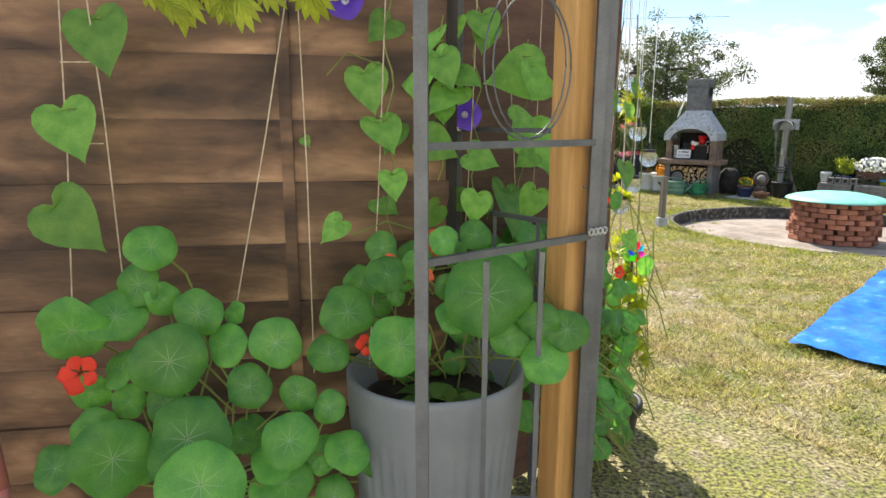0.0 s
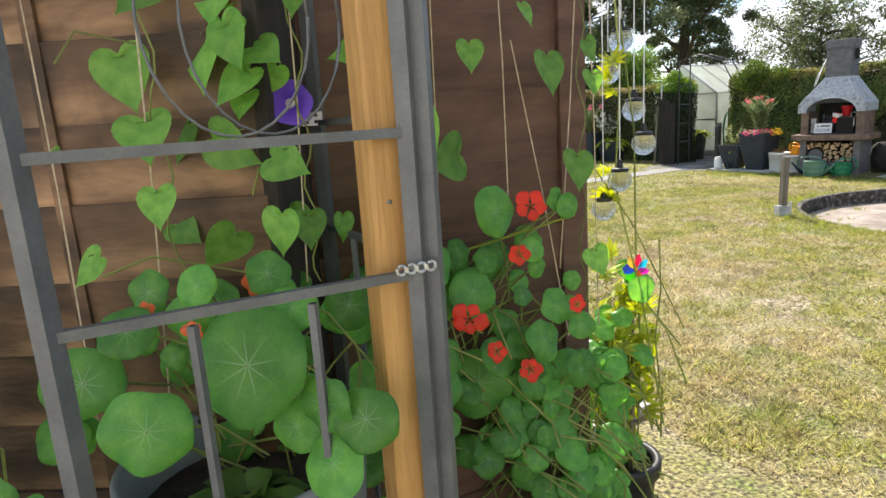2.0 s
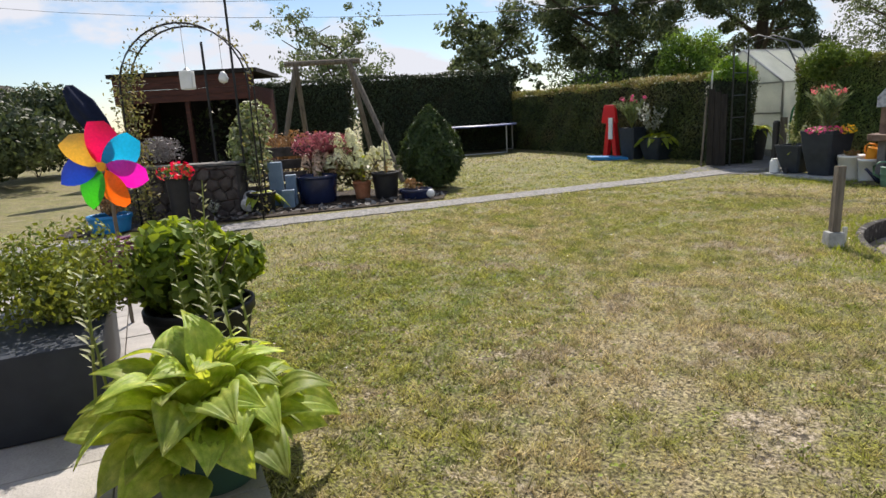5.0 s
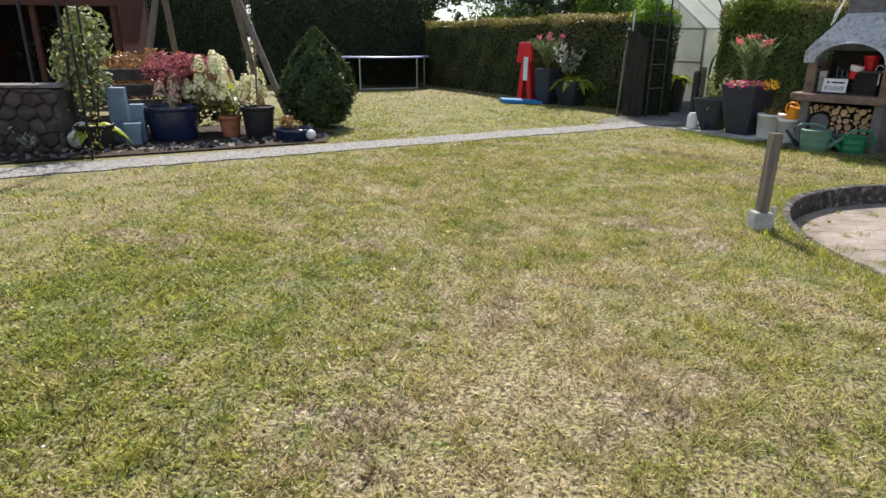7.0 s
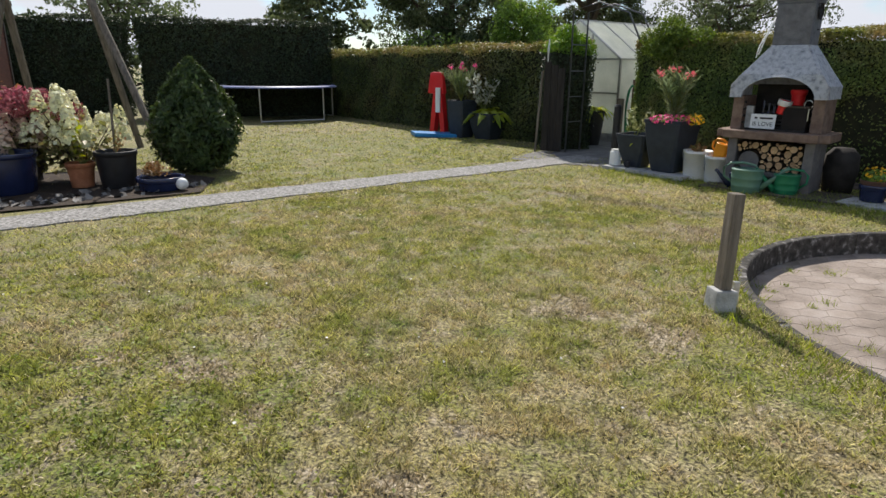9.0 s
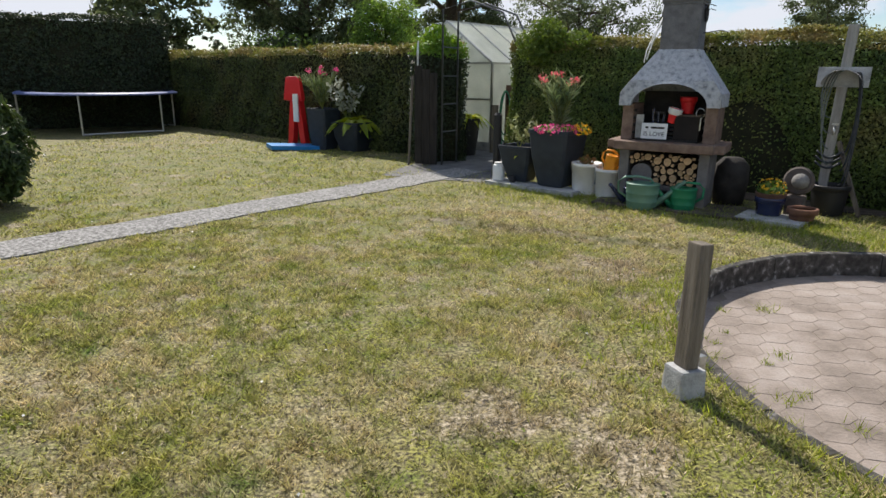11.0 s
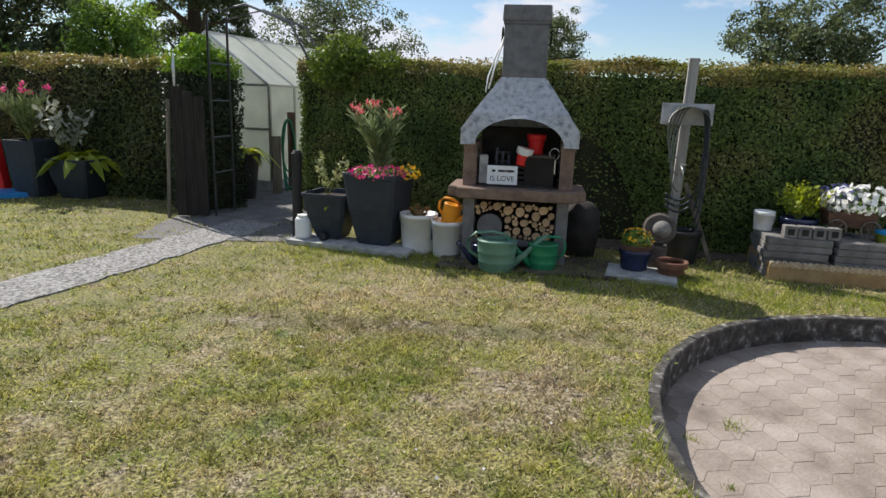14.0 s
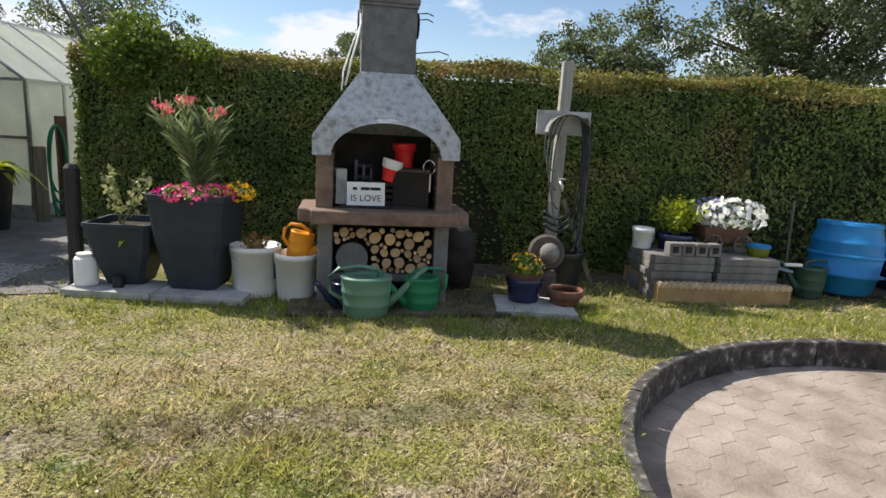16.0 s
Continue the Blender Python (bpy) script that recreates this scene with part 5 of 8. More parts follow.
for x, y in ((-0.12, -0.13), (0.14, -0.13), (0.0, 0.14)):
    w = part("wheel", tube([(x + 0.075 * math.cos(a), y, 0.078 + 0.075 * math.sin(a)) for a in (math.tau * k / 20 for k in range(21))], 0.008, 6), M["weathered"], t, "spoked wheel", smooth=True)
    for k in range(4):
        a = math.pi * k / 4
        part("spoke", tube([(x + 0.073 * math.cos(a), y, 0.078 + 0.073 * math.sin(a)), (x - 0.073 * math.cos(a), y, 0.078 - 0.073 * math.sin(a))], 0.004, 4), M["weathered"], w)
flower_mass("white_flowers", CART @ pose(0.06, -0.04, 0.22), (0.28, 0.19, 0.13), 160, 300, "bush_green", "petal_white", "loose white flowers hanging over a little cart", petal=0.055)
flower_mass("lilac_flowers", CART @ pose(-0.06, 0.1, 0.3), (0.15, 0.12, 0.08), 90, 180, "bush_green", "lilac", "lilac flowers behind the white ones", petal=0.035)
t = thing("plastic_tub", "yellow plastic tub with a blue lid on the stones", "tub", BED @ pose(0.93, 0.22, 0.35))
part("tub_body", lathe([(0, 0), (0.075, 0), (0.085, 0.075)], 20), M["yellow_leaf"], t, "pale yellow", smooth=True)
part("lid", lathe([(0.088, 0.072), (0.09, 0.095), (0, 0.098)], 20), M["blue"], t, "blue lid")
t = thing("shovel", "small white-handled hand shovel lying on the stones", "tool", BED @ pose(1.12, 0.15, 0.25, 0, 10, -10))
part("blade", box(0.13, 0.09, 0.02, bevel=0.008), M["slate_blue"], t)
part("handle", tube([(0.0, 0, 0.05), (0.14, 0.02, 0.075)], 0.014, 8), M["white"], t)
watering_can("watering_can", pose(7.5, 9.88, 0, 0, 0, 150), 0.26, 0.13, M["green_deep"], "deep green watering can in the grass", 1)

BAR = pose(7.88, 9.72, 0, 0, 0, 20) @ pose(0, 0, 0.02, 0, 4, 0) @ Matrix.Diagonal((0.93, 0.93, 0.88, 1))
t = thing("rain_barrel", "bright blue plastic rain barrel, open at the top", "barrel", BAR)
part("barrel_body", lathe([(0, 0.018), (0.22, 0.000), (0.25, 0.026), (0.285, 0.176), (0.35, 0.194), (0.285, 0.211), (0.305, 0.370), (0.295, 0.493), (0.303, 0.506), (0.293, 0.519), (0.26, 0.651), (0.268, 0.669), (0.265, 0.686), (0.235, 0.686), (0.23, 0.651), (0.27, 0.440), (0.25, 0.088), (0, 0.088)], 40), M["blue"], t, smooth=True)
part("rim", tube([(0.25 * math.cos(a), 0.25 * math.sin(a), 0.69) for a in (math.tau * k / 32 for k in range(33))], 0.016, 8), M["blue"], t, "rounded open rim", smooth=True)
part("hoop", lathe([(0.304, 0.36), (0.316, 0.37), (0.316, 0.39), (0.304, 0.4)], 40), M["blue"], t, smooth=True)
t = thing("stick", "thin weathered wooden stick leaning by the barrel", "stick", pose(7.62, 10.1, 0, 0, -6, 0))
part("rod", tube([(0, 0, 0), (0.0, 0, 0.8)], 0.012, 6), M["weathered"], t)
t = thing("mortar_tub", "grey rectangular plastic mortar tub on the grass", "tub", pose(7.95, 8.9, 0, 0, 0, -52))
bm = bmesh.new()
rings = [[bm.verts.new((sx * w, sy * d, z)) for sx, sy in ((-1, -1), (1, -1), (1, 1), (-1, 1))] for w, d, z in ((0.36, 0.2, 0), (0.42, 0.25, 0.28), (0.45, 0.28, 0.29), (0.45, 0.28, 0.31), (0.4, 0.235, 0.3), (0.34, 0.18, 0.03))]
bm.faces.new(rings[-1])
for p, q in zip(rings, rings[1:]):
    for k in range(4):
        bm.faces.new((p[k], p[(k + 1) % 4], q[(k + 1) % 4], q[k]))
part("tub_body", bm, M["concrete"], t)
t = thing("blue_crate", "dark blue plastic crates behind the barrel", "crate", pose(8.75, 9.35, 0, 0, 0, -45))
part("crate_body", box(0.6, 0.4, 0.32, bevel=0.02, taper=1.08), M["blue_dark"], t)
part("crate_rim", box(0.68, 0.46, 0.03, at=(0, 0, 0.322), bevel=0.008), M["blue_dark"], t)

# wooden post on its concrete foot by the paved circle
t = thing("wooden_post", "weathered square wooden post in a concrete foot", "post", pose(2.8, 7.96, 0, -2.5, 2, 12))
part("concrete_foot", box(0.13, 0.13, 0.14, at=(0, 0, -0.02), bevel=0.012, taper=0.94), M["concrete"], t, "pale concrete foot")
part("post", box(0.062, 0.085, 0.545, at=(0, 0, 0.121), bevel=0.008), M["weathered"], t, "cracked grey timber")
part("anchor", box(0.035, 0.03, 0.14, at=(0.085, 0.01, 0.02), bevel=0.004), M["zinc"], t, "pale metal anchor")

# blue tarpaulin
def tarpaulin():
    n = 80
    pts, faces = [], []
    a, u, v = np.array([2.24, 3.41]), np.array([0.68, -0.733]), np.array([0.675, 0.738])
    for i in range(n + 1):
        for j in range(n + 1):
            p = a + u * 2.6 * i / n + v * 3.0 * j / n
            x, y = i / n * 2.6, j / n * 3.0
            z = 0.03 + 0.05 * abs(noise.noise(Vector((x * 2.6, y * 2.6, 1)))) + 0.02 * abs(noise.noise(Vector((x * 6 + y * 2, y * 5, 4)))) + 0.05 * max(0, noise.noise(Vector((x * 0.9 + y * 1.4, y * 0.6, 7)))) + 0.012 * noise.noise(Vector((x * 7, y * 7, 3)))
            pts.append((p[0], p[1], max(0.012, z)))
    for i in range(n):
        for j in range(n):
            k = i * (n + 1) + j
            faces += [(k, k + n + 1, k + n + 2, k + 1)]
    me = bpy.data.meshes.new("tarpaulin")
    me.from_pydata(pts, [], faces)
    ob = finish("tarpaulin", me, M["tarp"], smooth=True)
    return tagged(ob, "creased bright blue tarpaulin spread on the lawn", "tarpaulin")


# the pale third tone paints white highlights of the creases into the colour
M["tarp"] = material("blue_tarpaulin", [(0.003, 0.1, 0.42), (0.008, 0.17, 0.56), (0.35, 0.5, 0.68)], scale=11, rough=0.5, bump=0.5, bump_scale=30, spec=0.3, ramp=(0.4, 0.85))
tarpaulin()


# ---- brick well in the middle of the circle ----
WELL = pose(5.07, 8.02, -SUNK)
well = thing("brick_well", "low round well of worn red bricks under a turquoise lid", "well", WELL)
part("core", lathe([(0, 0), (0.43, 0), (0.44, 0.52), (0, 0.52)], 32), M["mortar"], well, "dark mortar")
brick_me = None
for lay in range(8):
    for k in range(14):
        a = math.tau * (k + 0.5 * (lay % 2) + random.uniform(-0.06, 0.06)) / 14
        rr = 0.455 + random.uniform(-0.02, 0.035)
        m = pose(rr * math.cos(a), rr * math.sin(a), 0.004 + lay * 0.066, 0, 0, math.degrees(a) + 90 + random.uniform(-11, 11))
        if brick_me is None:
            ob = part("brick", box(0.19, 0.1, 0.06, bevel=0.006), M["brick"], well, m=m)
            brick_me = ob.data
        else:
            shared("brick", brick_me, well, m)
lid = part("lid", lathe([(0, 0.65), (0.3, 0.625), (0.5, 0.585), (0.59, 0.55), (0.605, 0.532), (0.58, 0.53), (0, 0.535)], 48), M["lid"], well, "domed turquoise plastic lid", smooth=True)


# ---- gate, greenhouse and far planters ----
M["gatewood"] = material("dark_gate_timber", [(0.015, 0.013, 0.011), (0.04, 0.034, 0.028)], scale=6, stretch=(6, 6, 0.6), rough=0.9, bump=0.4)
t = thing("garden_gate", "dark open wooden garden gate by the hedge", "gate", pose(1.99, 14.95, 0, 0, 0, -20))
for k in range(3):
    part("board", box(0.11, 0.03, 1.42 - 0.05 * k, at=(0.06 + 0.115 * k, 0, 0.02), bevel=0.005), M["gatewood"], t, "blackened upright board")
part("pole", tube([(-0.08, -0.05, 0), (-0.02, -0.02, 1.3)], 0.02, 8), M["weathered"], t, "grey leaning pole")
part("rail", box(0.34, 0.03, 0.08, at=(0.17, 0.031, 1.1)), M["black"], t)
part("finial", tube([(0.05, 0, 1.44), (0.05, 0, 1.62), (0.06, 0, 1.78)], [0.012, 0.02, 0.008], 6), M["zinc"], t, "small metal ornament")
hedge("thuja_hedge", (2.11, 15.1), (2.81, 15.34), 1.72, 0.5, 0.045, 2600, "narrow dark clipped thuja block at the gate", mat="hedge_shaded", top_mat="thuja")
bush("thuja_tip", 2.43, 15.45, (0.36, 0.28, 0.26), "thuja", "fresh light-green thuja tip above the hedge end", "shrub", 2600, 0.05, z=1.55, stems=False)
bush("thuja_tip", 3.7, 14.42, (0.4, 0.34, 0.34), "thuja_dull", "fresh light-green thuja tip above the hedge end", "shrub", 5000, 0.045, z=1.45, lumps=14, stems=False)
bush("thuja_tip", 4.1, 14.2, (0.34, 0.3, 0.22), "thuja_dull", "lower light-green thuja shoots on the hedge", "shrub", 2600, 0.045, z=1.5, stems=False)
t = thing("rose_arch", "thin grey metal arch over the garden gate", "arch", pose(2.39, 14.85, 0, 0, 0, -38))
for y in (0.0, 0.42):
    part("arch_bar", tube([(0.0, y, 0), (0.0, y, 2.2), (0.45, y, 2.3), (0.95, y, 2.12), (1.15, y, 1.75)], 0.014, 6), M["steel"], t, smooth=True)
for z in (0.5, 0.9, 1.3, 1.7):
    part("rung", tube([(0, 0, z), (0, 0.42, z)], 0.009, 5), M["steel"], t)

GH = pose(2.0, 18.19, 0, 0, 0, -47)
t = thing("greenhouse", "milky panelled greenhouse with a pale metal frame", "greenhouse", GH)
W, D_, HE, HR = 2.1, 3.2, 1.52, 2.25
part("base", box(W, D_, 0.15, at=(W / 2, D_ / 2, 0)), M["concrete"], t)
def quad(name, pts, mat, label=""):
    bm = bmesh.new()
    f = bm.faces.new([bm.verts.new(p) for p in pts])
    bmesh.ops.solidify(bm, geom=[f], thickness=0.008)
    return part(name, bm, mat, t, label)
for k in range(3):
    x0, x1 = W * k / 3, W * (k + 1) / 3
    z0, z1 = HE + (HR - HE) * (1 - abs(2 * k / 3 - 1)), HE + (HR - HE) * (1 - abs(2 * (k + 1) / 3 - 1))
    quad("panel", [(x0, 0, 0.15), (x1, 0, 0.15), (x1, 0, z1), (x0, 0, z0)] if k != 1 else [(x0, 0, 0.15), (x1, 0, 0.15), (x1, 0, z1), (W / 2, 0, HR), (x0, 0, z0)], M["polycarb"], "milky wall panel")
for k in range(5):
    y0, y1 = D_ * k / 5, D_ * (k + 1) / 5
    for x in (0, W):
        quad("panel", [(x, y0, 0.15), (x, y1, 0.15), (x, y1, HE), (x, y0, HE)], M["polycarb"])
    for xa in (0, W):
        quad("roof_panel", [(xa, y0, HE), (xa, y1, HE), (W / 2, y1, HR), (W / 2, y0, HR)], M["polycarb"])
    for x in (0, W):
        part("frame_bar", bar((x, y0, 0.1), (x, y0, HE), 0.035), M["zinc"], t)
        part("frame_bar", bar((x, y0, HE), (W / 2, y0, HR), 0.03), M["zinc"], t)
for a, b in (((0, -0.01, HE), (W, -0.01, HE)), ((0, -0.01, 0.9), (W, -0.01, 0.9)), ((W / 3, -0.01, 0.15), (W / 3, -0.01, 1.98)), ((2 * W / 3, -0.01, 0.15), (2 * W / 3, -0.01, 1.98)), ((0, 0, HE), (0, D_, HE)), ((W, 0, HE), (W, D_, HE)), ((W / 2, 0, HR), (W / 2, D_, HR)), ((0, -0.01, 0.15), (W / 3, -0.01, 1.52))):
    part("frame_bar", bar(a, b, 0.03), M["zinc"], t)
t = thing("hose_post", "green garden hose hung on a dark post", "hose", pose(3.75, 16.7, 0))
part("post", box(0.1, 0.1, 1.15, bevel=0.01), M["fence_dark"], t)
for k in range(4):
    part("coil", tube([(-0.07 - 0.09 * math.sin(a), -0.06 - 0.02 * k, 1.05 - (0.38 + 0.06 * k) * (1 - math.cos(a))) for a in (math.tau * j / 20 for j in range(21))], 0.013, 6), M["green_dark"], t, smooth=True)
t = thing("fence_post", "short weathered grey post", "post", pose(3.45, 16.4, 0))
part("post_body", box(0.12, 0.09, 0.82, bevel=0.01), M["weathered"], t)
round_pot("tall_pot", pose(2.95, 16.1, 0), 0.2, 0.13, 0.62, M["black"], "tall black pot with a fern behind the gate")
tuft("fern", pose(2.95, 16.1, 0.6), 34, 0.42, 0.05, M["yellow_leaf"], "bright arching fern in a tall pot", arch=1.0, up=0.55)

square_planter("planter", pose(0.47, 17.05, 0, 0, 0, -40), 0.46, 0.34, 0.72, "tall anthracite planter with oleander by the hedge")
oleander("oleander", pose(0.45, 17.05, 0.7), 0.7, 0.42, 24, "pink-flowering oleander in a far planter", "pink")
square_planter("planter", pose(1.02, 16.8, 0, 0, 0, -40), 0.6, 0.4, 0.5, "wide anthracite planter with a hosta by the hedge")
tuft("hosta", pose(1.02, 16.8, 0.47), 60, 0.5, 0.11, M["yellow_leaf"], "spreading green-yellow hosta in a dark planter", arch=0.9, up=0.5)
sprigs("grass_plumes", pose(0.9, 16.9, 0.5), 12, 0.85, "silver", "pale feathery plumes above the hosta", 0.4, 0.1, 12)
t = thing("toy_slide", "bright red plastic toy slide leaning by the hedge", "toy", pose(-0.1, 17.55, 0, 0, 0, -35))
part("slide_top", box(0.46, 0.12, 0.44, at=(0, 0, 0.82), bevel=0.058, taper=0.72), M["red_paint"], t)
part("slide_rail", bar((-0.1, 0, 0.0), (0.02, 0, 0.95), 0.12), M["red_paint"], t)
part("slide_rail", bar((0.22, 0, 0.0), (0.1, 0, 0.92), 0.12), M["red_paint"], t)
part("panel", box(0.12, 0.03, 0.5, at=(0.1, -0.085, 0.45), bevel=0.01), M["white"], t, "white panel")
ob = part("blue_board", box(0.95, 0.5, 0.08, bevel=0.02), M["blue"], m=pose(-0.05, 17.0, 0, 0, 3, 20))
tagged(ob, "blue plastic board lying on the grass", "board")

# ---- trampoline ----
TR = pose(-5.0, 21.0, 0, 0, 0, 24)
t = thing("trampoline", "round garden trampoline with white and blue edge pad", "trampoline", TR)
R_ = 1.65
M["pad"] = material("blue_vinyl", [(0.1, 0.13, 0.32), (0.2, 0.24, 0.45)], scale=5, rough=0.5)
part("mat", lathe([(0, 0.83), (R_ - 0.22, 0.84)], 40), M["black"], t, "black jumping mat")
part("edge_pad", lathe([(R_ - 0.25, 0.85), (R_ - 0.2, 0.875), (R_ - 0.03, 0.875), (R_ + 0.02, 0.85), (R_ + 0.02, 0.82), (R_ - 0.25, 0.84)], 40), M["pad"], t, "pale blue padding")
part("pad_trim", lathe([(R_ - 0.27, 0.876), (R_ - 0.12, 0.882)], 40), M["blue_dark"], t, "blue trim")
for k in range(6):
    a = math.tau * (k + 0.25) / 6
    c, s = math.cos(a), math.sin(a)
    part("leg", tube([(R_ * c, R_ * s, 0.82), (R_ * c, R_ * s, 0)], 0.02, 7), M["zinc"], t, "galvanised steel leg")
for k in range(3):
    a, b = math.tau * (2 * k + 0.25) / 6, math.tau * (2 * k + 1.25) / 6
    part("foot_bar", tube([(R_ * math.cos(a), R_ * math.sin(a), 0.02), (R_ * math.cos(b), R_ * math.sin(b), 0.02)], 0.02, 7), M["zinc"], t)

# ---- swing frame ----
t = thing("swing_frame", "weathered timber swing frame with splayed legs", "swing", Matrix())
part("beam", tube([(-6.05, 13.1, 2.42), (-4.65, 13.72, 2.42)], 0.055, 10), M["weathered"], t)
for x, y, sx, sy in ((-5.85, 13.19, -0.35, -0.5), (-5.85, 13.19, -0.25, 0.6), (-4.85, 13.63, 1.4, -0.75), (-4.85, 13.63, 0.15, 0.6)):
    part("leg", tube([(x, y, 2.38), (x + sx, y + sy, 0)], 0.055, 10), M["weathered"], t)

# ---- flower bed along the path ----
bm = bmesh.new()
f = bm.faces.new([bm.verts.new((*p, 0.02)) for p in ((-5.6, 7.2), (-1.75, 10.65), (-2.0, 11.5), (-3.3, 12.0), (-6.3, 10.4), (-6.5, 8.6))])
bmesh.ops.subdivide_edges(bm, edges=list(bm.edges), cuts=3, use_grid_fill=True)
structure(part("flower_bed", bm, M["soil"]), "dark mulched flower bed beside the path", "flower bed")


def stone_wall(a, b, h):
    """Rubble front: many-sided stones of uneven size set in dark mortar."""
    a, b = Vector(a), Vector(b)
    ln, ang = (b - a).length, math.degrees(math.atan2((b - a).y, (b - a).x))
    t = thing("stone_wall", "dark rubble stone wall of a raised bed", "wall", pose(a.x, a.y, 0, 0, 0, ang))
    part("core", box(ln, 0.5, h - 0.02, at=(ln / 2, 0.27, 0)), M["rubble"], t, "dark joints")
    cw, ch = 0.19, 0.15
    def corner(x, z):
        k = Vector((round(x, 3) * 7.3, round(z, 3) * 9.1, 1.7))
        return Vector((x + 0.075 * noise.noise(k * 3.1), z + 0.06 * noise.noise(k * 4.3 + Vector((5, 0, 2)))))
    for j in range(int(h / ch) + 2):
        for i in range(-1, int(ln / cw) + 2):
            cx, cz = (i + 0.5 * (j % 2)) * cw, j * ch
            ring = [corner(cx + dx * cw, cz + dz * ch) for dx, dz in ((-0.5, -0.33), (0, -0.67), (0.5, -0.33), (0.5, 0.33), (0, 0.67), (-0.5, 0.33))]
            ring = [Vector((min(ln, max(0, p.x)), min(h - 0.01, max(0.0, p.y)))) for p in ring]
            mid = sum(ring, Vector((0, 0))) / 6
            if min(p.x for p in ring) > ln - 0.06 or max(p.x for p in ring) < 0.06 or min(p.y for p in ring) > h - 0.05:
                continue
            bm = bmesh.new()
            loops = [[bm.verts.new((q.x, y, q.y)) for q in (mid.lerp(p, f) for p in ring)] for f, y in ((0.95, 0.06), (0.93, 0.012), (0.78, -0.012), (0.35, -0.02))]
            for p, q in zip(loops, loops[1:]):
                for k in range(6):
                    bm.faces.new((p[k], p[(k + 1) % 6], q[(k + 1) % 6], q[k]))
            bm.faces.new(loops[-1])
            part("stone", bm, M["rubble"], t)
    part("coping", box(ln + 0.06, 0.4, 0.035, at=(ln / 2, 0.2, h), bevel=0.01), M["stone"], t, "flat grey coping slab")
    return t


stone_wall((-6.1, 8.35), (-4.3, 9.15), 0.72)
t = thing("timber_wall", "dark weathered slatted timber wall behind the bed", "wall", pose(-5.2, 10.2, 0, 0, 0, 32))
for k in range(4):
    part("slat", box(1.6, 0.05, 0.15, at=(0.8, 0, 0.12 + 0.2 * k), bevel=0.01), M["rubble"], t)
for x in (0.1, 1.5):
    part("post", box(0.09, 0.09, 0.9, at=(x, 0.07, 0)), M["rubble"], t)
bush("lavender", -5.6, 9.15, (0.4, 0.35, 0.22), "lavender", "round grey-mauve lavender cushion on the wall", "shrub", 1700, 0.04, z=0.76, stems=False)
bush("rose_bush", -4.35, 9.7, (0.42, 0.4, 0.66), "variegated", "variegated green and white shrub beside the wall", "shrub", 1500, 0.085, z=0.3)
bush("acer", -4.0, 11.05, (0.62, 0.55, 0.34), "acer", "low red-leaved Japanese maple", "shrub", 2300, 0.075, z=0.5, aspect=0.35)
bush("dry_shrub", -5.0, 11.4, (0.9, 0.5, 0.4), "dry", "brownish ornamental grasses behind the timber wall", "shrub", 1800, 0.07, z=0.35)


def panicle_hydrangea(m, n, spread, h, mat, label):
    t = thing("hydrangea", label, "hydrangea", m)
    bm, lc, ld = bmesh.new(), [], []
    pc, pd = [], []
    for k in range(n):
        a, s = random.uniform(0, math.tau), random.uniform(0.05, 1) ** 0.6 * spread
        hh = h * random.uniform(0.45, 1.0) * (1 - 0.25 * s / spread)
        end = Vector((math.cos(a) * s, math.sin(a) * s, hh))
        tube([(0, 0, 0), end * 0.55 + Vector((0, 0, 0.06)), end], [0.008, 0.006, 0.004], 4, bm)
        f = np.random.rand(90)
        w = 0.075 * (1 - 0.75 * f) + 0.01
        b = np.random.rand(90) * math.tau
        d = np.stack([np.cos(b), np.sin(b), 0.3 + f], 1)
        c = np.array(end) + np.stack([w * np.cos(b), w * np.sin(b), 0.2 * f - 0.05], 1)
        pc.append(c); pd.append(d)
        for j in range(14):
            p = end * random.uniform(0.4, 0.98)
            lc.append((p.x + random.gauss(0, 0.07), p.y + random.gauss(0, 0.07), p.z + random.gauss(0, 0.05)))
            ld.append((random.gauss(0, 1), random.gauss(0, 1), 1.2))
    part("stems", bm, M["bark"], t)
    tagged(cards("leaves", lc, ld, 0.1 * (0.6 + 0.7 * np.random.rand(len(lc))), M["arch_climber"], t), kind="stuff")
    c, d = np.concatenate(pc), np.concatenate(pd)
    tagged(cards("blossoms", c, d, 0.045 * (0.7 + 0.6 * np.random.rand(len(c))), M[mat], t, "dense cone-shaped cream blossoms", aspect=0.9), kind="stuff")
    return t


panicle_hydrangea(pose(-3.36, 11.0, 0.02), 38, 0.55, 1.1, "cream", "cream-white panicle hydrangea in full bloom")
panicle_hydrangea(pose(-3.85, 10.85, 0.02), 20, 0.42, 1.0, "blush", "fading cream hydrangea beside a red maple")


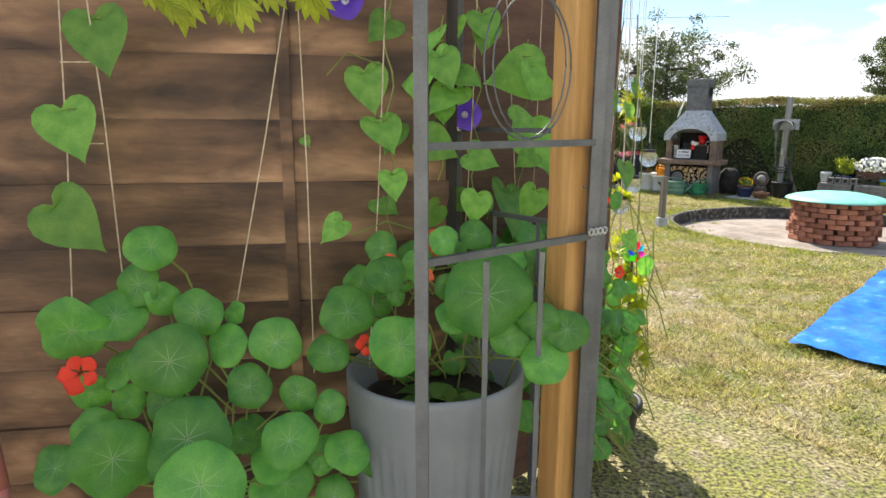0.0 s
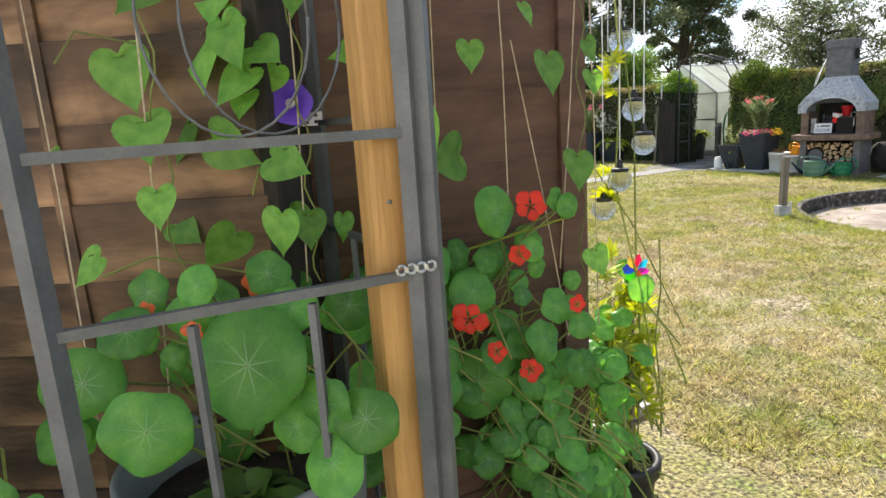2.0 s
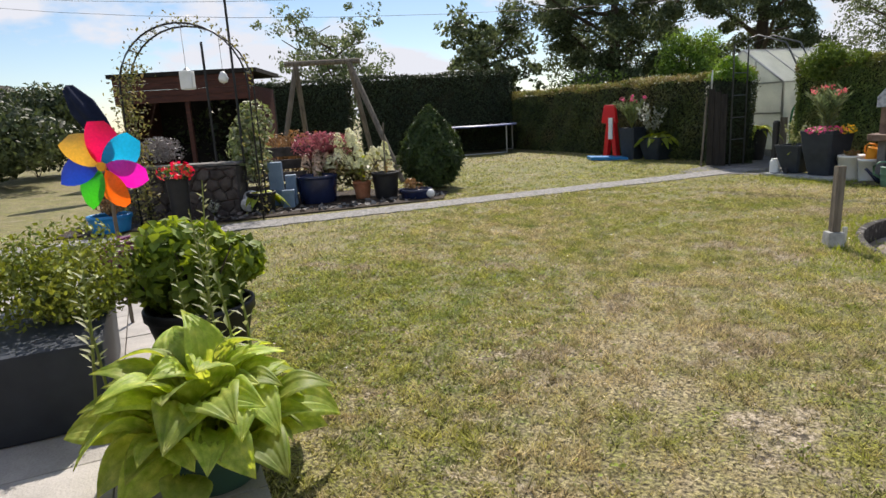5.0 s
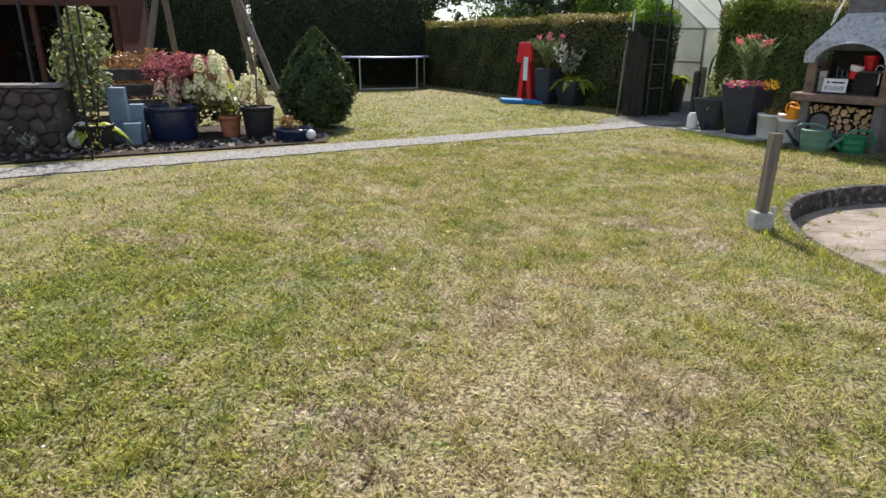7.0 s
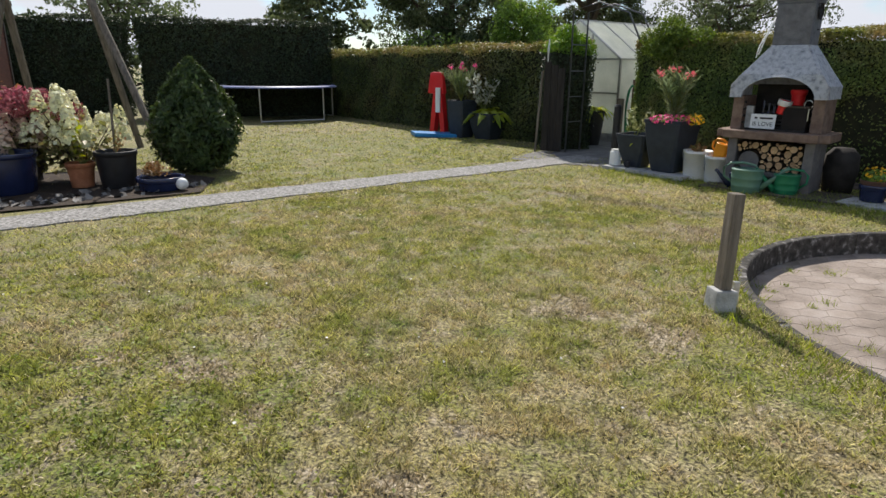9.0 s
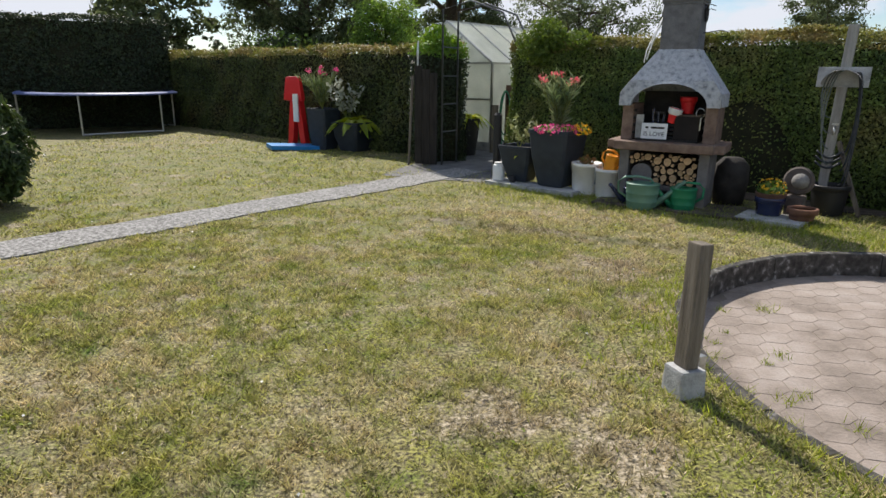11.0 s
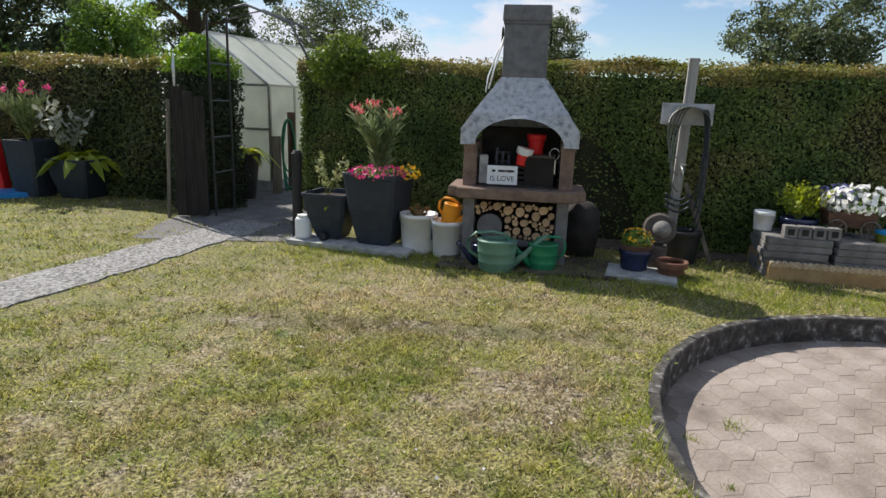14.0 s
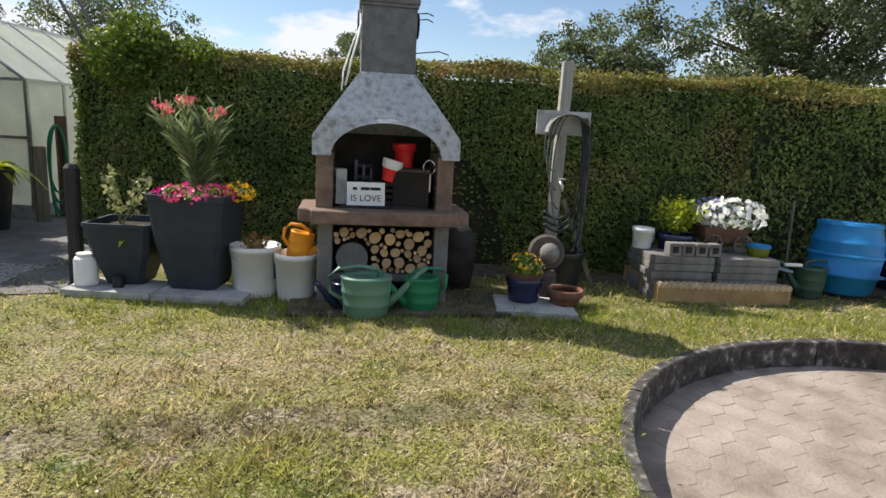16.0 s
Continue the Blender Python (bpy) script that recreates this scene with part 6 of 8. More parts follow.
def cone_bush():
    t = thing("clipped_conifer", "dense dark cone-shaped conifer beside the path", "conifer", pose(-2.5, 12.05, 0))
    part("trunk", tube([(0, 0, 0), (0, 0, 1.2)], [0.05, 0.02], 7), M["bark"], t)
    part("inside", lathe([(0, 0.08), (0.27, 0.2), (0.36, 0.5), (0.27, 0.85), (0.08, 1.15), (0, 1.25)], 20), M["hedge_core"], t, "near-black body for the shade inside")
    n = 17000
    z = np.random.rand(n) ** 0.85
    prof = np.interp(z, [0, 0.1, 0.3, 0.5, 0.75, 0.92, 1.0], [0.24, 0.36, 0.47, 0.43, 0.27, 0.11, 0.02])
    a = np.random.rand(n) * math.tau
    r = prof * (1 + 0.1 * np.sin(a * 5 + z * 9) + 0.09 * np.sin(a * 9 - z * 14) + 0.06 * np.sin(a * 17 + z * 31) + np.random.normal(size=n) * 0.1)
    c = np.stack([r * np.cos(a), r * np.sin(a), 0.05 + z * 1.36], 1)
    d = np.stack([np.cos(a), np.sin(a), 0.5 + 0 * a], 1) + np.random.normal(size=(n, 3)) * 0.6
    tagged(cards("needles", c, d, 0.075 * (0.5 + np.random.rand(n)), M["conifer"], t, aspect=0.35), kind="stuff")


cone_bush()
round_pot("flower_pot", pose(-3.16, 10.72, 0.02), 0.14, 0.11, 0.27, M["terracotta"], "terracotta pot with a leafy stem")
sprigs("young_plant", pose(-3.16, 10.72, 0.24), 3, 0.72, "yellow_leaf", "young yellow-green plant in a terracotta pot", 0.12, 0.1, 10)
round_pot("flower_pot", pose(-2.78, 10.8, 0.02), 0.21, 0.17, 0.4, M["black"], "black plastic pot with a bare staked stem")
t = thing("plant_stake", "thin pale wooden plant stake in a black pot", "stake", pose(-2.78, 10.8, 0.36))
part("rod", tube([(0, 0, 0), (0.03, 0, 0.82)], 0.012, 6), M["weathered"], t)
sprigs("bare_plant", pose(-2.78, 10.8, 0.36), 6, 0.3, "dry", "sparse brown plant in a black pot", 0.15, 0.04, 6)
round_pot("flower_pot", pose(-3.72, 10.3, 0.02), 0.32, 0.27, 0.42, M["blue_dark"], "large glossy navy-blue glazed pot")
round_pot("flower_bowl", pose(-2.25, 10.75, 0.02), 0.24, 0.22, 0.14, M["blue_dark"], "low dark blue bowl with brown heather")
bush("heather", -2.3, 10.8, (0.17, 0.15, 0.1), "dry", "withered brown heather in a blue bowl", "plant", 420, 0.035, z=0.13, stems=False)
t = thing("white_ball", "small white ball lamp beside the bowl", "lamp", pose(-1.98, 10.7, 0.02))
part("ball", lathe([(0, 0.0)] + [(0.065 * math.sin(math.pi * k / 12), 0.07 - 0.065 * math.cos(math.pi * k / 12)) for k in range(1, 12)] + [(0, 0.135)], 18), M["white"], t, smooth=True)
for x, y, s, h in ((-4.22, 9.95, 0.2, 0.66), (-3.99, 10.0, 0.16, 0.46), (-3.9, 9.78, 0.18, 0.26)):
    t = thing("block_pot", "grey-blue square stone pot stacked in steps", "pot", pose(x, y, 0.02, 0, 0, 30), "stepped blue pots")
    part("pot_body", box(s, s, h, bevel=0.012), M["slate_blue"], t)
round_pot("flower_pot", pose(-4.1, 9.4, 0.02), 0.2, 0.17, 0.28, M["black"], "black pot with a pale hosta")
tuft("hosta", pose(-4.1, 9.4, 0.28), 30, 0.34, 0.11, M["yellow_leaf"], "pale variegated hosta in a black pot", arch=0.95, up=0.35)
round_pot("white_pot", pose(-4.22, 9.22, 0.13) @ pose(0, 0, 0, -78, 0, 20), 0.13, 0.1, 0.26, M["white"], "white pot tipped on its side", soil=False)
sprigs("driftwood_plant", pose(-4.6, 8.95, 0.02), 7, 0.3, "silver", "pale twisted twigs beside the wall", 0.2, 0.06, 8)
bed = thing("bed_stones", "pale stones scattered along the flower bed edge", "stones")
cs = np.stack([np.random.uniform(-5.6, -1.9, 260), np.zeros(260), np.full(260, 0.03)], 1)
cs[:, 1] = 0.945 * cs[:, 0] + 12.62 + np.random.uniform(-0.12, 0.5, 260)
tagged(cards("gravel_scatter", cs, np.random.normal(size=(260, 3)) + np.array([0, 0, 1.5]), np.random.uniform(0.05, 0.14, 260), M["stone"], bed, aspect=0.7), kind="stuff")

# ---- rose arch with lantern ----
AR = pose(-4.45, 8.63, 0, 0, 0, 26)
t = thing("rose_arch", "dark metal rose arch overgrown by a climber", "arch", AR)
for y in (-0.16, 0.16):
    part("hoop", tube([(-0.8, y, 0), (-0.8, y, 1.76)] + [(-0.8 * math.cos(math.pi * k / 16), y, 1.76 + 0.8 * math.sin(math.pi * k / 16)) for k in range(1, 16)] + [(0.8, y, 1.76), (0.8, y, 0)], 0.012, 6), M["black"], t, smooth=True)
for k in range(15):
    a = math.pi * k / 14
    part("rung", tube([(-0.8 * math.cos(a), -0.16, 1.76 + 0.8 * math.sin(a)), (-0.8 * math.cos(a), 0.16, 1.76 + 0.8 * math.sin(a))], 0.007, 4), M["black"], t)
t = thing("climber", "climbing rose growing up the arch", "plant", AR)
n = 1500
z = np.random.rand(n) * 2.1
c = np.stack([-0.8 + np.random.normal(size=n) * 0.1 + np.where(z > 1.76, (z - 1.76) * 0.5, 0), np.random.normal(size=n) * 0.13, z], 1)
a = np.random.rand(260) * math.pi
c2 = np.stack([-0.8 * np.cos(a), np.random.normal(size=260) * 0.13, 1.81 + 0.8 * np.sin(a)], 1) + np.random.normal(size=(260, 3)) * 0.05
n3 = 130
c3 = np.stack([0.8 + np.random.normal(size=n3) * 0.09, np.random.normal(size=n3) * 0.12, np.random.rand(n3) * 1.5], 1)
c = np.concatenate([c, c2, c3])
tagged(cards("leaves", c, np.random.normal(size=c.shape), 0.05 * (0.6 + 0.8 * np.random.rand(len(c))), M["arch_climber"], t), kind="stuff")
t = thing("lantern", "white lantern hanging from the rose arch", "lantern", AR @ pose(0.0, 0, 1.81))
part("cord", tube([(0, 0, 0.2), (0, 0, 0.75)], 0.004, 4), M["white"], t)
part("lantern_body", box(0.16, 0.16, 0.24, at=(0, 0, -0.06), bevel=0.03), M["white"], t, "white glass body")
part("lantern_cap", lathe([(0.05, 0.18), (0.02, 0.21), (0, 0.22)], 14), M["zinc"], t)
t = thing("bulb_lamp", "small round bulb lamp hanging from the arch", "lamp", AR @ pose(0.46, 0, 1.86))
part("cord", tube([(0, 0, 0.1), (0, 0, 0.55)], 0.003, 4), M["black"], t)
part("globe", lathe([(0, -0.06), (0.05, -0.035), (0.065, 0.01), (0.045, 0.06), (0.02, 0.1), (0, 0.1)], 18), M["white"], t, smooth=True)
for x, y, h in ((-4.7, 9.25, 2.42), (-4.35, 9.42, 3.4)):
    t = thing("metal_pole", "thin dark metal pole in the flower bed", "pole", pose(x, y, 0))
    part("pole", tube([(0, 0, 0), (0, 0, h)], 0.018, 7), M["black"], t)

# ---- shed and far left ----
SH = pose(-11.4, 13.7, 0, 0, 0, 24)
t = thing("garden_shed", "open red-brown timber garden shelter with flat roof", "shed", SH)
# back wall coloured near-black for the shade inside the shelter
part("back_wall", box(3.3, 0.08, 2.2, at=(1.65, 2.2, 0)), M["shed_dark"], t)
for x in (0.05, 3.25):
    part("side_wall", box(0.08, 2.2, 2.2, at=(x, 1.1, 0)), M["shed"], t)
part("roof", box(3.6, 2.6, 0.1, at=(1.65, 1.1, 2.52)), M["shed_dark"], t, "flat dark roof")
for k in range(4):
    part("fascia_board", box(3.4, 0.04, 0.15, at=(1.65, -0.12, 1.9 + 0.155 * k), bevel=0.006), M["shed"], t, "red-brown fascia board")
for x in (0.1, 1.65, 3.2):
    part("post", box(0.1, 0.1, 2.5, at=(x, -0.02, 0)), M["shed"], t)
t = thing("folded_parasol", "folded dark navy parasol leaning over", "parasol", pose(-9.0, 10.9, 0, 0, 0, 20))
part("pole", tube([(0.35, 0, 0), (0.25, 0, 1.2)], 0.025, 8), M["black"], t)
part("canopy", lathe([(0.03, 0.0), (0.12, 0.15), (0.2, 0.55), (0.22, 0.95), (0.1, 1.38), (0.0, 1.46)], 40, m=pose(0.35, 0, 0.95, 0, -32, 0), wob=lambda a, z: 1 + 0.18 * math.cos(5 * a)), M["navy_cloth"], t, "gathered navy cloth", smooth=True)
bush("shrub_border", -15.5, 12.6, (3.6, 1.4, 1.2), "tree_shade", "dark mixed shrub border at the garden edge", "shrubs", 12000, 0.16, lumps=16)
bush("shrub_border", -19.5, 9.2, (3.4, 2.4, 1.3), "tree_shade", "dense shrub border at the garden edge", "shrubs", 12000, 0.16, lumps=14)
bush("shrub_border", -17.5, 15.6, (3.2, 1.6, 1.45), "tree_shade", "dense dark shrubs behind the parasol", "shrubs", 10000, 0.15, lumps=14)
bush("shrub_border", -11.6, 16.6, (2.2, 1.2, 1.3), "tree_shade", "dark shrubs beside the garden shelter", "shrubs", 3200, 0.14, lumps=10)
t = thing("house", "distant house with a dark pitched roof", "house", pose(-38, 28.5, 0, 0, 0, 120))
part("wall", box(3.2, 2.6, 2.9), M["concrete"], t)
bm = bmesh.new()
v = [bm.verts.new(p) for p in ((-1.8, -1.5, 2.9), (1.8, -1.5, 2.9), (1.8, 1.5, 2.9), (-1.8, 1.5, 2.9), (-1.8, 0, 4.5), (1.8, 0, 4.5))]
for q in ((0, 1, 5, 4), (2, 3, 4, 5), (0, 4, 3), (1, 2, 5), (0, 3, 2, 1)):
    bm.faces.new([v[k] for k in q])
part("roof", bm, M["shed_dark"], t, "dark tiled roof")
bush("far_bushes", -2.5, 27.5, (3.2, 1.5, 1.35), "tree_light", "rounded green bushes behind the hedge", "bushes", 4200, 0.16, lumps=12)
bush("far_bushes", -6.5, 28, (2.0, 1.2, 1.3), "tree_grey", "pale bushes behind the hedge", "bushes", 2600, 0.16, lumps=8)
bush("far_bushes", 13.5, 20.5, (3.0, 1.4, 1.15), "tree_light", "green bushes beyond the hedge", "bushes", 3500, 0.14, lumps=10)
t = thing("power_line", "thin overhead wires crossing the sky", "cable")
for z0, y0, d in ((5.2, 24, 0.0), (4.6, 23, 0.3)):
    part("wire", tube([(x, y0 + 0.1 * x, z0 + 0.0025 * (x - 2) ** 2 - 0.06 * (x + 20) * d) for x in range(-30, 11, 4)], 0.007, 4), M["black"], t)

# ---- terrace edge with hosta, hydrangea, box and pinwheel ----
t = thing("terrace_slab", "pale worn terrace slab beside the lawn", "slab", pose(-0.02, 3.62, 0, 0, 0, 137), group="terrace slabs")
part("slab", box(0.5, 0.48, 0.045, bevel=0.006), M["slab"], t)
for k in range(-2, 9):
    for j in range(3):
        if (k, j) != (0, 0):
            p = Vector((-0.02, 3.62)) + Vector((-0.731, 0.682)) * 0.505 * k + Vector((-0.682, -0.731)) * 0.485 * j
            copy_thing(t, pose(p.x, p.y, random.uniform(-0.004, 0.002), 0, 0, 137))
round_pot("flower_pot", pose(0.1, 3.63, 0.046), 0.19, 0.15, 0.17, M["green_deep"], "dark glazed pot holding a big hosta")
round_pot("round_planter", pose(-0.72, 4.5, 0.046), 0.27, 0.2, 0.32, M["black"], "dark planter with a hydrangea bush")
bush("hydrangea_bush", -0.72, 4.52, (0.4, 0.37, 0.27), "hydrangea", "lush yellow-green hydrangea bush in a dark planter", "hydrangea", 3200, 0.075, z=0.27, lumps=10, aspect=0.7)
flower_mass("mauve_blossom", pose(-0.98, 4.36, 0.48), (0.15, 0.14, 0.15), 10, 420, "bush_green", "mauve", "faded mauve hydrangea blossom heads", petal=0.045, top_only=False)
t = thing("trough", "long dark trough planter with clipped box", "planter", pose(-1.12, 3.98, 0.046, 0, 0, 137))
part("trough_body", box(1.0, 0.45, 0.38, bevel=0.015, taper=1.06), M["anthracite"], t)
bush("box_bush", -1.1, 4.02, (0.44, 0.4, 0.25), "box", "clipped box bush in a dark trough", "shrub", 7000, 0.028, z=0.38, lumps=14, stems=False)


def pinwheel(m, r, label, tilt=0):
    """Eight bright cupped petals on a stick."""
    t = thing("pinwheel", label, "pinwheel", m)
    part("stick", tube([(0, 0.02, 0), (0, 0.02, -1.04 if r > 0.1 else -0.82)], 0.012 if r > 0.1 else 0.006, 7), M["weathered"], t)
    cols = [(0.75, 0.03, 0.03), (0.02, 0.35, 0.72), (0.8, 0.06, 0.35), (0.85, 0.25, 0.02), (0.03, 0.5, 0.06), (0.06, 0.05, 0.45), (0.8, 0.55, 0.12)]
    for k, c in enumerate(cols):
        key = "petal_%d" % k
        if key not in M:
            M[key] = material("pinwheel_cloth", [c, tuple(x * 0.85 for x in c)], scale=6, rough=0.55, trans=0.35)
        bm = bmesh.new()
        rows = []
        for i in range(8):
            f = i / 7
            w = 0.66 * math.sin(math.pi * min(0.93, 0.04 + 0.86 * f)) ** 0.75
            rows.append([bm.verts.new((r * (w * s * 0.5 + 0.08 * math.sin(f * 3)), -0.06 * r - 0.13 * r * (1 - s * s) * math.sin(math.pi * f) + 0.1 * r * s, r * (0.1 + 0.9 * f))) for s in (-1, -0.4, 0.4, 1)])
        for p, q in zip(rows, rows[1:]):
            for j in range(3):
                bm.faces.new((p[j], p[j + 1], q[j + 1], q[j]))
        part("petal", bm, M[key], t, "bright cloth petal", m=pose(0, 0, 0, 0, 360 * k / 7 + tilt, 0), smooth=True)
    part("hub", lathe([(0, -0.02 * r), (0.1 * r, -0.02 * r), (0.1 * r, 0.05 * r), (0, 0.06 * r)], 14, m=pose(0, -0.1 * r, 0, 90, 0, 0)), M["yellow"], t)
    return t


pinwheel(pose(-1.67, 4.86, 1.06, 0, 0, 22), 0.27, "large rainbow-coloured cloth pinwheel on a stick", 0)
pinwheel(pose(-6.1, 8.95, 1.07, 0, 0, 22), 0.17, "small rainbow pinwheel beyond the arch", 25)
GER = (-4.55, 8.3)
flower_mass("geraniums", pose(GER[0], GER[1], 0.62), (0.24, 0.2, 0.13), 200, 60, "bush_green", "flower_red", "red geraniums beside the path", petal=0.07)
round_pot("flower_pot", pose(GER[0], GER[1], 0.0), 0.14, 0.11, 0.66, M["black"], "dark pot with red geraniums")
round_pot("flower_pot", pose(-5.2, 7.75, 0.02), 0.26, 0.22, 0.22, M["blue"], "bright blue pot at the end of the bed")
bush("yellow_daisies", -5.2, 7.8, (0.3, 0.26, 0.2), "dry", "yellow-brown plants in a blue pot", "plant", 700, 0.05, z=0.2)


def leafy_stalk(x, y, z, h, lean, seed):
    """Tall stalk with lance-shaped leaves that shorten towards the withered top."""
    rnd = random.Random(seed)
    t = thing("leafy_stalk", "tall grey-green leafy flower stalk above the hosta", "plant", pose(x, y, z, lean, rnd.uniform(-5, 5), rnd.uniform(0, 90)), "stalks above the hosta")
    part("stalk", tube([(0, 0, 0), (0.01, 0, h * 0.5), (0, 0.01, h)], [0.006, 0.005, 0.002], 5), M["stem"], t)
    n = int(h / 0.028)
    for k in range(n):
        f, a = k / n, k * 2.1
        d, s = Vector((math.cos(a), math.sin(a), 0.9)).normalized(), Vector((-math.sin(a), math.cos(a), 0))
        p, l = Vector((0, 0, h * (0.3 + 0.7 * f))), rnd.uniform(0.05, 0.1) * (1 - 0.55 * f)
        pts = [p, p + d * l * 0.45 - s * l * 0.13, p + d * l * 0.5 + Vector((0, 0, -0.006)), p + d * l * 0.45 + s * l * 0.13, p + d * l + Vector((0, 0, -0.25 * l))]
        raw("leaf", np.array([tuple(q) for q in pts]), np.array([(0, 1, 2), (0, 2, 3), (1, 4, 2), (2, 4, 3)]), M["stalk_leaf"], t)


for k, (x, y, h, lean) in enumerate(((-0.28, 3.5, 0.62, 3), (-0.22, 3.52, 0.5, -5), (0.0, 3.75, 0.8, 4), (0.05, 3.78, 0.7, -3), (0.12, 3.8, 0.62, 6), (-0.02, 3.72, 0.5, -8), (0.2, 3.78, 0.55, -9))):
    leafy_stalk(x, y, 0.28, h, lean, k)



def hosta_leaf_mesh():
    """Broad pointed ribbed leaf that arches over, about a metre long at unit size."""
    pts, tri = [], []
    n, mcols = 10, 14
    for i in range(n + 1):
        f = i / n
        w = 0.33 * math.sin(math.pi * min(1, 0.04 + 0.96 * f) ** 0.75) ** 0.9 if i < n else 0.0
        x, z = f * 0.92, 0.32 * math.sin(f * 2.0) - 0.42 * f * f
        for j in range(mcols + 1):
            s = j / mcols * 2 - 1
            pts.append((x, w * s, z + 0.22 * w * abs(s) + 0.04 * math.cos(s * 16) * (1 - 0.7 * f) ))
    for i in range(n):
        for j in range(mcols):
            k = i * (mcols + 1) + j
            tri += [(k, k + mcols + 1, k + mcols + 2), (k, k + mcols + 2, k + 1)]
    me = bpy.data.meshes.new("hosta_leaf")
    me.from_pydata(pts, [], tri)
    me.materials.append(M["hosta"])
    me.polygons.foreach_set("use_smooth", [True] * len(me.polygons))
    return me


HL = hosta_leaf_mesh()
t = thing("hosta", "large yellow-green hosta with broad ribbed leaves", "hosta", pose(0.1, 3.63, 0.15))
for k in range(105):
    a, f = k * 137.5, k / 105
    s = random.uniform(0.19, 0.3)
    rr = 0.04 + 0.27 * f * random.random() ** 0.5
    shared("leaf", HL, t, pose(rr * math.cos(radians(a)), rr * math.sin(radians(a)), 0.04 + random.uniform(0.0, 0.28) * (1 - 0.5 * f), random.uniform(-35, 35), -50 + 62 * f + random.uniform(-24, 24), a + random.uniform(-20, 20)) @ Matrix.Scale(s, 4))
bm = bmesh.new()
for k in range(16):
    a = k * 2.4
    tube([(0, 0, -0.05), (0.1 * math.cos(a), 0.1 * math.sin(a), 0.12)], 0.006, 4, bm)
part("stalks", bm, M["stem"], t)


M["render"] = material("white_render", [(0.7, 0.69, 0.66), (0.8, 0.79, 0.76)], scale=5, rough=0.9, bump=0.3, bump_scale=120)
# ---- fence, trellis and climbers at the start ----
A1, A2 = Vector((-2.3, 0.885)), Vector((0.225, 1.428))
B1, B2 = Vector((0.2, 1.625)), Vector((0.8, 2.145))


def fence_panel(name, a, b, h, board, label, mat, foot=0.0):
    """Overlapping horizontal boards, each a piece of its own, on battens."""
    d = b - a
    ln, ang = d.length, math.degrees(math.atan2(d.y, d.x))
    root = structure(thing(name, label, "fence", pose(a.x, a.y, 0, 0, 0, ang)), label, "fence")
    n = int(h / board)
    if foot:
        # near-black board paints in the dark void below the boards
        part("gravel_board", box(ln, 0.03, foot + 0.05, at=(ln / 2, 0.05, 0)), M["gatewood"], root, "near-black board for the dark gap under the panel")
    for k in range(n):
        if (k + 1) * board < foot:
            continue
        bm = box(ln, 0.012, board + 0.03, bevel=0.002)
        for v in bm.verts:
            v.co.z += 0.006 * noise.noise(Vector((v.co.x * 3, k, 0)))
        part("board", bm, mat, root, m=pose(ln / 2, 0.004 * (k % 2), 0.03 + k * board, 2.8, 0, 0))
    if ln > 1.5:
        part("batten", box(0.03, 0.012, h, at=(2.155, -0.012, 0.02)), mat, root, "upright cover strip")
    for x in (0.03, ln * 0.5, ln - 0.03):
        part("batten", box(0.045, 0.02, h, at=(x, -0.018, 0.02)), mat, root, "upright batten") if x == ln * 0.5 and ln > 1.5 else part("batten", box(0.06, 0.03, h + 0.04, at=(x, 0.04, 0.02)), mat, root, "upright batten")
    return root


bed = part("soil_bed", box((A2 - A1).length + 0.5, 0.52, 0.05, at=((A2 - A1).length / 2 + 0.15, -0.25, 0.0), bevel=0.02), M["soil"], m=pose(A1.x, A1.y, 0, 0, 0, 12))
structure(bed, "dark soil bed along the foot of the fence", "soil")
fence_panel("wall_fence", A1, A2, 1.62, 0.162, "brown stained lap-board fence panel", M["fence"], foot=0.3)
fence_panel("wall_fence_end", B1, B2, 1.9, 0.19, "dark brown lap-board fence panel", M["fence_dark"])
up = part("trim", box((A2 - A1).length, 0.04, 0.35, at=((A2 - A1).length / 2, 0.03, 1.64)), M["fence"], m=pose(A1.x, A1.y, 0, 0, 0, 12))
structure(up, "brown fence top boards", "fence")
t = thing("fence_post", "dark brown square fence post", "post", pose(0.768, 2.142, 0, 0, 0, 41))
part("post_body", box(0.09, 0.09, 2.0, bevel=0.006), M["fence_dark"], t)
# board added to close the corner gap; near-black tone stands for its shade
t = thing("fence_post", "near-black board closing the gap in the fence corner", "post", pose(0.215, 1.55, 0, 0, 0, 8))
part("post_body", box(0.03, 0.27, 2.0, bevel=0.006), M["gatewood"], t)

# steel trellis and pine post
LEFT, RIGHT, BACK = Vector((0.195, 0.904)), Vector((0.588, 1.241)), Vector((0.245, 1.635))
t = thing("trellis_frame", "grey steel trellis frame with bars", "trellis", Matrix())
for p in (LEFT, RIGHT):
    part("upright", bar((p.x, p.y, 0), (p.x, p.y, 2.3), 0.026), M["steel"], t, "square grey tube")
e = RIGHT + (RIGHT - LEFT).normalized() * 0.03
part("upright", bar((e.x, e.y, 0), (e.x, e.y, 2.3), 0.026), M["steel"], t, "square grey tube")
part("upright", bar((BACK.x, BACK.y, 0), (BACK.x, BACK.y, 2.3), 0.026), M["steel"], t, "square grey tube")
for z in (1.305, 1.078):
    part("rail", bar((LEFT.x, LEFT.y, z), (RIGHT.x, RIGHT.y, z), 0.015), M["steel"], t)
for f in (0.33, 0.66):
    p = LEFT.lerp(RIGHT, f)
    part("thin_bar", bar((p.x, p.y, 0.3), (p.x, p.y, 1.06), 0.012), M["steel"], t)
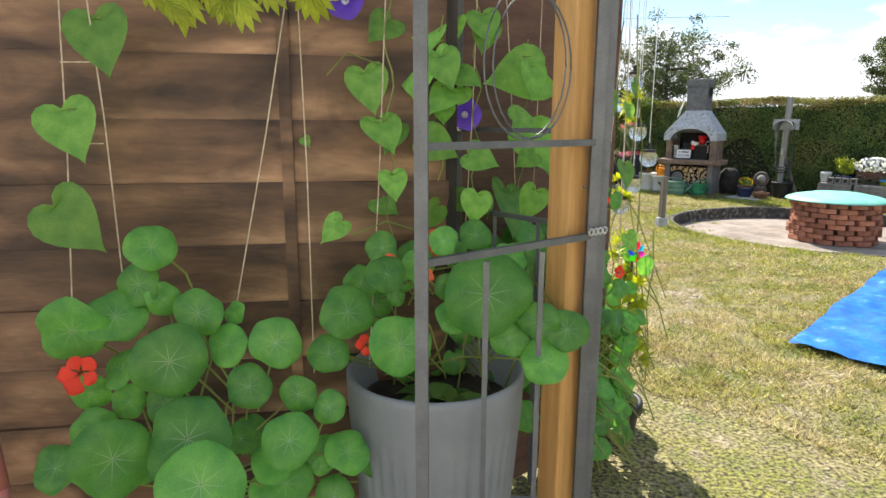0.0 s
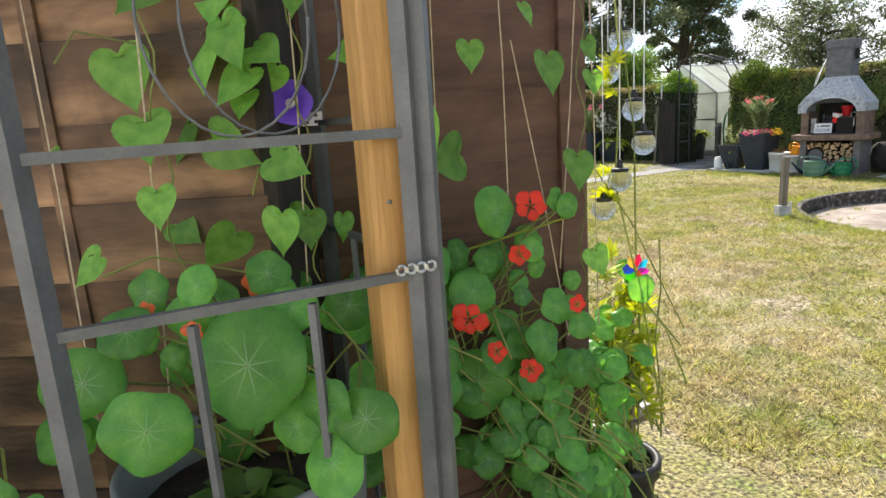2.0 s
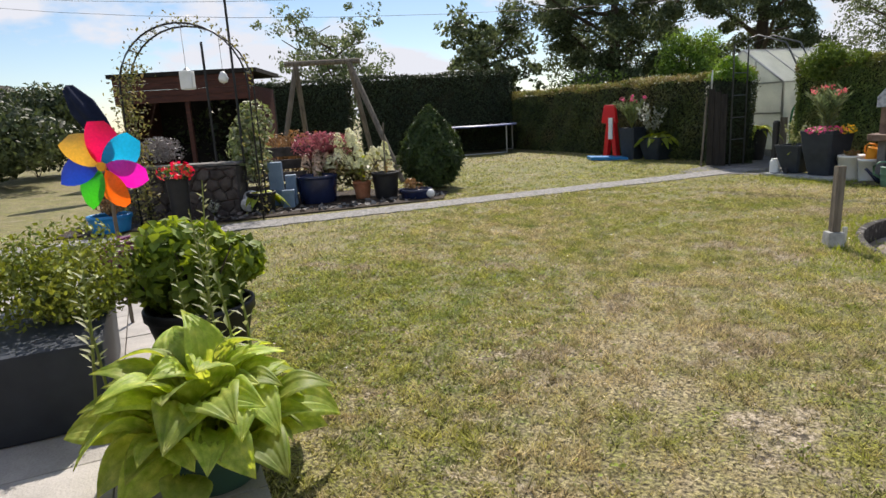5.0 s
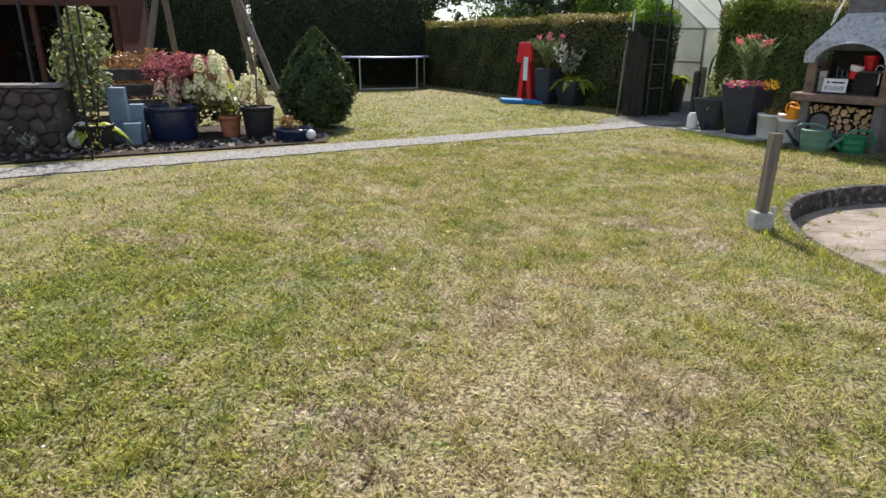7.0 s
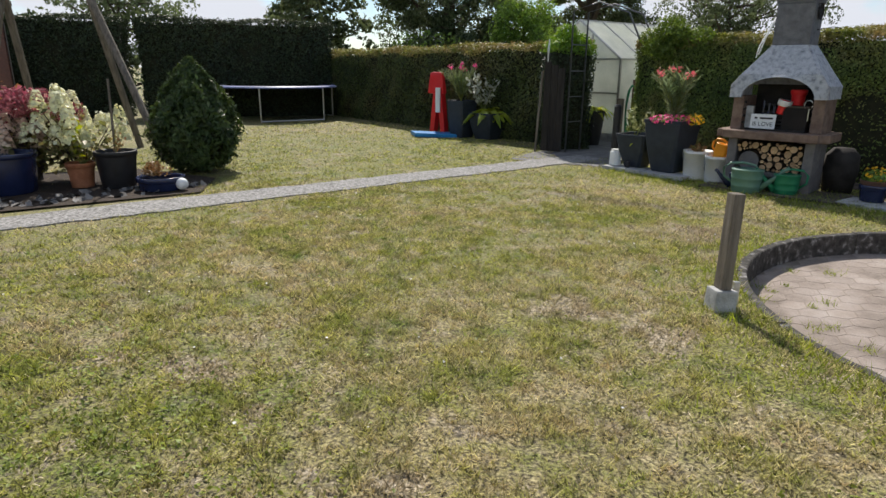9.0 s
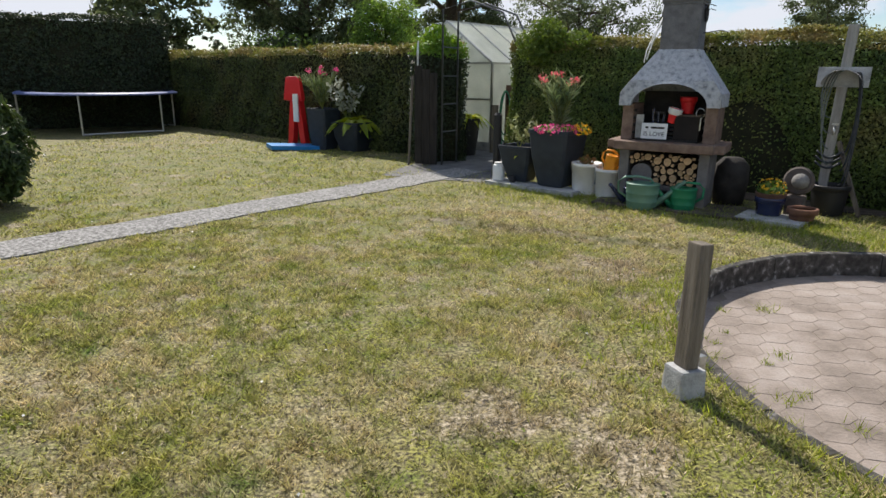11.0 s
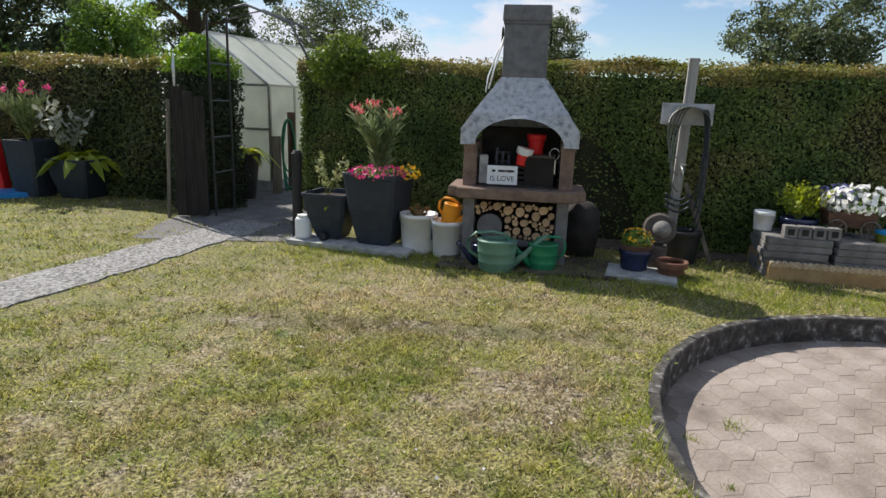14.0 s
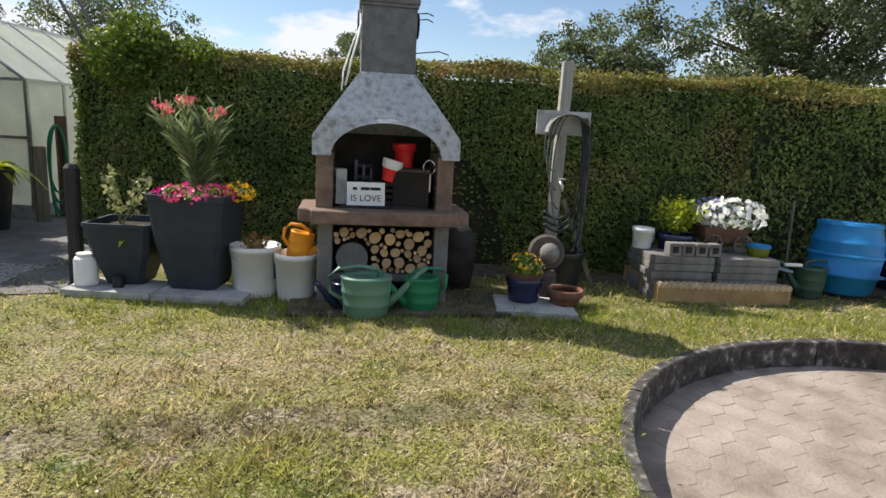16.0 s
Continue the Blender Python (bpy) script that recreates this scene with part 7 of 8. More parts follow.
for z in (1.33, 1.09):
    part("rail", bar((BACK.x, BACK.y, z), (0.57, 1.3, z), 0.013), M["steel"], t)
for f in (0.35, 0.7):
    p = BACK.lerp(Vector((0.57, 1.3)), f)
    part("thin_bar", bar((p.x, p.y, 0.3), (p.x, p.y, 1.09), 0.01), M["steel"], t)
for k in range(4):
    ring = [(0.6 + 0.755 * (0.017 * k - 0.03 + 0.0075 * math.cos(a)), 1.213 + 0.656 * (0.017 * k - 0.03 + 0.0075 * math.cos(a)), 1.094 + 0.0075 * math.sin(a)) for a in (math.tau * j / 14 for j in range(15))]
    part("bracket_link", tube(ring, 0.0028, 6), M["zinc"], t, "perforated zinc strip")
part("bracket", box(0.065, 0.005, 0.03, m=pose(0.235, 1.61, 1.325, 0, 0, 20)), M["zinc"], t, "perforated zinc strip")
# black dots on the solid plate stand for the dark of its holes
for k in range(6):
    part("hole", lathe([(0, 0.0), (0.0045, 0.0), (0.0045, 0.002), (0, 0.002)], 8, m=pose(0.235, 1.61, 1.325, 0, 0, 20) @ pose(-0.022 + 0.02 * (k % 3), -0.003, 0.008 + 0.015 * (k // 3), 90, 0, 0)), M["black"], t, "black dot for the dark of a drilled hole")
part("screw", lathe([(0, 0.008), (0.003, 0.008), (0.004, 0)], 8, m=pose(0.56, 1.215, 1.2, 90, 0, 0)), M["steel"], t)
t = thing("pine_post", "new orange pine post beside the trellis", "post", pose(0.53, 1.272, 0, 0, 0, 41))
part("post_body", box(0.07, 0.07, 2.4, bevel=0.008), M["pine"], t)
t = thing("wire_hoop", "loose ring of grey wire hung on the trellis", "wire", Matrix())
for dx, tl in ((0.0, 0.0), (0.02, 0.06)):
    part("ring", tube([(0.402 + dx + 0.09 * math.cos(a), 1.072 + 0.06 * math.cos(a) + tl, 1.47 + 0.155 * math.sin(a)) for a in (math.tau * k / 28 for k in range(29))], 0.0022, 6), M["steel"], t, smooth=True)

POT = pose(0.2, 1.26, 0)
t = thing("ribbed_pot", "tall grey ribbed plastic pot by the trellis", "pot", POT)
flute = lambda a, z: 1 - 0.035 * (0.5 + 0.5 * math.cos(a * 40)) * max(0.0, min(1.0, (0.6 - z) / 0.05))
part("pot_body", lathe([(0, 0), (0.175, 0), (0.18, 0.02), (0.2, 0.25), (0.216, 0.45), (0.223, 0.54), (0.227, 0.58), (0.229, 0.61), (0.233, 0.7), (0.233, 0.715), (0.226, 0.722), (0.219, 0.716), (0.205, 0.6)], 160, wob=flute), M["pot_grey"], t, smooth=True)
part("soil", lathe([(0, 0.625), (0.208, 0.62)], 24), M["soil"], t, "dark potting soil")
tuft("hosta", pose(0.2, 1.24, 0.62), 16, 0.17, 0.055, M["bush_green"], "dark green hosta in a grey pot", arch=0.8, up=0.5)
ROUND_A = [(-0.408, 1.017, 1.081, 0.105), (-0.449, 1.020, 0.994, 0.094), (-0.488, 0.987, 0.932, 0.124), (-0.559, 0.940, 0.909, 0.143), (-0.400, 1.033, 0.957, 0.077), (-0.312, 1.006, 0.935, 0.106), (-0.253, 1.010, 0.861, 0.095), (-0.131, 0.982, 0.878, 0.111), (-0.340, 0.918, 0.855, 0.154), (-0.472, 0.960, 0.823, 0.099), (-0.193, 0.972, 0.780, 0.097), (-0.473, 0.977, 0.732, 0.076), (-0.379, 0.954, 0.738, 0.093), (-0.553, 0.968, 0.756, 0.088), (-0.529, 0.930, 0.684, 0.099), (-0.278, 0.842, 0.722, 0.171), (-0.414, 0.810, 0.690, 0.157), (-0.224, 0.775, 0.663, 0.163), (-0.218, 0.968, 0.655, 0.076), (-0.586, 0.871, 0.629, 0.106), (-0.083, 0.892, 0.697, 0.116), (-0.256, 1.068, 0.916, 0.059), (-0.088, 0.987, 0.756, 0.082), (-0.020, 0.989, 0.727, 0.073)]
ROUND_B = [(0.004, 1.111, 0.911, 0.130), (-0.042, 1.089, 0.814, 0.094), (0.129, 1.101, 0.833, 0.147), (0.093, 1.134, 1.000, 0.094), (0.102, 1.226, 0.916, 0.049), (0.330, 1.116, 0.957, 0.198), (0.246, 1.203, 0.948, 0.084), (0.248, 1.175, 0.883, 0.083), (0.521, 1.129, 0.871, 0.104), (0.453, 1.129, 0.892, 0.094), (0.466, 1.111, 0.799, 0.112), (0.303, 1.255, 1.073, 0.082), (0.226, 1.160, 1.076, 0.070), (0.067, 1.228, 1.042, 0.082), (-0.051, 1.131, 0.799, 0.083), (-0.059, 1.044, 0.546, 0.046), (-0.162, 1.089, 0.453, 0.052), (0.013, 1.234, 0.951, 0.086), (0.388, 1.181, 1.034, 0.082), (0.160, 1.215, 1.002, 0.084), (0.385, 1.151, 0.837, 0.090)]
HEART_A = [(-0.540, 1.121, 1.534, 0.132), (-0.603, 1.077, 1.338, 0.125), (-0.597, 1.035, 1.133, 0.140), (-0.125, 1.268, 1.303, 0.028), (0.065, 1.335, 1.583, 0.089), (0.169, 1.410, 1.577, 0.097), (0.029, 1.303, 1.439, 0.106), (0.143, 1.388, 1.474, 0.118), (0.069, 1.283, 1.329, 0.102), (0.215, 1.379, 1.415, 0.091), (0.195, 1.353, 1.294, 0.100), (0.266, 1.392, 1.466, 0.083), (0.317, 1.423, 1.603, 0.088), (0.251, 1.419, 1.599, 0.050), (0.095, 1.258, 1.202, 0.071), (0.184, 1.315, 1.113, 0.086), (0.308, 1.352, 1.260, 0.083), (0.301, 1.327, 1.140, 0.080), (0.460, 1.558, 1.478, 0.097), (0.460, 1.486, 1.130, 0.097), (0.448, 1.510, 1.252, 0.068), (-0.050, 1.227, 1.090, 0.073)]
HEART_B = [(0.432, 1.599, 1.486, 0.173), (0.481, 1.577, 1.287, 0.151), (0.406, 1.630, 1.101, 0.161), (0.429, 1.532, 1.357, 0.088), (0.533, 1.716, 1.231, 0.114), (0.753, 1.890, 1.423, 0.094), (0.818, 1.889, 1.183, 0.090), (0.587, 1.748, 1.463, 0.066), (0.846, 1.953, 1.470, 0.057), (0.852, 2.035, 1.396, 0.061), (0.861, 1.936, 0.935, 0.072), (0.340, 1.515, 1.113, 0.056), (0.703, 1.860, 1.557, 0.053)]
ROUND_C = [(0.634, 1.734, 1.100, 0.121), (0.380, 1.584, 0.952, 0.140), (0.478, 1.647, 0.997, 0.134), (0.478, 1.694, 0.868, 0.109), (0.569, 1.733, 0.904, 0.121), (0.417, 1.631, 0.847, 0.116), (0.503, 1.697, 0.745, 0.089), (0.730, 1.823, 0.747, 0.111), (0.615, 1.792, 0.710, 0.106), (0.757, 1.885, 0.822, 0.091), (0.822, 1.869, 0.776, 0.074), (0.820, 1.870, 0.652, 0.096), (0.791, 1.879, 1.087, 0.063), (0.761, 1.880, 1.105, 0.057), (0.596, 1.775, 0.972, 0.067), (0.535, 1.739, 1.009, 0.060), (0.709, 1.772, 0.998, 0.060), (0.713, 1.842, 0.935, 0.052), (0.561, 1.769, 0.641, 0.177), (0.491, 1.634, 0.702, 0.128), (0.406, 1.538, 0.805, 0.108), (0.703, 1.820, 0.637, 0.108), (0.686, 1.760, 0.886, 0.055)]


def round_leaf_mesh(seed):
    """Shield-shaped leaf of unit width: wavy rim, shallow cup, stalk in the middle."""
    rnd = random.Random(seed)
    pts, tri, n = [(0, 0, -0.03)], [], 30
    k1, k2 = rnd.uniform(0, 6), rnd.uniform(0, 6)
    for ring, r in enumerate((0.25, 0.44, 0.5)):
        for k in range(n):
            a = math.tau * k / n
            w = r * (1 + (0.025 * math.sin(5 * a + k1) + 0.03 * math.sin(3 * a + k2) + 0.05 * math.sin(2 * a + k1) + 0.012 * math.sin(9 * a)) * (ring > 0))
            pts.append((w * math.cos(a), w * math.sin(a), 0.10 * r * math.sin(4 * a + k2) * (ring + 1) * 0.35 - 0.06 * (ring == 2)))
    for k in range(n):
        q = (k + 1) % n
        tri.append((0, 1 + k, 1 + q))
        for ring in range(2):
            a, b = 1 + ring * n, 1 + (ring + 1) * n
            tri += [(a + k, b + k, b + q), (a + k, b + q, a + q)]
    me = bpy.data.meshes.new("round_leaf")
    me.from_pydata(pts, [], tri)
    me.materials.append(M["nasturtium"])
    me.polygons.foreach_set("use_smooth", [True] * len(me.polygons))
    return me


def heart_leaf_mesh():
    """Heart of unit width with a drawn-out tip and a crease along the midrib."""
    half = [(0.0, 0.34), (0.09, 0.45), (0.22, 0.5), (0.36, 0.47), (0.46, 0.36), (0.5, 0.2), (0.47, 0.03), (0.39, -0.14), (0.27, -0.31), (0.14, -0.46), (0.05, -0.57), (0.0, -0.68)]
    pts, tri = [], []
    for (x, y) in half:
        pts += [(-x, y, 0.10 * x - 0.10 * y * y), (-x * 0.5, min(y, 0.3) if x > 0 else y, 0.035 * x - 0.08 * y * y), (0, min(y, 0.3), -0.012 - 0.10 * y * y), (x * 0.5, min(y, 0.3) if x > 0 else y, 0.035 * x - 0.08 * y * y), (x, y, 0.10 * x - 0.10 * y * y)]
    for i in range(len(half) - 1):
        for j in range(4):
            a = i * 5 + j
            tri += [(a, a + 5, a + 6), (a, a + 6, a + 1)]
    me = bpy.data.meshes.new("heart_leaf")
    me.from_pydata(pts, [], tri)
    me.materials.append(M["heart"])
    me.polygons.foreach_set("use_smooth", [True] * len(me.polygons))
    return me


ROUND = [round_leaf_mesh(k) for k in range(4)]
HEART = heart_leaf_mesh()
EYE_SIDE = Vector((0.35, -1, 0.35))


def face_matrix(p, normal, spin, size):
    q = Vector(normal).normalized().to_track_quat("Z", "Y").to_matrix().to_4x4()
    return Matrix.Translation(p) @ q @ pose(0, 0, 0, 0, 0, spin) @ Matrix.Scale(size, 4)


def leaf_plant(name, label, leaves, kind, base, facing, seed):
    """Climbing plant: every leaf is a piece on its own thin stalk that runs down to the base."""
    rnd = random.Random(seed)
    root = thing(name, label, "plant", Matrix())
    for x, y, z, s in leaves:
        p = Vector((x, y, z))
        bm = bmesh.new()
        nrm = Vector(facing) + Vector((rnd.gauss(0, 0.28), rnd.gauss(0, 0.2), rnd.gauss(0.05, 0.25)))
        if kind == "round":
            m = face_matrix(p, nrm, rnd.uniform(0, 360), s * 1.02)
            shared("leaf", rnd.choice(ROUND), root, m)
        else:
            m = face_matrix(p, nrm, rnd.gauss(0, 34), s * 1.06)
            shared("leaf", HEART, root, m)
        foot = Vector((base[0] + rnd.uniform(-0.18, 0.18), base[1] + rnd.uniform(-0.03, 0.05), max(base[2], z - rnd.uniform(0.15, 0.35))))
        back = p - Vector(facing).normalized() * 0.03
        mid = back.lerp(foot, 0.5) + Vector((rnd.uniform(-0.04, 0.04), 0.03, 0.02))
        if kind == "round":
            tube([p - Vector(facing).normalized() * 0.004, back, mid, foot], [0.0022, 0.0025, 0.003, 0.003], 5, bm)
        else:
            tube([p + Vector((0, 0, 0.3 * s)), p + Vector((rnd.uniform(-0.03, 0.03), 0.03, 0.32 * s))], 0.0015, 4, bm)
        part("stalk", bm, M["stem"], root)
    return root


leaf_plant("nasturtium", "round-leaved nasturtium climbing before the fence", ROUND_A, "round", (-0.33, 1.1, 0.05), (0.25, -1, 0.3), 1)
leaf_plant("nasturtium", "round-leaved nasturtium around the grey pot", ROUND_B, "round", (0.2, 1.32, 0.3), (0.15, -1, 0.3), 2)
leaf_plant("nasturtium", "nasturtium with red flowers before the fence end", ROUND_C, "round", (0.6, 1.8, 0.1), (0.7, -0.8, 0.25), 3)
leaf_plant("morning_glory", "heart-leaved morning glory on strings", HEART_A, "heart", (0.1, 1.35, 0.2), (0.15, -1, 0.25), 4)
leaf_plant("morning_glory", "heart-leaved morning glory on strings", HEART_B, "heart", (0.6, 1.9, 0.2), (0.65, -0.8, 0.25), 5)
rnd = random.Random(21)
more = [(0.02 + 0.5 * rnd.random(), 1.32 + 0.16 * rnd.random(), 0.5 + 0.5 * rnd.random(), rnd.uniform(0.05, 0.1)) for k in range(30)]
leaf_plant("nasturtium", "shaded nasturtium leaves behind the grey pot", more, "round", (0.25, 1.4, 0.1), (0.15, -1, 0.3), 9)
more = [(0.02 + 0.36 * rnd.random(), 1.36 + 0.1 * rnd.random(), 1.12 + 0.52 * rnd.random(), rnd.uniform(0.05, 0.095)) for k in range(14)]
leaf_plant("morning_glory", "heart-leaved morning glory behind the trellis", more, "heart", (0.2, 1.4, 0.2), (0.15, -1, 0.25), 10)
more = [(0.4 + 0.4 * rnd.random(), 0, 0.75 + 0.3 * rnd.random(), rnd.uniform(0.04, 0.09)) for k in range(16)]
leaf_plant("nasturtium", "small nasturtium leaves on the fence end", [(x, 1.68 + (x - 0.4) * 0.85, z, s) for x, y, z, s in more], "round", (0.6, 1.9, 0.1), (0.65, -0.8, 0.25), 11)
low = [(0.42 + 0.5 * rnd.random(), 0, 0.35 + 0.32 * rnd.random(), rnd.uniform(0.06, 0.11)) for k in range(24)]
leaf_plant("nasturtium", "low nasturtium leaves at the foot of the fence end", [(x, 1.66 + (x - 0.4) * 0.85 - 0.06 * rnd.random(), z, s) for x, y, z, s in low], "round", (0.65, 1.85, 0.02), (0.6, -0.8, 0.4), 6)
low = [(-0.65 + 0.75 * rnd.random(), 1.0 + 0.12 * rnd.random(), 0.2 + 0.4 * rnd.random(), rnd.uniform(0.07, 0.13)) for k in range(22)]
leaf_plant("nasturtium", "low nasturtium leaves at the foot of the fence", low, "round", (-0.3, 1.15, 0.02), (0.2, -1, 0.5), 7)


def flower(m, r, mat, label, n=5):
    """Open blossom: clawed, frilled petals of uneven size round a dark throat, spur behind."""
    t = thing("flower", label, "flower", m)
    rnd = random.Random(round(r * 1e5) + len(label))
    for k in range(n):
        bm = bmesh.new()
        rows, size, cup, ruffle = [], r * rnd.uniform(0.85, 1.2), rnd.uniform(0.15, 0.6), rnd.uniform(0, 6)
        for i in range(8):
            f = i / 7
            w = (0.07 + 0.43 * max(0.0, math.sin(math.pi * min(0.86, max(0.0, f - 0.22) * 1.1))) ** 0.8) * size
            rows.append([bm.verts.new((w * s, size * (0.1 + 1.0 * f - 0.12 * s * s * f), size * (cup * f * (1.3 - f) - 0.14 * s * s * f + 0.07 * f * f * math.sin(9 * s + ruffle)))) for s in (-1, -0.6, -0.2, 0.2, 0.6, 1)])
        for p, q in zip(rows, rows[1:]):
            for j in range(5):
                bm.faces.new((p[j], p[j + 1], q[j + 1], q[j]))
        part("petal", bm, mat, t, m=pose(0, 0, 0, 0, 0, 360 * k / n + rnd.uniform(-9, 9)), smooth=True)
    part("throat", lathe([(0.16 * r, 0.1 * r), (0.1 * r, -0.2 * r), (0.02 * r, -0.7 * r)], 10), M["dry"], t, "dark throat", smooth=True)
    return t


for p, r, mt, lb in (((-0.529, 0.91, 0.83), 0.038, "flower_red", "red nasturtium flower before the fence"), ((0.04, 1.14, 0.82), 0.022, "flower_red", "red nasturtium flower before the fence"),
                     ((0.195, 1.393, 1.021), 0.036, "flower_orange", "orange nasturtium flower with dark throat"), ((0.183, 1.19, 0.985), 0.018, "flower_orange", "half-open orange nasturtium flower bud"),
                     ((0.093, 1.19, 1.02), 0.014, "flower_orange", "half-open orange nasturtium flower bud")):
    flower(face_matrix(Vector(p), (0.2, -1, 0.2), 20, 1), r, M[mt], lb)
for p, r in (((0.710, 1.769, 1.104), 0.035), ((0.682, 1.745, 0.994), 0.025), ((0.573, 1.650, 0.860), 0.037), ((0.697, 1.758, 0.695), 0.028), ((0.810, 1.856, 0.835), 0.022), ((0.626, 1.697, 0.764), 0.023)):
    flower(face_matrix(Vector(p), (0.5, -1, 0.3), 40, 1), r, M["flower_red"], "glowing red nasturtium flower")


def trumpet(m, r, label):
    t = thing("morning_glory_flower", label, "flower", m)
    part("trumpet", lathe([(0.03 * r, -0.9 * r), (0.12 * r, -0.5 * r), (0.3 * r, -0.1 * r), (0.75 * r, 0.14 * r), (1.0 * r, 0.16 * r)], 30, wob=lambda a, z: 1 + 0.04 * math.cos(5 * a)), M["violet"], t, "violet funnel", smooth=True)
    part("throat", lathe([(0.02 * r, -0.5 * r), (0.2 * r, -0.19 * r), (0.22 * r, -0.12 * r)], 16), M["petal_white"], t, "white throat", smooth=True)
    return t


trumpet(face_matrix(Vector((0.27, 1.47, 1.372)), (0.45, -1, 0.1), 0, 1), 0.045, "open violet morning glory flower")
trumpet(face_matrix(Vector((-0.023, 1.3, 1.64)), (0.1, -1, -0.1), 0, 1), 0.045, "violet morning glory flower above")


def strings():
    runs = [((-0.62, 1.13, 1.75), (-0.66, 1.08, 0.8)), ((-0.57, 1.13, 1.75), (-0.53, 1.1, 0.95)), ((-0.12, 1.22, 1.75), (-0.3, 1.2, 0.9)), ((-0.13, 1.26, 1.75), (-0.12, 1.24, 0.7)),
            ((0.08, 1.31, 1.75), (0.02, 1.28, 0.7)), ((0.2, 1.42, 1.75), (0.2, 1.42, 0.9)), ((0.3, 1.46, 1.75), (0.27, 1.46, 1.0)), ((0.38, 1.7, 1.8), (0.45, 1.72, 0.8)), ((0.5, 1.76, 1.8), (0.48, 1.74, 0.8)),
            ((0.63, 1.88, 1.8), (0.64, 1.88, 1.1)), ((0.66, 1.89, 1.5), (0.78, 1.99, 0.7)), ((0.82, 2.05, 1.8), (0.76, 1.98, 0.9)), ((0.84, 2.06, 1.8), (0.86, 2.08, 0.7))]
    t = thing("climbing_strings", "pale jute strings strung up the fence", "string", Matrix())
    for a, b in runs:
        a, b = Vector(a), Vector(b)
        part("string", tube([a, a.lerp(b, 0.5) + Vector((0.004, 0.004, 0)), b], 0.0018, 5), M["string"], t)
    for z, x0, x1 in ((1.48, -0.635, -0.56), (1.3, -0.64, -0.555)):
        part("string", tube([(x0, 1.12, z), (x1, 1.12, z)], 0.0014, 4), M["string"], t)
    part("cross_stick", tube([(0.5, 1.73, 0.99), (0.8, 1.99, 1.045)], 0.0035, 5), M["yellow_leaf"], t, "thin yellow-green cane")
    # winding tendrils of the morning glory
    for k, (x, y, z0, z1) in enumerate(((0.08, 1.31, 0.8, 1.7), (0.2, 1.42, 0.9, 1.7), (0.3, 1.46, 1.0, 1.7), (0.82, 2.04, 0.7, 1.7), (0.45, 1.72, 0.8, 1.6))):
        part("tendril", tube([(x + 0.012 * math.cos(j * 1.1 + k), y + 0.012 * math.sin(j * 1.1 + k), z0 + (z1 - z0) * j / 24) for j in range(25)], 0.002, 5), M["stem"], t, "winding green tendril")
    for a, b in (((0.62, 1.8, 0.9), (0.78, 1.96, 1.08)), ((0.45, 1.7, 0.75), (0.7, 1.9, 0.92)), ((0.0, 1.2, 1.08), (0.2, 1.35, 1.05)), ((-0.06, 1.24, 1.46), (0.06, 1.31, 1.49)), ((0.35, 1.3, 1.0), (0.5, 1.25, 0.9)), ((0.85, 2.2, 1.15), (1.12, 2.3, 0.62))):
        a, b = Vector(a), Vector(b)
        part("tendril", tube([a, a.lerp(b, 0.4) + Vector((0, -0.02, 0.04)), b], 0.0022, 5), M["stem"], t)


strings()
# hanging sprays of narrow leaves above, and the pot garden round the fence end


def leaflet_mesh():
    pts, tri = [], []
    for i, w in enumerate((0.02, 0.1, 0.13, 0.1, 0.0)):
        f = i / 4
        pts += [(-w, f, -0.12 * f * f), (0, f, -0.03 - 0.12 * f * f), (w, f, -0.12 * f * f)]
    for i in range(4):
        a = 3 * i
        tri += [(a, a + 1, a + 4), (a, a + 4, a + 3), (a + 1, a + 2, a + 5), (a + 1, a + 5, a + 4)]
    me = bpy.data.meshes.new("leaflet")
    me.from_pydata(pts, [], tri)
    me.materials.append(M["yellow_leaf"])
    return me


LEAFLET = leaflet_mesh()


def palmate(m, size, label, n=7, fan=200, droop=45):
    """A hand-shaped leaf of narrow leaflets on a short stalk."""
    t = thing("climber_leaf", label, "leaf", m, "hand-shaped climber leaves")
    for k in range(n):
        a = -fan / 2 + fan * k / (n - 1)
        l = size * (1 - 0.35 * abs(a) / (fan / 2)) * random.uniform(0.9, 1.1)
        shared("leaflet", LEAFLET, t, pose(0, 0, 0, 0, 0, a) @ pose(0, 0, 0, -droop * 0.4, 0, 0) @ Matrix.Scale(l, 4))
    part("stalk", tube([(0, 0, 0), (0, -0.25 * size, 0.1 * size)], 0.0012, 4), M["stem"], t)
    return t


for x, z, s, rz in ((-0.40, 1.64, 0.08, 10), (-0.33, 1.62, 0.1, -15), (-0.27, 1.63, 0.085, 20), (-0.21, 1.615, 0.09, -5), (-0.15, 1.64, 0.08, 15), (-0.055, 1.625, 0.1, 0), (-0.36, 1.6, 0.07, 30), (-0.24, 1.6, 0.07, -30)):
    palmate(pose(x, 1.085, z, 105 + random.uniform(-15, 15), 0, 0) @ pose(0, 0, 0, 0, 0, 180 + rz), s, "yellow-green hand-shaped leaf hanging from the climber", fan=120)
t = thing("climbing_vine", "thin stem of the climber along the fence top", "stem", Matrix())
part("stem", tube([(-0.45, 1.1, 1.66), (-0.25, 1.09, 1.655), (-0.05, 1.1, 1.65), (0.12, 1.14, 1.67)], 0.002, 5), M["stem"], t)
rnd2 = random.Random(13)
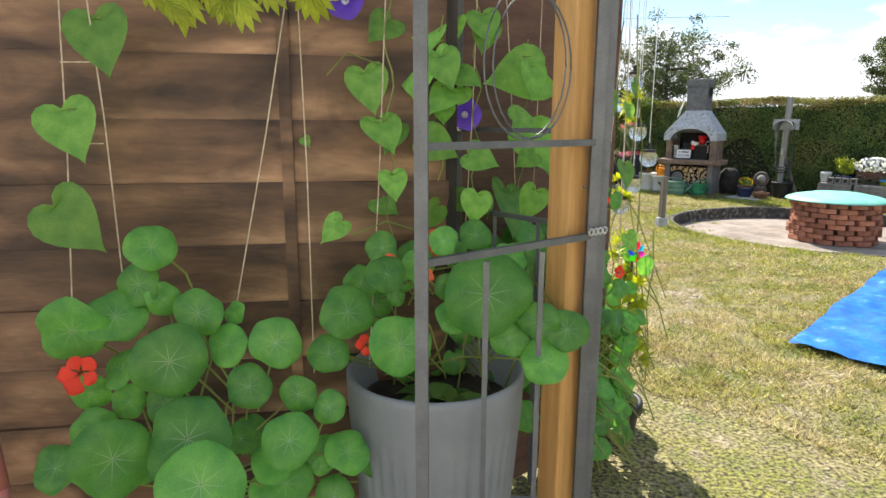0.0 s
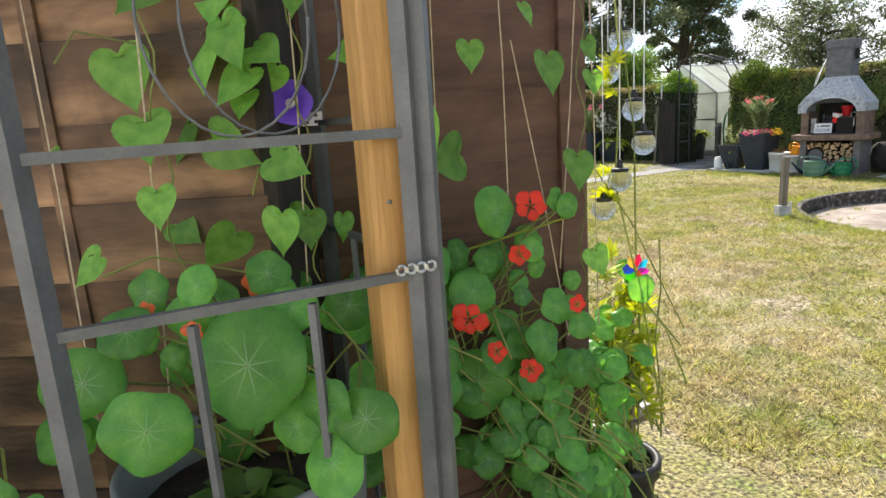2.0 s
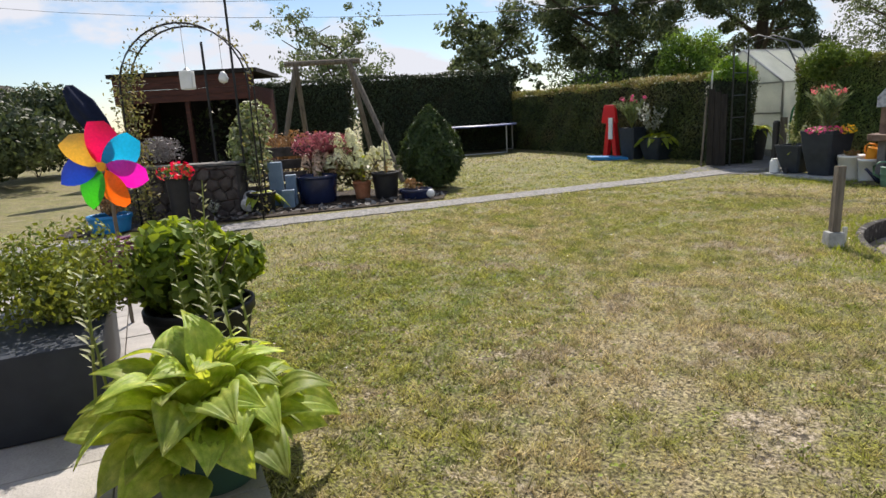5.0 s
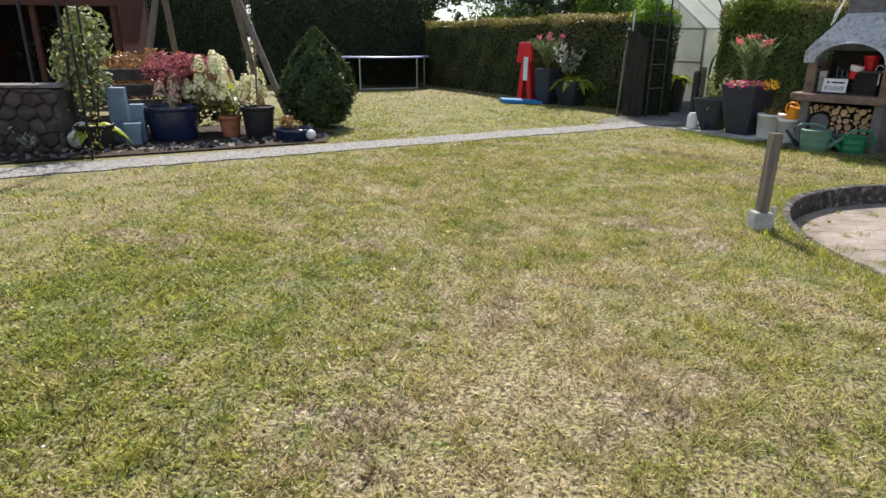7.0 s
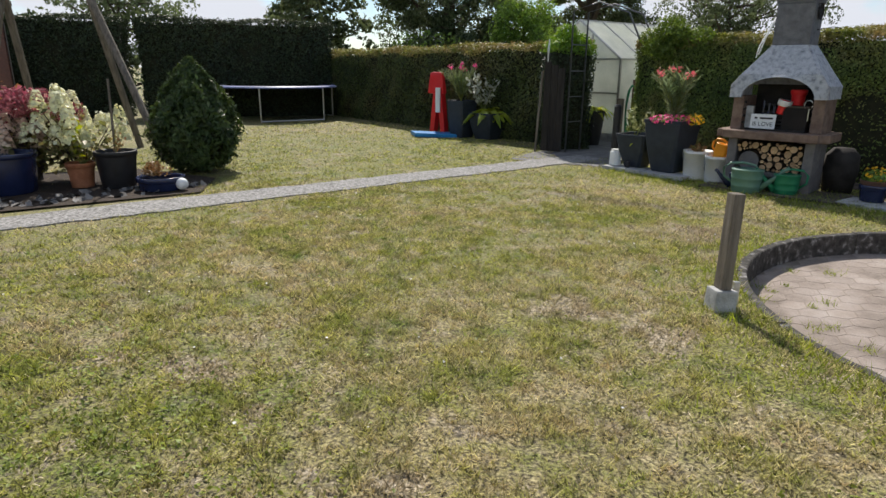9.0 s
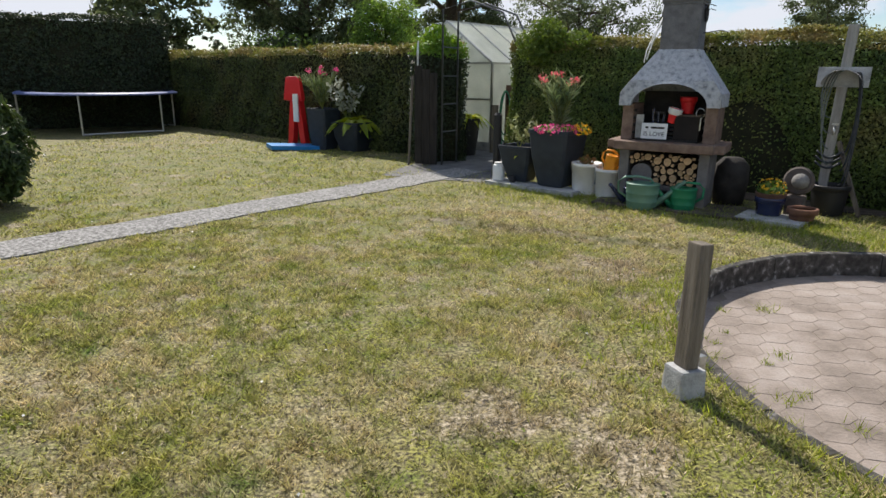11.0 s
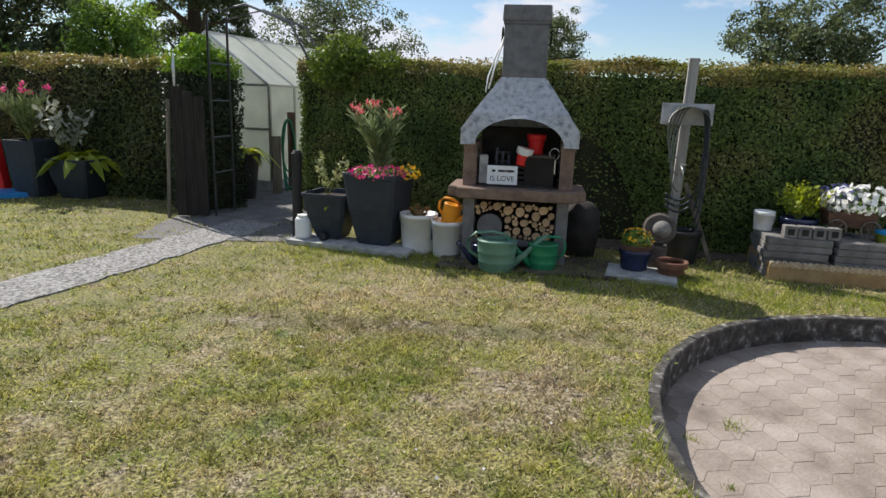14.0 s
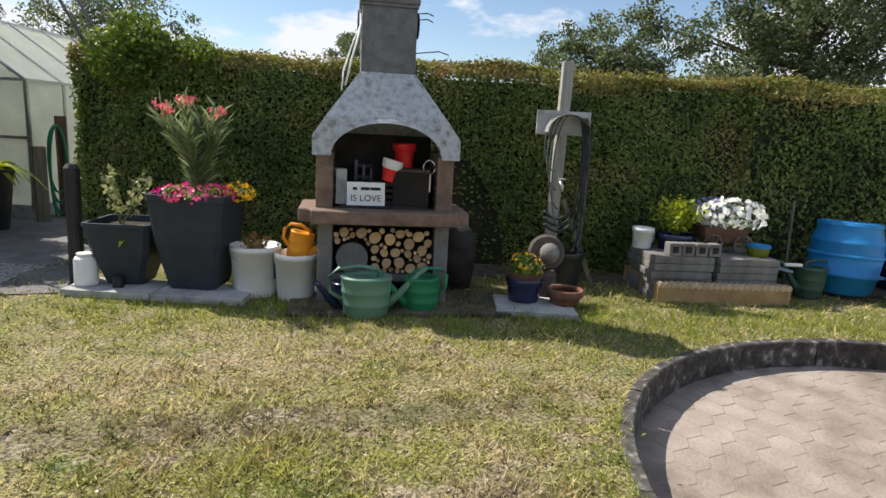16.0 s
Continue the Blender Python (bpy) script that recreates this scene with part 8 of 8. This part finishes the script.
for k in range(26):
    z = rnd2.choice((1.4, 1.3, 1.1, 0.85, 0.7, 0.6, 0.5, 0.4)) + rnd2.uniform(-0.05, 0.05)
    x = 0.865 + rnd2.uniform(0, 0.05) + (0.1 * rnd2.random() if z < 0.8 else 0)
    palmate(pose(x, 2.2 + rnd2.uniform(-0.04, 0.1), z, 70 + rnd2.uniform(-30, 30), 0, rnd2.uniform(0, 360)), rnd2.uniform(0.045, 0.085), "sunlit hand-shaped leaf of the climber by the post")
for a, b, c in (((0.9, 2.2, 1.75), (0.91, 2.22, 1.1), (1.06, 2.26, 0.3)), ((0.92, 2.24, 1.6), (0.97, 2.25, 0.9), (0.98, 2.28, 0.25)), ((1.02, 2.25, 0.3), (1.03, 2.26, 0.6), (1.04, 2.27, 0.92))):
    t = thing("climbing_vine", "thin winding climber stem beside the post", "stem", Matrix())
    part("stem", tube([a, Vector(a).lerp(Vector(b), 0.5) + Vector((0.02, 0, 0)), b, Vector(b).lerp(Vector(c), 0.5) + Vector((0.01, -0.01, 0)), c], 0.0028, 5), M["stem"], t)
bush("potted_climber", 0.93, 2.32, (0.11, 0.13, 0.36), "yellow_leaf", "sunlit yellow-green climber at the fence end", "plant", 620, 0.055, z=0.06, lumps=9)
round_pot("flower_pot", pose(0.93, 2.32, 0), 0.12, 0.1, 0.15, M["black"], "low dark pot at the fence end")
pw = pinwheel(pose(0.97, 2.25, 0.83, 0, 0, 30), 0.045, "tiny coloured pinwheel in a pot", 10)
low = [(0.8 + 0.2 * rnd.random(), 2.12 + 0.25 * rnd.random(), 0.12 + 0.7 * rnd.random(), rnd.uniform(0.05, 0.1)) for k in range(44)]
leaf_plant("nasturtium", "sunlit nasturtium round the foot of the post", low, "round", (0.95, 2.25, 0.1), (0.4, -0.8, 0.6), 8)


def solar_ball(m, label):
    """Crackle-glass ball with a black cap on a white cord."""
    t = thing("glass_ball_lamp", label, "lamp", m, "hanging glass balls")
    r = 0.035
    part("glass_ball", lathe([(0, -r)] + [(r * math.sin(math.pi * k / 14), -r * math.cos(math.pi * k / 14)) for k in range(1, 13)], 24), M["glass"], t, "clear crackle glass", smooth=True)
    part("cap", lathe([(0.024, 0.024), (0.027, 0.028), (0.024, 0.034), (0.01, 0.036), (0.006, 0.06), (0, 0.06)], 18), M["black"], t, "black plastic cap")
    part("cord", tube([(0, 0, 0.058), (0, 0, 0.95)], 0.0016, 5), M["white"], t, "white cord")
    return t


first = None
for x, y, z in ((0.929, 2.291, 1.515), (0.892, 2.331, 1.428), (0.968, 2.342, 1.312), (0.992, 2.248, 1.213), (0.923, 2.197, 1.113), (0.876, 2.18, 1.030)):
    if first is None:
        first = solar_ball(pose(x, y, z), "hanging crackle-glass ball lamp with black cap")
    else:
        copy_thing(first, pose(x, y, z))
t = thing("branch", "dark branch that carries the glass balls", "branch", Matrix())
part("stick", tube([(0.77, 2.14, 1.99), (0.93, 2.26, 2.02), (1.15, 2.33, 2.0)], [0.012, 0.01, 0.006], 6), M["bark"], t)
part("hanging_disc", lathe([(0, 0), (0.12, 0), (0.12, 0.012), (0, 0.012)], 24, m=pose(0.935, 2.26, 1.99)), M["bark"], t, "round wooden disc")
M["hoop"] = material("dull_red_plastic", [(0.24, 0.07, 0.055), (0.36, 0.13, 0.1)], scale=6, rough=0.5)
t = thing("red_hoops", "stack of dull red plastic hoops by the fence", "hoops", Matrix())
for k in range(3):
    part("hoop", tube([(-1.25 + 0.012 * k + 0.72 * math.cos(a), 0.6 + 0.02 * k, 0.735 + 0.72 * math.sin(a)) for a in (math.tau * j / 48 for j in range(49))], 0.013, 8), M["hoop"], t, smooth=True)

# unseen white wall and pale terrace, added to bounce sunlight onto the fence
house = structure(part("wall_house", box(11, 0.3, 3.4, at=(0.5, -3.6, 0)), M["render"]), "unseen white wall added to bounce light onto the fence", "wall")
terr = structure(part("terrace", box(5.0, 5.2, 0.03, at=(-1.85, -0.85, -0.01)), M["slab"]), "unseen pale terrace added to bounce light onto the fence", "terrace")

# dense sunlit leaves that hide the foot of the fence end
rnd = random.Random(44)
thick = []
for k in range(62):
    x = rnd.uniform(0.62, 0.92)
    thick.append((x, 1.78 + (x - 0.5) * 0.85 - rnd.uniform(0.02, 0.14), 0.12 + 0.62 * rnd.random() ** 1.2, rnd.uniform(0.055, 0.105)))
leaf_plant("nasturtium", "dense sunlit nasturtium at the fence end", thick, "round", (0.85, 2.0, 0.02), (0.5, -0.8, 0.5), 15)


# ---- kerb stones and pavers of the circle, grass ----
n = 13
kerb_me = None
kerb = structure(thing("kerb", "ring of weathered dark kerb blocks round the patio", "kerb", pose(CIRCLE.x, CIRCLE.y, 0)), "ring of weathered dark kerb blocks round the patio", "kerb")
for k in range(n):
    a = math.tau * (k + 0.3) / n
    if kerb_me is None:
        bm = bmesh.new()
        half, seg = math.pi / n - 0.002, 10
        cols = []
        for i in range(seg + 1):
            b = -half + 2 * half * i / seg
            q = []
            for r, z in ((RADIUS - 0.02, -SUNK - 0.02), (RADIUS - 0.012, 0.0), (RADIUS - 0.004, 0.008), (RADIUS + 0.045, 0.01), (RADIUS + 0.055, 0.0), (RADIUS + 0.055, -SUNK)):
                q.append(bm.verts.new((r * math.cos(b), r * math.sin(b), z + 0.006 * noise.noise(Vector((b * 30, r * 9, z * 20))))))
            cols.append(q)
        for p, q in zip(cols, cols[1:]):
            for j in range(5):
                bm.faces.new((p[j], p[j + 1], q[j + 1], q[j]))
        bm.faces.new(cols[0][::-1])
        bm.faces.new(cols[-1])
        kerb_me = part("kerb_block", bm, M["kerb"], kerb, m=pose(0, 0, 0, 0, 0, math.degrees(a))).data
    else:
        shared("kerb_block", kerb_me, kerb, pose(0, 0, random.uniform(-0.006, 0.005), random.uniform(-0.2, 0.2), 0, math.degrees(a)))

S = 0.088
hexa = bmesh.new()
v0 = [hexa.verts.new(((S - 0.0012) * (1.25 if k in (0, 3) else 1) * math.cos(math.tau * k / 6), (S - 0.0012) * math.sin(math.tau * k / 6), -0.02)) for k in range(6)]
v1 = [hexa.verts.new((v.co.x, v.co.y, 0.003)) for v in v0]
v2 = [hexa.verts.new((v.co.x * 0.982, v.co.y * 0.982, 0.0048)) for v in v0]
for p, q in ((v0, v1), (v1, v2)):
    for k in range(6):
        hexa.faces.new((p[k], p[(k + 1) % 6], q[(k + 1) % 6], q[k]))
hexa.faces.new(v2)
hex_me = None
spots = []
for i in range(-20, 21):
    for j in range(-23, 24):
        x, y = i * S * 1.78, (j + 0.5 * (i % 2)) * S * 1.74
        if math.hypot(x, y) < RADIUS - 0.03:
            c, s = math.cos(0.5), math.sin(0.5)
            spots.append((c * x - s * y, s * x + c * y))
spots.sort(key=lambda p: p[0] - 0.6 * p[1])
for k, (x, y) in enumerate(spots):
    m = pose(x, y, -SUNK - 0.008 + random.uniform(-0.0008, 0.0008), random.uniform(-0.12, 0.12), random.uniform(-0.12, 0.12), 28.6)
    if hex_me is None:
        hex_me = part("paver", hexa, M["paver"], paved, m=m).data
    else:
        shared("paver", hex_me, paved, m)


def lumpy(x, y, cell, seed):
    """Smooth random field from about -1 to 1 with lumps of the given size."""
    g = np.random.default_rng(seed).uniform(-1, 1, (256, 256))
    u, v = x / cell + 100, y / cell + 100
    i, j = np.floor(u).astype(int), np.floor(v).astype(int)
    a, b = u - i, v - j
    a, b = a * a * (3 - 2 * a), b * b * (3 - 2 * b)
    at = lambda p, q: g[p % 256, q % 256]
    return (at(i, j) * (1 - a) + at(i + 1, j) * a) * (1 - b) + (at(i, j + 1) * (1 - a) + at(i + 1, j + 1) * a) * b


def grass(seed, n, lo, hi, fine=False):
    """Loose turf in one mesh: single blades, dense near the walked line, thinner where the lawn is burnt."""
    r = np.random.default_rng(seed)
    x, y = r.uniform(lo[0], hi[0], n), r.uniform(lo[1], hi[1], n)
    d = np.hypot(x - 1.7, np.maximum(0, np.maximum(y - 9.0, 0.5 - y)))
    patch = 2.0 * (lumpy(x, y, 0.9, 1) + 0.8 * lumpy(x, y, 0.35, 2) + 0.6 * lumpy(x, y, 0.12, 3))
    clump = 0.5 * lumpy(x, y, 0.16, 13) + 0.6 * lumpy(x, y, 0.06, 11) + 0.8 * lumpy(x, y, 0.025, 12)
    rut = (np.abs(x * RUT[0] + y * RUT[1] - RUT_AT) < 0.07 + 0.06 * lumpy(x, y, 0.3, 31)) & (np.abs(x - 2.9) < 1.4)
    p = np.clip(0.46 + 0.07 * patch + 0.5 * clump - 0.3 * rut, 0.03, 1)
    # the dense turf thins out softly towards its borders
    edge = np.minimum(np.minimum(x - lo[0], hi[0] - x), np.minimum(y - lo[1], hi[1] - y))
    p = p * np.clip(edge / 1.4, 0, 1) if fine else p / (1 + (d / 2.9) ** 2)
    ok = on_lawn(x, y) & (r.random(n) < p)
    x, y, d, patch, clump = x[ok], y[ok], d[ok], patch[ok], clump[ok]
    k = len(x)
    a, b = r.uniform(0, math.tau, k), r.uniform(0, math.tau, k)
    h = r.uniform(0.008, 0.03, k) * np.clip(1 + 0.1 * patch + 0.6 * clump, 0.3, 2.2)
    lean = r.uniform(0.4, 2.0, k) * h
    w = r.uniform(0.0016, 0.0038, k) * (1 + 0.3 * d)
    base = np.stack([x, y, np.full(k, -0.002)], 1)
    side = np.stack([np.cos(a) * w, np.sin(a) * w, 0 * a], 1)
    tip = base + np.stack([np.cos(b) * lean, np.sin(b) * lean, h], 1)
    ob = raw("lawn_grass", np.stack([base - side, base + side, tip], 1).reshape(-1, 3), np.arange(3 * k).reshape(-1, 3), M["blades"])
    return tagged(ob, "short patchy lawn grass, partly burnt dry", "grass", kind="stuff")


def on_lawn(x, y):
    ok = np.hypot(x - CIRCLE.x, y - CIRCLE.y) > RADIUS + 0.045
    path = y - (0.955 * x + 11.72)
    ok &= (np.abs(path) > 0.36 + 0.1 * lumpy(x, y, 0.22, 61))
    ok &= ~((x < 0.24 - (y - 3.6) * 1.07) & (y < 9))
    ok &= ~((x < 0.72) & (y < 2.1))
    ok &= ~((path > 0) & (x < -1.9) & (path < 2.3))
    ok &= ~((x > 2.2) & (y > 14.3))
    ok &= ((x - 2.3) * HN.x + (y - 15.6) * HN.y < -0.02 + 0.05 * np.sin(x * 11)) | (x < 3.0)
    return ok


def lush(x, y):
    """How likely longer fresh grass is: along the kerb and along the planter row."""
    d = np.hypot(x - CIRCLE.x, y - CIRCLE.y) - RADIUS
    by_kerb = np.exp(-np.maximum(0, d - 0.05) / 0.22) * np.clip((4.6 - x) / 0.8, 0, 1) * np.clip((9.9 - y) / 0.8, 0, 1)
    across = (x - 4.5) * 0.729 + (y - 11.5) * 0.684
    by_row = np.exp(-(across / 0.45) ** 2) * np.clip(((x - 4.5) * 0.684 - (y - 11.5) * 0.729 + 2.5) / 0.6, 0, 1)
    return np.clip(by_kerb + 0.8 * by_row, 0, 1) * np.clip(0.75 + 0.5 * lumpy(x, y, 0.25, 6), 0, 1)


grass(5, 2000000, (-4.5, 0.3), (8.5, 20.0))
grass(6, 640000, (-1.8, 1.8), (4.6, 12.0), fine=True)


def long_grass(n, seed):
    r = np.random.default_rng(seed)
    x, y = r.uniform(2.0, 8.5, n), r.uniform(5.5, 13.5, n)
    ok = on_lawn(x, y) & (r.random(n) < lush(x, y))
    x, y = x[ok], y[ok]
    k = len(x)
    a, b = r.uniform(0, math.tau, k), r.uniform(0, math.tau, k)
    h, w = r.uniform(0.03, 0.075, k), r.uniform(0.002, 0.004, k)
    base = np.stack([x, y, np.full(k, -0.002)], 1)
    side = np.stack([np.cos(a) * w, np.sin(a) * w, 0 * a], 1)
    tip = base + np.stack([np.cos(b) * h * 0.6, np.sin(b) * h * 0.6, h], 1)
    ob = raw("lush_grass", np.stack([base - side, base + side, tip], 1).reshape(-1, 3), np.arange(3 * k).reshape(-1, 3), M["lush"])
    tagged(ob, "longer fresh green grass along the kerb and hedge", "grass", kind="stuff")


M["straw"] = leaf_mat("dry_straw", [(0.36, 0.29, 0.17), (0.6, 0.52, 0.35)], per=0.4, trans=0.15, rough=0.6)
M["lush"] = leaf_mat("fresh_grass", [(0.14, 0.205, 0.03), (0.26, 0.315, 0.06)], per=0.45, trans=0.4)
long_grass(190000, 8)


def weeds():
    """Low clover and plantain rosettes dotted over the lawn, and daisies."""
    r = np.random.default_rng(9)
    n = 130
    x, y = r.uniform(-1.5, 4.2, n), r.uniform(3.2, 11.5, n)
    ok = on_lawn(x, y)
    cs, ns = [], []
    for px, py in zip(x[ok], y[ok]):
        m = r.integers(8, 26)
        cs.append(np.stack([px + r.normal(size=m) * 0.05, py + r.normal(size=m) * 0.05, r.uniform(0.006, 0.018, m)], 1))
        ns.append(np.stack([r.normal(size=m), r.normal(size=m), np.full(m, 1.8)], 1))
    # pale cut straw lying loose on the dry turf
    n = 60000
    x, y = r.uniform(-1.4, 4.2, n), r.uniform(2.2, 11.6, n)
    ok = on_lawn(x, y) & (r.random(n) < np.clip(0.25 + 0.6 * lumpy(x, y, 0.5, 51) + 0.35 * lumpy(x, y, 0.15, 52), 0, 1) * np.clip((x + 0.9) / 1.6, 0, 1))
    x, y = x[ok], y[ok]
    k = len(x)
    a, ln = r.uniform(0, math.tau, k), r.uniform(0.005, 0.013, k)
    along = np.stack([np.cos(a) * ln, np.sin(a) * ln, r.normal(size=k) * 0.006], 1)
    across = np.stack([-np.sin(a), np.cos(a), 0 * a], 1) * r.uniform(0.0009, 0.0017, k)[:, None]
    mid = np.stack([x, y, r.uniform(0.008, 0.02, k)], 1)
    pts = np.stack([mid - along - across, mid - along + across, mid + along + across, mid + along - across], 1).reshape(-1, 3)
    i = np.arange(k) * 4
    tagged(raw("cut_straw", pts, np.stack([i, i + 1, i + 2, i, i + 2, i + 3], 1).reshape(-1, 3), M["straw"]), "pale dry grass clippings on the lawn", "straw", kind="stuff")
    # close carpet of clover where the lawn stays fresh
    n = 150000
    x, y = r.uniform(-1.6, 3.6, n), r.uniform(2.6, 10.8, n)
    fresh = np.clip(1.2 - np.hypot(x + 0.5, y - 5.6) / 1.6, 0, 1) + 0.35 * np.clip(lumpy(x, y, 0.45, 41) - 0.35, 0, 1)
    ok = on_lawn(x, y) & (r.random(n) < fresh * np.clip(0.5 + lumpy(x, y, 0.09, 42), 0, 1))
    m = ok.sum()
    cs.append(np.stack([x[ok], y[ok], r.uniform(0.006, 0.024, m)], 1))
    ns.append(np.stack([r.normal(size=m) * 0.8, r.normal(size=m) * 0.8, np.full(m, 1.6)], 1))
    c, d = np.concatenate(cs), np.concatenate(ns)
    tagged(cards("weeds", c, d, r.uniform(0.012, 0.03, len(c)), M["lush"]), "small broad-leaved weeds in the lawn", "weeds", kind="stuff")
    n = 150
    x, y = r.uniform(-1.5, 4.4, n), r.uniform(3.2, 11.5, n)
    ok = on_lawn(x, y)
    c = np.stack([x[ok], y[ok], np.full(ok.sum(), 0.022)], 1)
    tagged(cards("daisies", c, np.tile((0.1, -0.3, 1.0), (len(c), 1)) + r.normal(size=(len(c), 3)) * 0.2, r.uniform(0.008, 0.018, len(c)), M["petal_white"], aspect=0.9), "small white daisies in the lawn", "daisies", kind="stuff")
    # dry and green tufts that stand in the joints along the patio's rim
    base, tip, side = [], [], []
    for k in range(34):
        a, rr = r.uniform(2.2, 4.9), RADIUS - 0.06 - r.exponential(0.14)
        m, f = 26, r.uniform(0.4, 1.0)
        p = np.stack([CIRCLE.x + rr * math.cos(a) + r.normal(size=m) * 0.03 * f, CIRCLE.y + rr * math.sin(a) + r.normal(size=m) * 0.03 * f, np.full(m, -SUNK - 0.004)], 1)
        base.append(p)
        tip.append(p + np.stack([r.normal(size=m) * 0.035 * f, r.normal(size=m) * 0.035 * f, r.uniform(0.02, 0.08, m) * f], 1))
        b = r.uniform(0, math.tau, m)
        side.append(np.stack([np.cos(b), np.sin(b), 0 * b], 1) * 0.0022)
    base, tip, side = np.concatenate(base), np.concatenate(tip), np.concatenate(side)
    k = len(base)
    tagged(raw("joint_weeds", np.stack([base - side, base + side, tip], 1).reshape(-1, 3), np.arange(3 * k).reshape(-1, 3), M["lush"]), "small grass tufts growing at the patio edge", "weeds", kind="stuff")


weeds()
